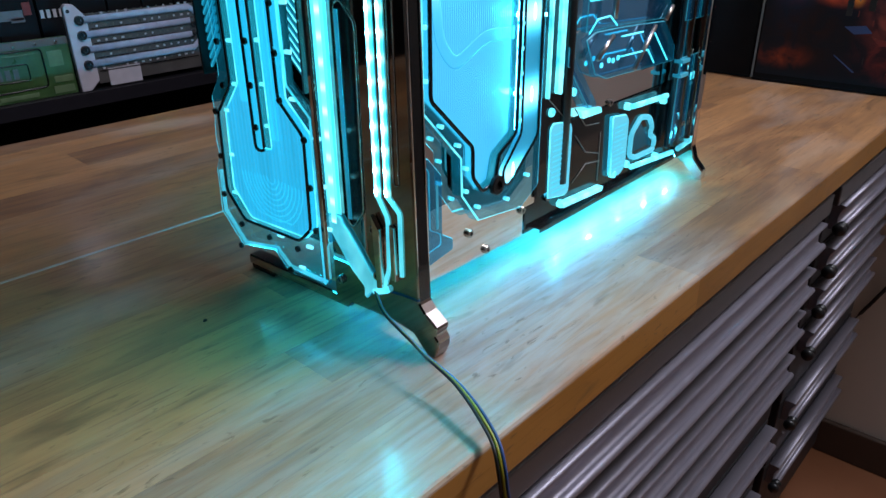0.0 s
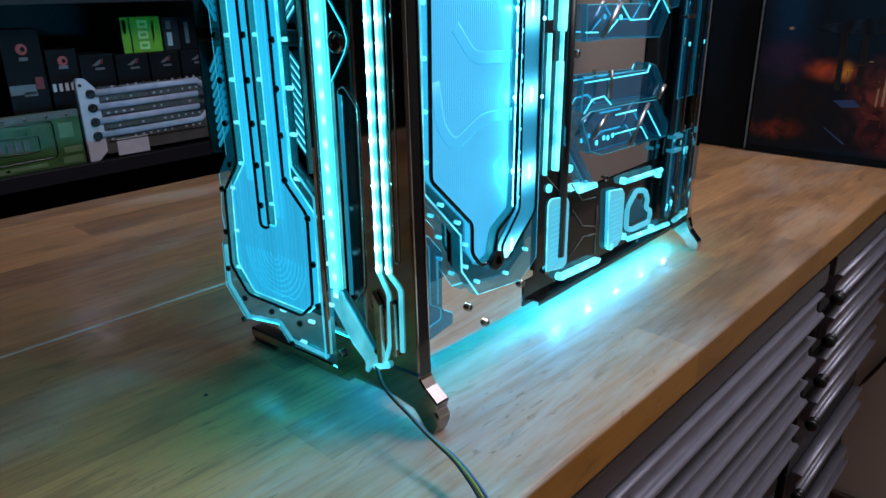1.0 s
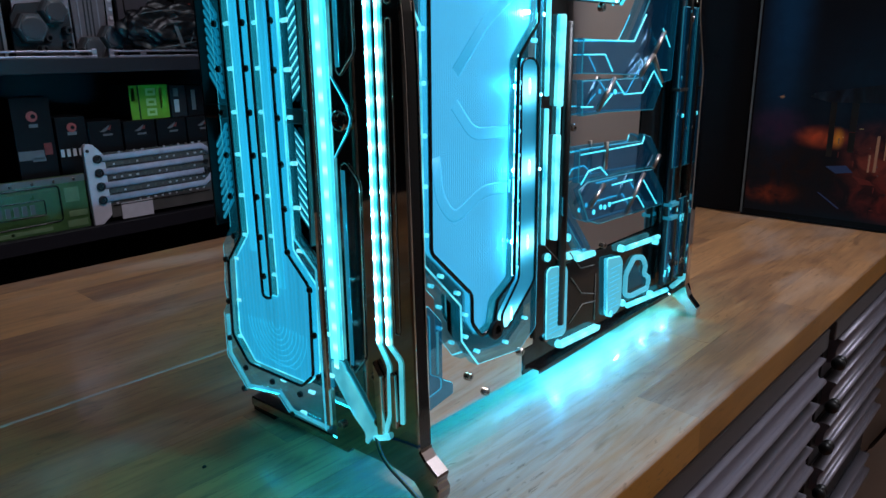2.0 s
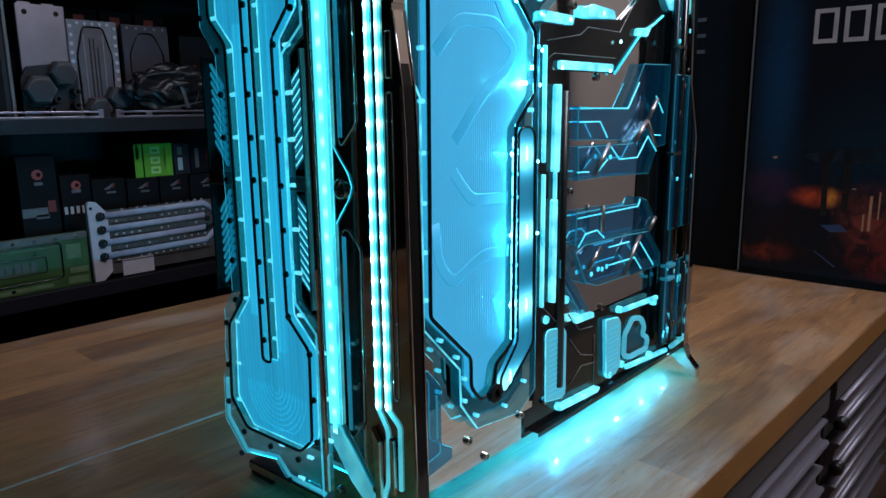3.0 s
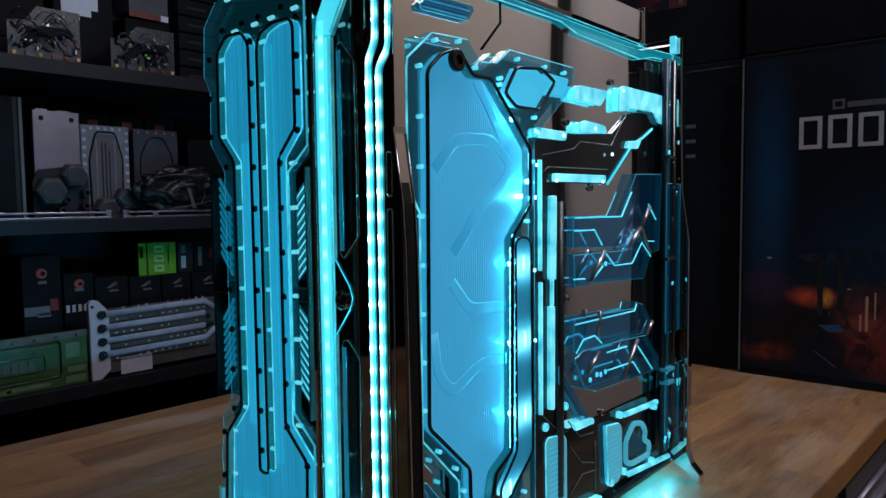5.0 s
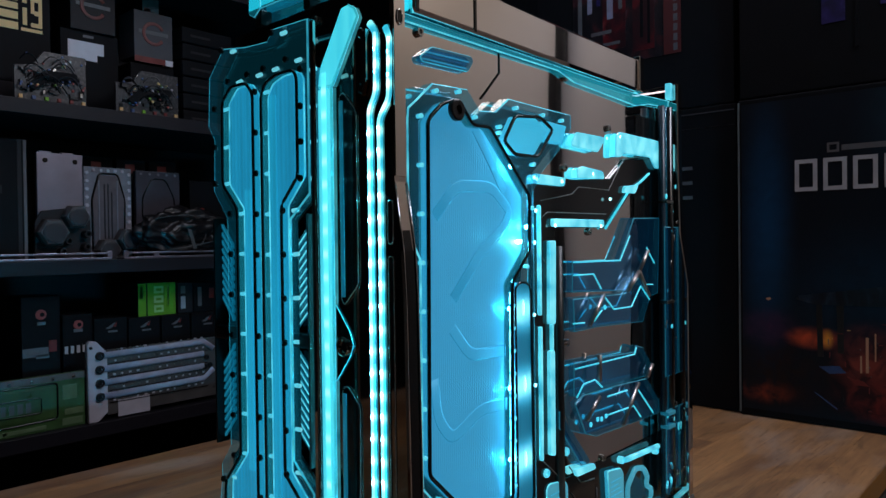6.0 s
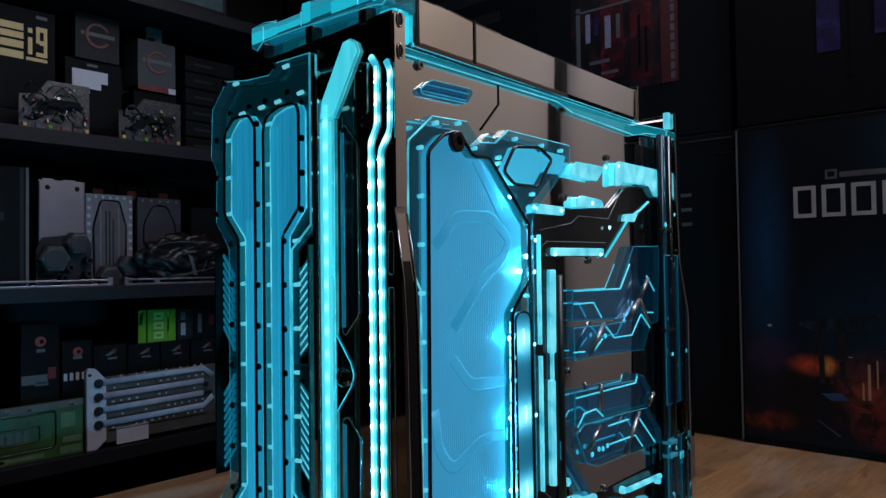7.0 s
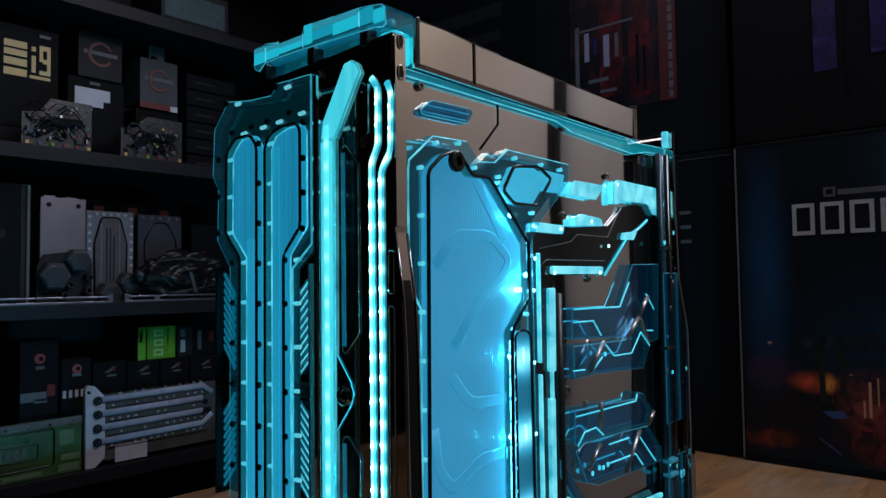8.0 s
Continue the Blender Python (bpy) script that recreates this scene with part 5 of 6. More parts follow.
for pts in ([(0.2559, 1.0013), (0.2787, 0.9787), (0.3048, 0.9712)], [(0.2564, 0.9517), (0.2811, 0.9658), (0.3086, 0.9619)], [(0.3068, 0.9938), (0.3078, 0.9400)], [(0.2524, 1.0288), (0.2748, 1.0071), (0.3018, 1.0044)]):
    cpart("etched_line", sweep(on_x(pts, SX + 0.0002), 0.0006, 5), "thin_line", None)

# clear blocks over the two slots
G1 = [(0.248, 1.2355), (0.345, 1.232), (0.3816, 1.2797), (0.4488, 1.281), (0.443, 1.191), (0.416, 1.188), (0.393, 1.2180), (0.363, 1.199), (0.247, 1.204)]
G2 = [(0.2487, 1.1975), (0.360, 1.1960), (0.392, 1.2120), (0.4196, 1.1843), (0.402, 1.1606), (0.298, 1.165), (0.2505, 1.1646)]
G3 = [(0.249, 1.134), (0.30, 1.1325), (0.380, 1.1290), (0.384, 1.136), (0.4015, 1.131), (0.4254, 1.108), (0.411, 1.0965), (0.344, 1.0995), (0.295, 1.101), (0.248, 1.101)]
G4 = [(0.2496, 1.094), (0.266, 1.0995), (0.295, 1.0990), (0.345, 1.0975), (0.411, 1.0940), (0.4427, 1.0645), (0.4448, 1.0475), (0.2926, 1.0518), (0.27, 1.0597)]
L1 = [[(0.2497, 1.2336), (0.3472, 1.233), (0.3701, 1.2593)], [(0.2491, 1.2208), (0.2883, 1.2205), (0.3042, 1.2044)], [(0.4122, 1.2458), (0.4323, 1.2273)], [(0.4052, 1.2036), (0.4276, 1.2022)]]
L2 = [[(0.3087, 1.1976), (0.3315, 1.1808), (0.3726, 1.1804), (0.3964, 1.2022), (0.419, 1.185)], [(0.2471, 1.1733), (0.269, 1.1722)], [(0.2884, 1.1719), (0.3055, 1.1819)]]
L3 = [[(0.2506, 1.1282), (0.3792, 1.1262), (0.3838, 1.1332)]]
L4 = [[(0.2526, 1.0992), (0.2662, 1.1107), (0.289, 1.1115), (0.304, 1.1015)], [(0.3155, 1.0895), (0.3606, 1.0887)], [(0.384, 1.0878), (0.4257, 1.0513)], [(0.317, 1.0699), (0.3759, 1.0686), (0.3933, 1.0527)]]
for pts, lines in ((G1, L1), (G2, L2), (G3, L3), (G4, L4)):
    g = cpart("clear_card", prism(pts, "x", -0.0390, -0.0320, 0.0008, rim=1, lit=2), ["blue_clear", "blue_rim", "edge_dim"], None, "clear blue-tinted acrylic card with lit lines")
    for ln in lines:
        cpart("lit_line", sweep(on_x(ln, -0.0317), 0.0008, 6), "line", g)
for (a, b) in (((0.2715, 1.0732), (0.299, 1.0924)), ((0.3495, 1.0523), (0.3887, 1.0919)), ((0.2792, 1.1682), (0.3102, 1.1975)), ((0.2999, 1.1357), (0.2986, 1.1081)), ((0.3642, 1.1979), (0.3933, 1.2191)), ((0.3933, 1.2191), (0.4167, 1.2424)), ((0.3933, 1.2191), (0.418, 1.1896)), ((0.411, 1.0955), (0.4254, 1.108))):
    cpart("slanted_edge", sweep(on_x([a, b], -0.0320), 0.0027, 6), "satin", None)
# glowing dots drawn as glints on the cards
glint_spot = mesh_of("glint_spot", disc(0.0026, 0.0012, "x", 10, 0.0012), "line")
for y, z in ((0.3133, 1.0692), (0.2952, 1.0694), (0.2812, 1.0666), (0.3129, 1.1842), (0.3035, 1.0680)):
    cpart("led", glint_spot, "line", None, "small bright piece standing in for a glint").location = (-0.0330, y, z + CZ)
for y, z in ((0.039, 1.4165), (0.250, 1.4165), (0.247, 1.327), (0.294, 1.264), (0.248, 1.154), (0.168, 0.950), (0.115, 0.929), (0.091, 0.953), (0.209, 1.000), (0.210, 0.950), (0.319, 1.022), (0.338, 1.376)):
    cpart("screw", socket_x, "steel", sp).location = (SX + 0.0002, y, z)
cpart("tall_rod", sweep([(-0.0385, 0.2300, 0.96), (-0.0385, 0.2300, 1.25)], 0.0058, 10), "black", None, "black vertical rod")
for y, r, m in ((0.452, 0.004, "rail_glass"), (0.470, 0.006, "rubber"), (0.462, 0.002, "blue_rim")):
    cpart("rear_rail", sweep([(-0.030, y, 0.945), (-0.030, y, 1.415)], r, 10), m, None)
cpart("rear_window", prism([(0.4485, 1.09), (0.4845, 1.09), (0.4845, 1.27), (0.4485, 1.27)], "x", -0.028, -0.0255, 0.0008, rim=1, lit=2), ["blue_clear", "blue_rim", "edge_dim"], None)
cpart("rear_window", prism([(0.4485, 0.95), (0.4845, 0.95), (0.4845, 1.05), (0.4485, 1.05)], "x", -0.028, -0.0255, 0.0008, rim=1, lit=2), ["blue_clear", "blue_rim", "edge_dim"], None)
for z in (1.046, 1.030, 1.300, 1.180):
    cpart("clamp", box(-0.033, -0.022, 0.448, 0.468, z - 0.0022, z + 0.0022, 0.0008), "edge_dim" if z < 1.1 else "steel", None)
# glowing and steel slivers scattered at random as painted glints
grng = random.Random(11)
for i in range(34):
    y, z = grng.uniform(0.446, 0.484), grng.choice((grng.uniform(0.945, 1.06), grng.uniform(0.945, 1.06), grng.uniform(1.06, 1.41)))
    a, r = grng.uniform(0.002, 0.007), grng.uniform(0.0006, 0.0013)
    cpart("glint", sweep([(-0.0250, y, z), (-0.0248, y + grng.uniform(-0.001, 0.001), z + a)], r, 6), grng.choice(("edge", "line", "edge_dim", "steel")), None, "small bright piece standing in for a glint")
# left corner of the side: a blue clear piece in front of the mirror
cpart("corner_shield", prism(round_off([(0.026, 1.036), (0.034, 1.036), (0.050, 1.018), (0.050, 0.968), (0.063, 0.960), (0.063, 0.950), (0.026, 0.944)], 0.002, 2), "x", -0.0435, -0.0340, 0.0008, rim=1, lit=2), ["deep_blue", "blue_rim", "edge_mid"], None, "blue clear acrylic shield")
cpart("shield_line", box(-0.0338, -0.0332, 0.042, 0.0445, 0.975, 1.012), "edge_dim", None)

# diodes under the case
# hidden emitters added to throw cyan light on the bench in front
for pts in ([(-0.1880, 0.9410), (-0.1470, 0.9487)], [(-0.1290, 0.9372), (-0.0870, 0.9382)]):
    cpart("added_base_glow", sweep(on_y(pts, -0.0293), 0.0005, 6), "front_under", fr, "hidden glowing strip added under the clear plate")
ub = cpart("underlight", box(-0.060, -0.053, 0.150, 0.48, 0.9182, 0.9216, 0.001), "under_soft", None, "diode strip under the case")
# two more unseen strips, added to brighten the bench at corner and far side
cpart("underlight", box(-0.0515, -0.0462, 0.012, 0.145, 0.9266, 0.9278, 0.0004), "under_dim", None, "hidden dim glow strip added under the front corner")
cpart("underlight", box(-0.2200, -0.2140, 0.095, 0.482, 0.9170, 0.9240, 0.001), "far_under", None, "hidden glow strip added under the far side")
# added piece, hides the far strip's end from the camera
cpart("strip_screen", box(-0.2235, -0.2000, 0.0880, 0.0905, 0.9155, 0.9300, 0.0004), "black", None, "black piece added to hide the end of the far glow strip")
# two added strips keep the diodes below out of the camera's sight
cpart("diode_screen", box(-0.0338, -0.0330, 0.190, 0.485, 0.9206, 0.9252, 0.0002), "smoke", None, "thin strip added to hide the lower diodes from the camera")
cpart("diode_screen_top", box(-0.0410, -0.0339, 0.190, 0.485, 0.9240, 0.9252, 0.0002), "smoke", None, "thin cover added to hide the lower diodes from above")
lamp = mesh_of("under_led", disc(0.0024, 0.0022, "x", 10), "under")
for y in (0.229, 0.2937, 0.358, 0.4215, 0.481):
    o = cpart("led", lamp, "under", ub)
    o.location, o.rotation_euler = (-0.0368, y, 0.9228), (0, radians(90), 0)

# ---- cable ----
cab = thing("ribbon_cable", "flat three-wire cable, black, yellow and blue, hanging over the bench edge", "cable", (0, 0, TOP))
RUN = [(-0.046, -0.015, 0.939), (-0.031, -0.024, 0.9350), (-0.017, -0.029, 0.9320), (0.008, -0.0345, 0.9280), (0.027, -0.039, 0.9250), (0.042, -0.041, 0.9225), (0.058, -0.0435, 0.9200), (0.075, -0.049, 0.9175), (0.090, -0.055, 0.9145), (0.1045, -0.0615, 0.9100),
       (0.1130, -0.067, 0.9055), (0.1185, -0.0705, 0.895), (0.1200, -0.0695, 0.880), (0.1205, -0.064, 0.85), (0.1215, -0.058, 0.79), (0.1225, -0.05, 0.70)]


def smooth_run(pts, k=4):
    out = []
    for i in range(len(pts) - 1):
        a, b, c, d = (Vector(pts[max(0, min(len(pts) - 1, j))]) for j in (i - 1, i, i + 1, i + 2))
        for s in range(k):
            u = s / k
            out.append(0.5 * ((2 * b) + (c - a) * u + (2 * a - 5 * b + 4 * c - d) * u * u + (3 * b - a - 3 * c + d) * u ** 3))
    return out + [Vector(pts[-1])]


mid = smooth_run(RUN)
for name, m, off in (("wire", "wire_black", -1), ("wire", "wire_yellow", 0), ("wire", "wire_blue", 1)):
    pts = []
    for i, p in enumerate(mid):
        d = (mid[min(i + 1, len(mid) - 1)] - mid[max(i - 1, 0)]).normalized()
        u = min(1, max(0, i - 16) / 16)
        flat = Vector((d.x, d.y, 0))
        side = flat.cross(Vector((0, 0, 1))).normalized() if flat.length > 0.45 else side
        s = side
        pts.append(p - s * off * (0.0004 + 0.0019 * u) + Vector((0, 0, -TOP)))
    part(name, sweep(pts, 0.00115, 8), m, cab, {"wire_black": "black wire", "wire_yellow": "yellow wire", "wire_blue": "dark blue wire"}[m])
part("speck", disc(0.0018, 0.0012, "x", 8), "cap").location = (-0.17, -0.093, 0.9005)
tagged(bpy.data.objects["speck"], "tiny black crumb lying on the bench", "crumb")

wl = thing("wall_cable", "thin black cable hanging in a bow on the off-white wall", "cable", (0, 0, 0))
part("cable", sweep(smooth_run([(0.018, 1.278, 0.288), (0.068, 1.278, 0.318), (0.110, 1.278, 0.391), (0.162, 1.278, 0.510)]), 0.004, 8), "cap", wl)

# ---- boxes at the end of the bench ----
def carton(x0, x1, y0, y1, z0, z1, label, mat="card_black"):
    ob = thing("product_box", label, "box", ((x0 + x1) / 2, (y0 + y1) / 2, z0), group="product boxes stacked on the bench")
    w, d, h = (x1 - x0) / 2, (y1 - y0) / 2, z1 - z0
    part("carton", box(-w, w, -d, d, 0, h, 0.003), mat, ob)
    part("lid_seam", box(-w + 0.004, w - 0.004, -d - 0.0006, -d + 0.001, h * 0.93, h * 0.93 + 0.0015), "cap", ob)
    ob["front"] = -d
    return ob


def face(ob, name, x0, x1, z0, z1, mat, lift=0.0012, label=""):
    """A flat print on the front of a box, in room measures."""
    ox, oz, d = ob.location.x, ob.location.z, ob["front"]
    return part(name, box(x0 - ox, x1 - ox, d - lift, d + 0.0002, z0 - oz, z1 - oz), mat, ob, label)


def ring_mark(ob, x0, x1, z0, z1, t, mat):
    """A hollow printed block, standing for one character of a brand name."""
    for a in ((x0, x1, z0, z0 + t), (x0, x1, z1 - t, z1), (x0, x0 + t, z0 + t, z1 - t), (x1 - t, x1, z0 + t, z1 - t)):
        face(ob, "brand_mark", *a, mat, 0.0018)


rb = carton(-0.157, 0.312, 1.10, 1.262, TOP + 0.001, 1.53, "black product box printed with a night city and grey lettering blocks")
face(rb, "city_print", -0.150, 0.306, 0.915, 1.520, "print_city", 0.0010)
# pale strip along the left edge of the box
face(rb, "pale_edge_strip", -0.1572, -0.1538, 0.906, 1.525, "box_edge", 0.0014, "pale strip along the edge of the box")
for i in range(5):
    x = -0.0515 + i * 0.0490
    ring_mark(rb, x, x + 0.0390, 1.342, 1.402, 0.0075, "ink_letter")
ring_mark(rb, 0.004, 0.024, 1.412, 1.430, 0.004, "ink_grey")
face(rb, "brand_line", 0.028, 0.130, 1.414, 1.424, "ink_grey", 0.0014)
prng = random.Random(3)
for i in range(70):
    x, z = prng.uniform(0.0, 0.29), 0.935 + 0.17 * prng.random() ** 1.2
    w, h = prng.choice(((0.006, 0.0014), (0.0014, 0.010), (0.003, 0.002), (0.010, 0.0010), (0.0016, 0.0016)))
    face(rb, "city_light_print", x, x + w, z, z + h, prng.choice(("ink_red", "ink_gold", "card_grey", "ink_red", "ink_grey", "wire_blue")), 0.0014)
for x, z0, z1, w in ((0.065, 1.008, 1.072, 0.0045), (0.056, 1.007, 1.038, 0.0030), (0.079, 1.030, 1.080, 0.0025), (0.105, 1.02, 1.10, 0.004), (0.152, 1.0, 1.08, 0.003)):
    face(rb, "tower_print", x, x + w, z0, z1, "ink_peach", 0.0016)
for name, mat, pts in (("platform_print", "print_structure", [(-0.052, 1.137), (-0.045, 1.144), (0.10, 1.166), (0.29, 1.168), (0.29, 1.130), (-0.020, 1.128)]), ("pier_print", "cap", [(-0.016, 1.128), (-0.006, 1.128), (-0.004, 1.030), (-0.014, 1.030)]),
                       ("pier_print", "cap", [(0.018, 1.128), (0.030, 1.128), (0.030, 1.040), (0.020, 1.040)]), ("deck_print", "wire_blue", [(-0.012, 1.012), (0.022, 1.016), (0.034, 1.004), (0.006, 1.000)]), ("deck_print", "ink_red", [(0.034, 0.998), (0.062, 0.992), (0.070, 0.984), (0.050, 0.984)]),
                       ("beam_print", "wire_blue", [(-0.020, 0.962), (-0.017, 0.962), (0.020, 0.936), (0.017, 0.935)]), ("flare_print", "ink_peach", [(-0.1060, 1.136), (-0.0990, 1.138), (-0.0950, 1.135), (-0.1010, 1.132)])):
    part(name, prism([(x - rb.location.x, z - rb.location.z) for x, z in pts], "y", rb["front"] - 0.0012, rb["front"]), mat, rb)
ru = carton(-0.155, 0.314, 1.104, 1.262, 1.532, 2.16, "dark grey product box printed with violet machinery")
face(ru, "machine_print", -0.005, 0.034, 1.652, 1.86, "print_purple", 0.0010)
face(ru, "machine_print", 0.090, 0.160, 1.668, 1.86, "print_purple", 0.0010)
face(ru, "frame_print", 0.05, 0.056, 1.60, 1.90, "card_black", 0.0012)
lb = carton(-0.640, -0.164, 1.112, 1.262, TOP + 0.001, 1.53, "plain black product box with grey lettering blocks")
for z in (1.338, 1.369, 1.400):
    face(lb, "brand_mark", -0.290, -0.255, z, z + 0.007, "ink_grey")
# thin pale line near the top of the box
face(lb, "scuff", -0.30, -0.168, 1.516, 1.518, "box_grey")
lu = carton(-0.642, -0.168, 1.114, 1.262, 1.532, 2.16, "black product box printed with a red lit machine")
face(lu, "machine_print", -0.540, -0.317, 1.654, 2.04, "print_dark", 0.0010)
face(lu, "red_print", -0.388, -0.337, 1.674, 2.04, "print_red", 0.0014)
face(lu, "red_print", -0.462, -0.405, 1.688, 2.04, "print_red", 0.0014)
face(lu, "side_print", -0.316, -0.278, 1.654, 2.03, "side_red", 0.0016)
face(lu, "tube_print", -0.501, -0.489, 1.781, 1.849, "ink_lilac", 0.0018)
face(lu, "tube_print", -0.451, -0.436, 1.759, 1.834, "ink_lilac", 0.0018)
face(lu, "tube_print", -0.477, -0.468, 1.795, 1.836, "print_purple", 0.0018)
face(lu, "tube_print", -0.526, -0.516, 1.718, 1.869, "ink_grey", 0.0018)
face(lu, "tube_print", -0.526, -0.377, 1.854, 1.859, "ink_grey", 0.0018)
face(lu, "tube_print", -0.422, -0.413, 1.777, 1.833, "ink_grey", 0.0018)
face(lu, "tube_print", -0.492, -0.440, 1.727, 1.735, "ink_grey", 0.0018)
face(lu, "tube_print", -0.462, -0.419, 1.699, 1.706, "ink_grey", 0.0018)
face(lu, "tube_print", -0.370, -0.363, 1.702, 1.818, "card_black", 0.0018)
face(lu, "tube_print", -0.353, -0.347, 1.686, 1.788, "card_black", 0.0018)
for i in range(13):
    face(lu, "letter_bar", -0.294, -0.285, 1.66 + i * 0.021, 1.675 + i * 0.021, "ink_grey", 0.0020)
bn = thing("banner", "tall black banner with faint grey lettering blocks on a pole", "banner", (-1.10, 1.24, 0.0))
bn["front"] = -0.004
part("sheet", box(-0.62, 0.44, -0.004, 0.004, 0.02, 2.45, 0.002), "card_black", bn)
part("pole", sweep([(0.43, -0.02, 0.0), (0.43, -0.02, 2.5)], 0.008, 10), "alu_dark", bn, "thin grey pole")
part("foot", box(-0.3, 0.3, -0.12, 0.03, 0.0, 0.02, 0.004), "cap", bn)
face(bn, "brand_line", -1.10, -0.83, 2.02, 2.06, "card_grey")
face(bn, "brand_line", -1.02, -0.84, 1.95, 1.98, "card_grey")

# ---- shelving ----
sh = thing("shelving_unit", "black laminate shelving unit full of parts and boxes", "shelf", (-1.60, 0.2, 0.0))
XF = -1.40
for z in (0.43, 0.83, 1.222, 1.585, 1.965, 2.33):
    bd = part("board", box(-0.20, 0.196, -0.95, 1.0, z - 0.032, z, 0.002), "shelf", sh)
    part("edge_band", box(0.1963, 0.2003, -0.95, 1.0, z - 0.0325, z + 0.0003, 0.001), "shelf_edge", bd)
for y in (-0.97, 1.005):
    part("upright", box(-0.20, 0.20, y - 0.015, y + 0.015, 0.0, 2.36, 0.002), "shelf", sh)
part("back", box(-0.215, -0.2005, -0.98, 1.02, 0.0, 2.36), "shelf", sh)
part("kickboard", box(-0.18, 0.16, -0.95, 1.0, 0.0, 0.06), "shelf", sh)


def small_box(y0, y1, z0, z1, depth, x, mat, label, marks=(), tilt=0.0):
    """A retail box on the shelf whose front stands at x. marks: y0, y1, z0, z1 as shares of its face, and an ink."""
    ob = thing("retail_box", label, "box", (x, (y0 + y1) / 2, z0), group="retail boxes on the shelves", rz=tilt)
    w, h = (y1 - y0) / 2, z1 - z0
    part("carton", box(-depth, 0, -w, w, 0, h, 0.0015), mat, ob)
    for a, b, c, d, ink in marks:
        part("print", box(-0.0002, 0.0010, -w + a * 2 * w, -w + b * 2 * w, c * h, d * h), ink, ob)
    return ob


def emblem(ob, y, z, r, ink):
    """A small round printed badge with a dark hollow, standing for a maker's sign."""
    part("badge", disc(r, 0.0010, "x", 10), ink, ob, at=(0.0004, y, z))
    part("badge_hollow", disc(r * 0.45, 0.0006, "x", 8), "card_black", ob, at=(0.0012, y + r * 0.2, z))


B1, B2, B3 = 0.8305, 1.2225, 1.5855
tall = small_box(0.227, 0.312, B1, 1.136, 0.10, -1.50, "card_black", "tall black retail box with a red emblem", ((0.40, 0.62, 0.775, 0.80, "ink_grey"), (0.02, 0.68, 0.53, 0.60, "ink_grey"), (0.36, 0.70, 0.515, 0.545, "ink_grey"), (0.70, 0.90, 0.56, 0.65, "ink_red")))
emblem(tall, 0.000, 0.262, 0.0125, "ink_badge")
low = small_box(0.318, 0.388, B1, 1.086, 0.10, -1.50, "card_black", "black retail box with a red emblem", ((0.36, 0.66, 0.83, 0.86, "ink_grey"), (0.05, 0.16, 0.63, 0.70, "ink_letter"), (0.25, 0.36, 0.63, 0.70, "ink_letter"), (0.45, 0.56, 0.63, 0.70, "ink_letter"), (0.65, 0.76, 0.63, 0.70, "ink_letter")))
emblem(low, 0.001, 0.230, 0.0115, "ink_badge")
for y0, y1, z1 in ((0.392, 0.475, 1.070), (0.480, 0.564, 1.0640), (0.569, 0.651, 1.0635), (0.656, 0.745, 1.0630)):
    b = small_box(y0, y1, B1, z1, 0.10, -1.50, "card_black", "black retail box with a faint red and grey print", ((0.42, 0.70, 0.845, 0.865, "ink_grey"),))
    h, w = z1 - B1, (y1 - y0) / 2
    part("slash_print", prism([(-0.014, h * 0.89), (0.012, h * 0.955), (0.004, h * 0.90), (-0.004, h * 0.885)], "x", 0.0004, 0.0010), "ink_grey", b)
    part("slash_print", prism([(0.004, h * 0.91), (0.016, h * 0.955), (0.012, h * 0.90)], "x", 0.0010, 0.0014), "ink_red", b)
green = small_box(0.515, 0.622, 1.0642, 1.152, 0.12, -1.52, "card_black", "bright green and black retail box lying on others", ((0.0, 0.20, 0.0, 1.0, "ink_green"), (0.24, 0.98, 0.0, 1.0, "ink_green"), (0.04, 0.12, 0.55, 0.92, "ink_pale"), (0.76, 0.80, 0.30, 0.90, "ink_pale")))
for z0 in (0.008, 0.034, 0.060):
    part("letter_block", box(0.0009, 0.0016, -0.0105, 0.0165, z0, z0 + 0.019), "ink_pale", green)
    part("letter_block", box(0.0015, 0.0019, -0.0045, 0.0105, z0 + 0.006, z0 + 0.013), "ink_green", green)
small_box(0.627, 0.672, 1.0637, 1.148, 0.12, -1.52, "card_grey", "dark grey retail box lying on others", ((0.2, 0.5, 0.15, 0.55, "ink_letter"), (0.2, 0.5, 0.65, 0.9, "ink_grey")))
small_box(0.675, 0.755, 1.0632, 1.146, 0.12, -1.52, "card_black", "black retail box lying on others", ((0.16, 0.30, 0.2, 0.85, "ink_grey"), (0.6, 0.78, 0.45, 0.8, "ink_red")))

# clear green manifold leaning at the front
gp = thing("green_manifold", "green acrylic manifold plate with a dark seal", "manifold", (XF - 0.022, 0.19, B1))
part("plate", box(-0.012, 0.0, -0.19, 0.146, 0.0, 0.128, 0.002), "green_plate", gp)
part("seal", sweep(on_x(round_off([(-0.17, 0.02), (0.085, 0.025), (0.085, 0.108), (-0.17, 0.108)], 0.01), 0.0006), 0.002, 6, True), "rubber", gp)
part("inner_plate", box(0.0, 0.002, -0.16, 0.078, 0.03, 0.10, 0.001), "green_plate", gp)
for i in range(5):
    part("terminal", box(0.002, 0.004, -0.05 + i * 0.017, -0.04 + i * 0.017, 0.05, 0.072), "brown_board", gp)
part("top_band", box(-0.011, 0.0015, -0.19, 0.146, 0.112, 0.1275, 0.001), "brown_board", gp)
for i in range(7):
    part("screw", disc(0.0035, 0.002, "x", 8), "steel", gp, at=(0.0015, -0.15 + i * 0.045, 0.118))
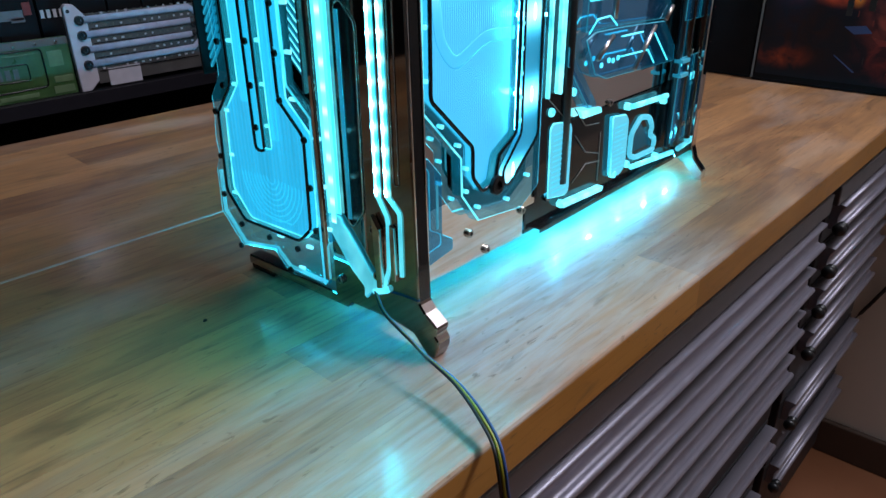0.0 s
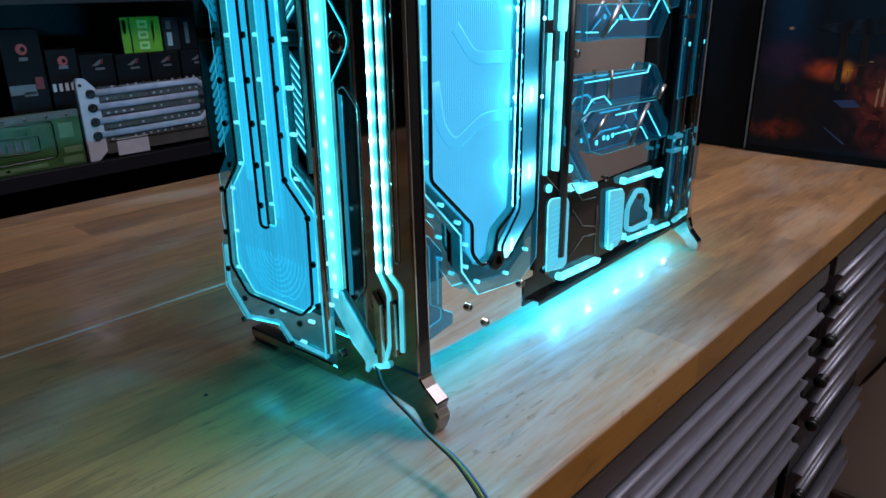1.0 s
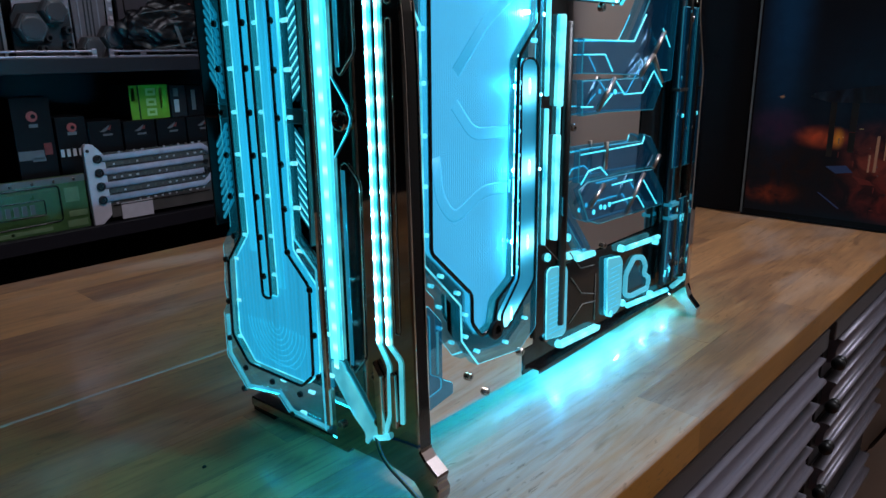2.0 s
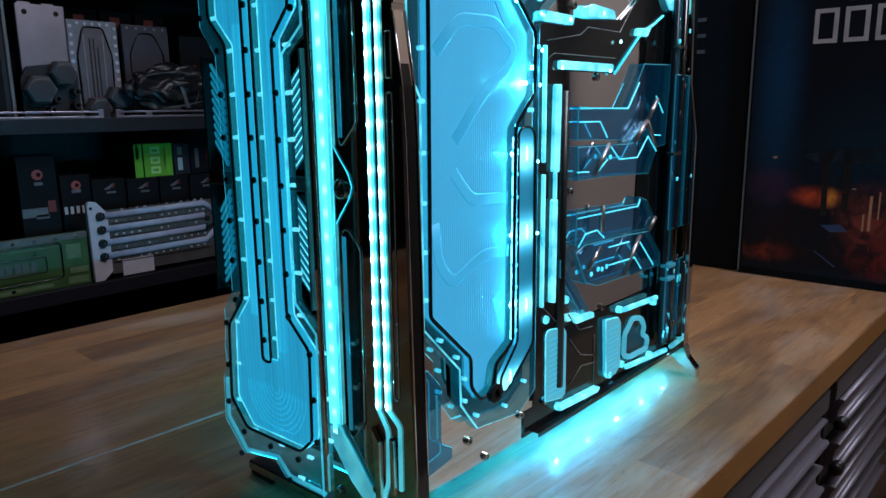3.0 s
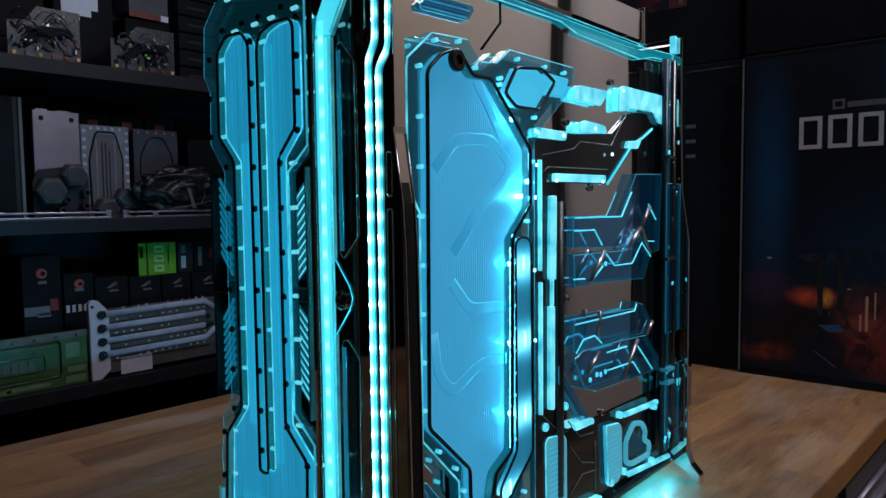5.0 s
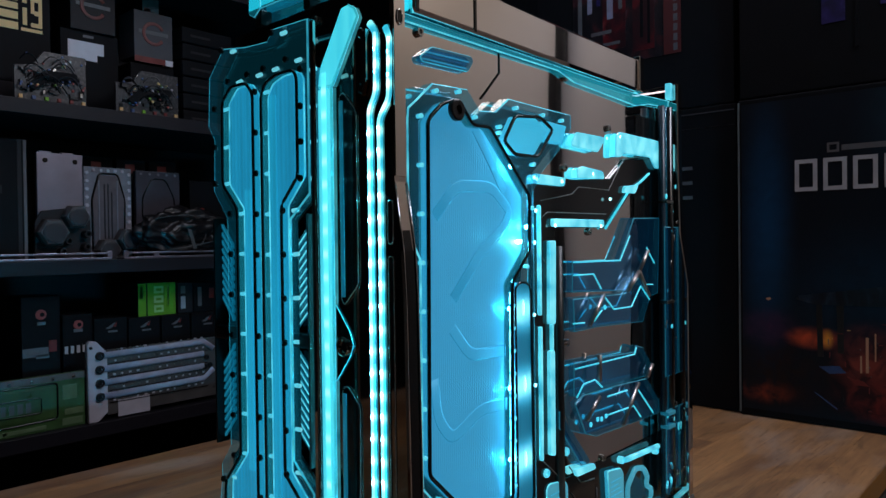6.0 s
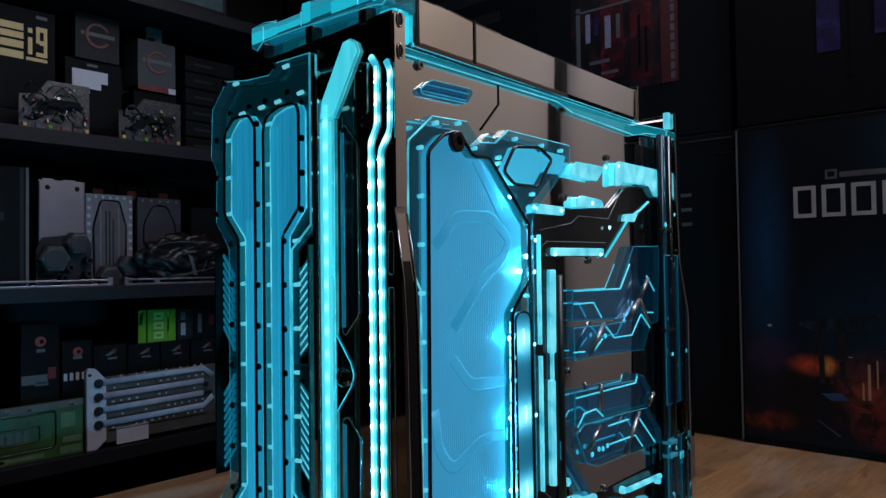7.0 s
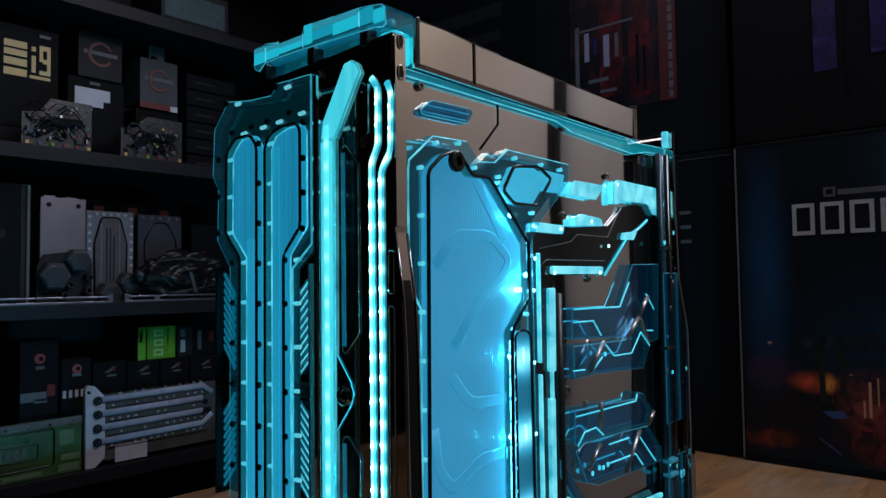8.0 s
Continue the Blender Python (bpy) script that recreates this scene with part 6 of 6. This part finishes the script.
part("end_block", box(-0.012, 0.014, -0.19, -0.150, 0.004, 0.118, 0.003), "blue_fit", gp, "blue acetal end block")
# thin paler green patches on the plate
for y0, y1, z0, z1 in ((0.094, 0.140, 0.006, 0.022), (0.096, 0.128, 0.066, 0.100), (-0.120, -0.020, 0.004, 0.014), (0.100, 0.142, 0.030, 0.044), (-0.030, 0.060, 0.006, 0.015)):
    part("pale_patch", box(0.0, 0.0014, y0, y1, z0, z1, 0.0006), "pale_green", gp, "paler green patch")
part("inner_seal", sweep(on_x(round_off([(-0.075, 0.045), (0.050, 0.045), (0.050, 0.080), (-0.075, 0.080)], 0.006), 0.0026), 0.0014, 6, True), "rubber", gp)
for y, z in ((-0.175, 0.055), (-0.175, 0.095), (-0.155, 0.01)):
    part("fitting", disc(0.011, 0.02, "x", 12, 0.006), "blue_fit", gp, "blue threaded fitting", at=(0.001, y, z))

# silver four-channel manifold
sm = thing("silver_manifold", "white and clear manifold with four milled channels", "manifold", (XF - 0.012, 0.341, B1), rz=0)
part("end_plate", prism([(0.0, 0.0), (0.022, 0.0), (0.045, 0.02), (0.045, 0.165), (0.020, 0.194), (0.004, 0.196), (-0.002, 0.188)], "x", -0.014, 0.0, 0.0015), "white_plastic", sm)
part("backing", box(-0.014, -0.004, 0.0452, 0.36, 0.012, 0.170, 0.001), "manifold_ground", sm)
part("label_sheet", box(-0.0038, -0.002, 0.070, 0.150, 0.004, 0.045), "white_plastic", sm)
part("cover", prism([(0.046, 0.060), (0.22, 0.062), (0.262, 0.09), (0.285, 0.095), (0.33, 0.085), (0.33, 0.16), (0.046, 0.172)], "x", -0.0038, -0.0015), "manifold_ground", sm)
for i in range(4):
    z = 0.060 + 0.033 * i
    ln = [(0.030, z), (0.30, z + 0.004)] if i in (1, 2) else ([(0.030, z), (0.300, z + 0.004), (0.328, z + (0.026 if i == 0 else -0.018))])
    part("channel", sweep(on_x(ln, 0.0015), 0.0078, 8, False, 0.3, (1, 0, 0)), "lilac", sm)
    part("port", disc(0.0105, 0.006, "x", 12, 0.006), "cap", sm, at=(0.0005, 0.026, z))
mrng = random.Random(5)
for row, z in enumerate((0.047, 0.0770, 0.1100, 0.1430, 0.1700)):
    for i in range(13):
        y = 0.058 + i * 0.0195 + (0.004 if row % 2 else 0.0)
        a = mrng.uniform(0.0045, 0.0075)
        part("boss", box(-0.0015, 0.0006, y, y + a, z - 0.0022 + i * 0.0003, z + 0.0022 + i * 0.0003, 0.0008), "white_plastic" if mrng.random() < 0.75 else "brown_board", sm)
    part("gap_line", box(-0.0015, -0.0006, 0.050, 0.312, z - 0.0062, z - 0.0048), "rubber", sm)
for y, z in ((0.308, 0.120), (0.318, 0.098), (0.302, 0.095)):
    part("port", disc(0.0075, 0.003, "x", 12, 0.0045), "cap", sm, at=(0.0004, y, z))
part("corner_screw", disc(0.004, 0.002, "x", 10, 0.002), "cap", sm, at=(0.0005, 0.006, 0.180))

# second shelf: water blocks and brackets
for y0, y1 in ((-0.10, 0.400), (0.428, 0.82)):
    rl = thing("mounting_bracket", "thin white slotted mounting bracket along the shelf edge", "bracket", (XF - 0.006, (y0 + y1) / 2, B2), group="brackets on the shelf")
    w = (y1 - y0) / 2
    for a, b, c, d in ((-w, w, 0.0, 0.005), (-w + 0.01, w - 0.01, 0.012, 0.0165), (-w, -w + 0.012, 0.005, 0.02), (w - 0.012, w, 0.005, 0.02), (-0.12, -0.105, 0.005, 0.012)):
        part("bar", box(-0.004, 0.0, a, b, c, d, 0.0008), "block_metal", rl)
wb = thing("water_block", "brushed nickel water block standing upright", "water block", (XF - 0.10, 0.319, B2))
part("plate", box(-0.014, 0.0, -0.053, 0.053, 0.0, 0.258, 0.002), "block_metal", wb)
for y in (-0.034, 0.034):
    part("hole", disc(0.006, 0.0006, "x", 12), "rubber", wb, at=(0.0002, y, 0.240))
part("tab", box(-0.012, 0.001, -0.046, -0.020, 0.2575, 0.262), "block_metal", wb)
part("tab", box(-0.012, 0.001, 0.004, 0.030, 0.2575, 0.261), "block_metal", wb)
part("lower_plate", prism([(-0.062, 0.0), (0.066, 0.0), (0.066, 0.10), (0.030, 0.128), (-0.046, 0.118), (-0.062, 0.09)], "x", 0.0006, 0.008, 0.001), "card_grey", wb, "dark acrylic lower plate")
for y, z, r in ((-0.028, 0.066, 0.036), (0.026, 0.104, 0.031)):
    f = part("fitting", disc(r, 0.03, "x", 6), "block_grey", wb, at=(0.008, y, z))
    part("fitting_cap", disc(r * 0.72, 0.003, "x", 12), "block_frost", f, at=(0.030, 0, 0))
for y, z in ((0.008, 0.045), (0.05, 0.030), (-0.005, 0.020), (0.052, 0.062)):
    part("nozzle", disc(0.010, 0.022, "x", 10, 0.005), "card_grey", wb, at=(0.008, y, z))
wc = thing("water_block", "frosted acrylic water block standing upright", "water block", (XF - 0.11, 0.437, B2))
part("plate", box(-0.016, 0.0, -0.060, 0.060, 0.0, 0.233, 0.002), "block_haze", wc)
part("window", prism([(-0.036, 0.02), (0.036, 0.02), (0.040, 0.15), (0.022, 0.212), (-0.022, 0.212), (-0.040, 0.15)], "x", 0.0002, 0.003, 0.0006), "block_rose", wc, "dull rose inner plate")
part("seal", sweep(on_x(round_off([(-0.040, 0.02), (-0.042, 0.15), (-0.024, 0.217), (0.024, 0.217), (0.042, 0.15), (0.040, 0.02)], 0.01, 3, False), 0.0016), 0.0022, 6), "rubber", wc)
for y, z0, z1 in ((-0.012, 0.05, 0.19), (-0.003, 0.05, 0.19), (0.006, 0.05, 0.17), (0.020, 0.04, 0.20), (-0.026, 0.04, 0.20)):
    part("fin", box(0.003, 0.0045, y, y + 0.003, z0, z1), "card_grey" if y < 0.01 and y > -0.02 else "block_haze", wc)
for i in range(11):
    for y in (-0.053, 0.053):
        part("boss", disc(0.0048, 0.003, "x", 8), "white_plastic", wc, at=(0.0002, y, 0.012 + i * 0.0205))
for i in range(5):
    part("boss", disc(0.0042, 0.003, "x", 8), "white_plastic", wc, at=(0.0002, -0.036 + i * 0.018, 0.225))
for y, z, r in ((0.040, 0.048, 0.031), (-0.012, 0.022, 0.030)):
    f = part("fitting", disc(r, 0.035, "x", 6), "block_grey", wc, at=(0.004, y, z))
    part("fitting_cap", disc(r * 0.72, 0.003, "x", 12), "block_frost", f, at=(0.035, 0, 0))
wd = thing("water_block", "dark smoked water block with a seal line", "water block", (XF - 0.12, 0.576, B2))
part("plate", box(-0.016, 0.0, -0.062, 0.062, 0.0, 0.232, 0.002), "block_smoke", wd)
part("seal", sweep(on_x(round_off([(-0.045, 0.10), (0.045, 0.10), (0.045, 0.16), (0.02, 0.212), (-0.02, 0.212), (-0.045, 0.16)], 0.012), 0.0006), 0.002, 6, True), "rubber", wd)
for i in range(5):
    part("boss", disc(0.0035, 0.002, "x", 8), "block_haze", wd, at=(0.0002, -0.048 + i * 0.024, 0.224))
bg = thing("parts_bag", "crumpled clear plastic bag of dark parts", "bag", (XF - 0.045, 0.610, B2))
bm = bmesh.new()
bmesh.ops.create_icosphere(bm, subdivisions=5, radius=1)
for v in bm.verts:
    q = v.co.copy()
    crease = abs(noise.noise(q * 3.1)) ** 0.6
    v.co = Vector((q.x * 0.035, q.y * 0.135, (q.z + 1) * 0.066)) + q * (0.020 * noise.noise(q * 2.2) - 0.016 * crease + 0.004 * noise.noise(q * 11))
    v.co.z = max(v.co.z, 0.0)
for f in bm.faces:
    f.smooth = True
part("bag", bm, "bag_film", bg)
part("bag_label", prism([(0.006, 0.022), (0.016, 0.022), (-0.002, 0.082), (-0.012, 0.082)], "x", 0.0335, 0.0350), "block_grey", bg)
# pale grey tubes draw the shine along the film's folds
for pts in ([(-0.085, 0.070), (-0.050, 0.062), (-0.028, 0.074)], [(0.030, 0.030), (0.046, 0.058), (0.036, 0.085)], [(-0.060, 0.020), (0.010, 0.030), (0.095, 0.046)], [(-0.095, 0.100), (-0.02, 0.112), (0.06, 0.104)], [(0.060, 0.064), (0.090, 0.078), (0.110, 0.070)]):
    part("fold", sweep(smooth_run([(0.0335 - 0.012 * abs(y) / 0.1, y, z) for y, z in pts], 5), 0.0013, 6), "block_grey", bg, "pale line drawn as the shine of a fold in the film")
small_box(0.03, 0.243, B2, 1.505, 0.12, -1.49, "card_black", "dark carton with a pale edge", ((0.90, 0.94, 0.0, 1.0, "card_grey"), (0.96, 0.99, 0.0, 1.0, "ink_grey"), (0.60, 0.75, 0.55, 0.62, "card_grey")))
small_box(0.69, 0.80, B2, 1.44, 0.12, -1.56, "card_black", "black retail box at the back of the shelf", ((0.3, 0.42, 0.6, 0.64, "ink_red"),))
for i, y in enumerate((0.40, 0.49, 0.58)):
    small_box(y, y + 0.080, B2, 1.49, 0.05, -1.58, "card_black", "black retail box with a small red print", ((0.30, 0.62, 0.86, 0.95, "ink_red"),))

# third shelf: processor boxes and boards
small_box(0.150, 0.303, 1.64, 1.885, 0.10, -1.50, "card_black", "black retail box with gold lettering blocks",
          ((0.22, 0.54, 0.775, 0.84, "ink_gold"), (0.22, 0.54, 0.695, 0.755, "ink_gold"), (0.22, 0.54, 0.60, 0.67, "ink_gold"), (0.22, 0.54, 0.50, 0.57, "ink_gold"), (0.605, 0.665, 0.56, 0.725, "ink_gold"), (0.605, 0.665, 0.77, 0.815, "ink_gold"),
           (0.72, 0.77, 0.68, 0.84, "ink_gold"), (0.77, 0.83, 0.795, 0.84, "ink_gold"), (0.77, 0.83, 0.665, 0.71, "ink_gold"), (0.83, 0.88, 0.55, 0.84, "ink_gold"), (0.72, 0.83, 0.55, 0.59, "ink_gold"), (0.58, 0.88, 0.50, 0.53, "ink_gold"), (0.72, 0.88, 0.92, 0.95, "ink_grey")))
small_box(0.150, 0.297, B3, 1.639, 0.10, -1.50, "card_grey", "flat dark carton under a retail box")


def ring_box(y0, y1, z0, z1, mat, label, foot=()):
    ob = small_box(y0, y1, z0, z1, 0.09, -1.52, mat, label, ((0.12, 0.88, 0.52, 0.60, "ink_grey"),) + foot)
    w, h = (y1 - y0) / 2, z1 - z0
    arc = [(w * 0.52 * math.cos(a), h * 0.54 + w * 0.52 * math.sin(a)) for a in [0.5 + 5.2 * j / 20 for j in range(21)]]
    part("ring_print", sweep(on_x(arc, 0.0012), 0.0045, 6, False, 0.2, (1, 0, 0)), "ink_ring", ob)
    return ob


ring_box(0.357, 0.468, 1.800, 1.918, "card_grey", "grey retail box with a red ring print")
ring_box(0.517, 0.624, 1.760, 1.885, "box_grey", "pale grey retail box with a red ring print", ((0.0, 0.8, -0.10, 0.02, "ink_red"), (0.8, 1.0, -0.10, 0.02, "ink_white")))
small_box(0.336, 0.478, B3, 1.799, 0.09, -1.53, "card_black", "black carton carrying a retail box", ((0.12, 0.62, 0.66, 0.88, "ink_white"), (0.62, 0.74, 0.74, 0.88, "ink_white"), (0.14, 0.42, 0.60, 0.64, "ink_white"), (0.38, 0.56, 0.93, 0.96, "ink_grey")))
small_box(0.510, 0.632, B3, 1.745, 0.09, -1.53, "card_black", "black carton carrying a retail box")
small_box(0.545, 0.590, 1.886, 1.925, 0.05, -1.53, "card_black", "small teal card lying on a retail box", ((0.0, 1.0, 0.0, 1.0, "ink_teal"), (0.1, 0.5, 0.05, 0.3, "ink_red")))
for y0, y1, z1 in ((0.200, 0.355, 1.705), (0.425, 0.590, 1.700)):
    mb = thing("circuit_board", "graphite circuit board with small coloured sockets leaning on boxes", "circuit board", (XF - 0.03, (y0 + y1) / 2, B3), group="circuit boards on the shelf")
    w, h = (y1 - y0) / 2, z1 - B3
    part("board", prism([(-w, 0), (w, 0), (w, h), (-w * 0.2, h), (-w * 0.5, h * 0.72), (-w, h * 0.66)], "x", -0.006, 0.0, 0.0008), "print_board", mb)
    part("heatsink", prism(round_off([(-w * 0.7, h * 0.3), (-w * 0.2, h * 0.62), (w * 0.7, h * 0.64), (w * 0.7, h * 0.48), (-w * 0.1, h * 0.44), (-w * 0.5, h * 0.2)], 0.006), "x", 0.0, 0.012, 0.001), "card_black", mb)
    brng = random.Random(int(y0 * 1000))
    for i in range(34):
        y, z, a, c = brng.uniform(-w * 0.92, w * 0.86), brng.uniform(0.014, h * 0.60), brng.uniform(0.003, 0.016), brng.uniform(0.003, 0.010)
        part("component", box(0.0, brng.uniform(0.002, 0.010), y, y + a, z, z + c), brng.choice(("card_black", "card_black", "card_grey", "box_grey", "cap", "steel", "brown_board")), mb)
    for i in range(26):
        y, z = brng.uniform(-w * 0.95, w * 0.9), brng.uniform(0.02, h * 0.92 if i % 3 else h * 0.6)
        part("bead", disc(brng.uniform(0.0018, 0.0034), 0.004, "x", 7), brng.choice(("ink_gold", "wire_blue", "ink_badge", "ink_green", "white_plastic", "wire_blue", "steel", "ink_badge")), mb, at=(0.012, y, z))
    for i in range(9):
        y, z = brng.uniform(-w * 0.9, w * 0.3), brng.uniform(0.03, h * 0.8)
        a = brng.uniform(0.015, 0.035)
        part("wire", sweep(smooth_run([(0.006, y, z), (0.016, y + a * 0.4, z + a * 0.5), (0.018, y + a, z + a * 0.45), (0.008, y + a * 1.7, z - a * 0.2)]), brng.uniform(0.0009, 0.0018), 6), brng.choice(("card_black", "block_grey", "card_grey", "rubber")), mb)
    for i in range(3):
        y, z = brng.uniform(-w * 0.7, 0), brng.uniform(0.03, h * 0.5)
        part("wire", sweep(smooth_run([(0.008, y, z), (0.022, y + 0.02, z + 0.02), (0.020, y + 0.045, z + 0.016), (0.006, y + 0.07, z - 0.01)]), 0.0016, 6), "card_grey", mb)
    for i, ink in enumerate(("ink_gold", "wire_blue", "ink_green", "ink_red", "ink_red", "ink_gold")):
        part("socket", box(0.0, 0.004, -w * 0.9 + i * w * 0.35, -w * 0.9 + i * w * 0.35 + 0.008, 0.006, 0.014), ink, mb)
    for i, ink in enumerate(("ink_red", "wire_blue", "ink_gold")):
        part("socket", box(0.0, 0.004, -w * 0.5 + i * w * 0.4, -w * 0.5 + i * w * 0.4 + 0.007, h * (0.5 + 0.12 * i), h * (0.5 + 0.12 * i) + 0.006), ink, mb)
for i in range(6):
    fs = thing("fan_frame", "black square fan stacked on the shelf", "fan", (XF - 0.09, 0.692, B3 + 0.001 + i * 0.046), group="stack of black fans")
    part("housing", box(-0.06, 0.0, -0.055, 0.10, 0.0, 0.043, 0.004), "card_black", fs)
    part("label_bar", box(0.0, 0.0008, -0.03, 0.03, 0.018, 0.024), "card_grey", fs)
tp = thing("storage_tray", "pale blue-grey storage tray on the upper shelf", "tray", (-1.50, 0.52, 1.9655))
part("tray", box(-0.09, 0.09, 0.0, 0.20, 0.0, 0.10, 0.006), "card_grey", tp)
part("label_sheet", box(0.0902, 0.0912, 0.010, 0.185, 0.010, 0.080), "ink_teal", tp, "pale blue-grey printed label")
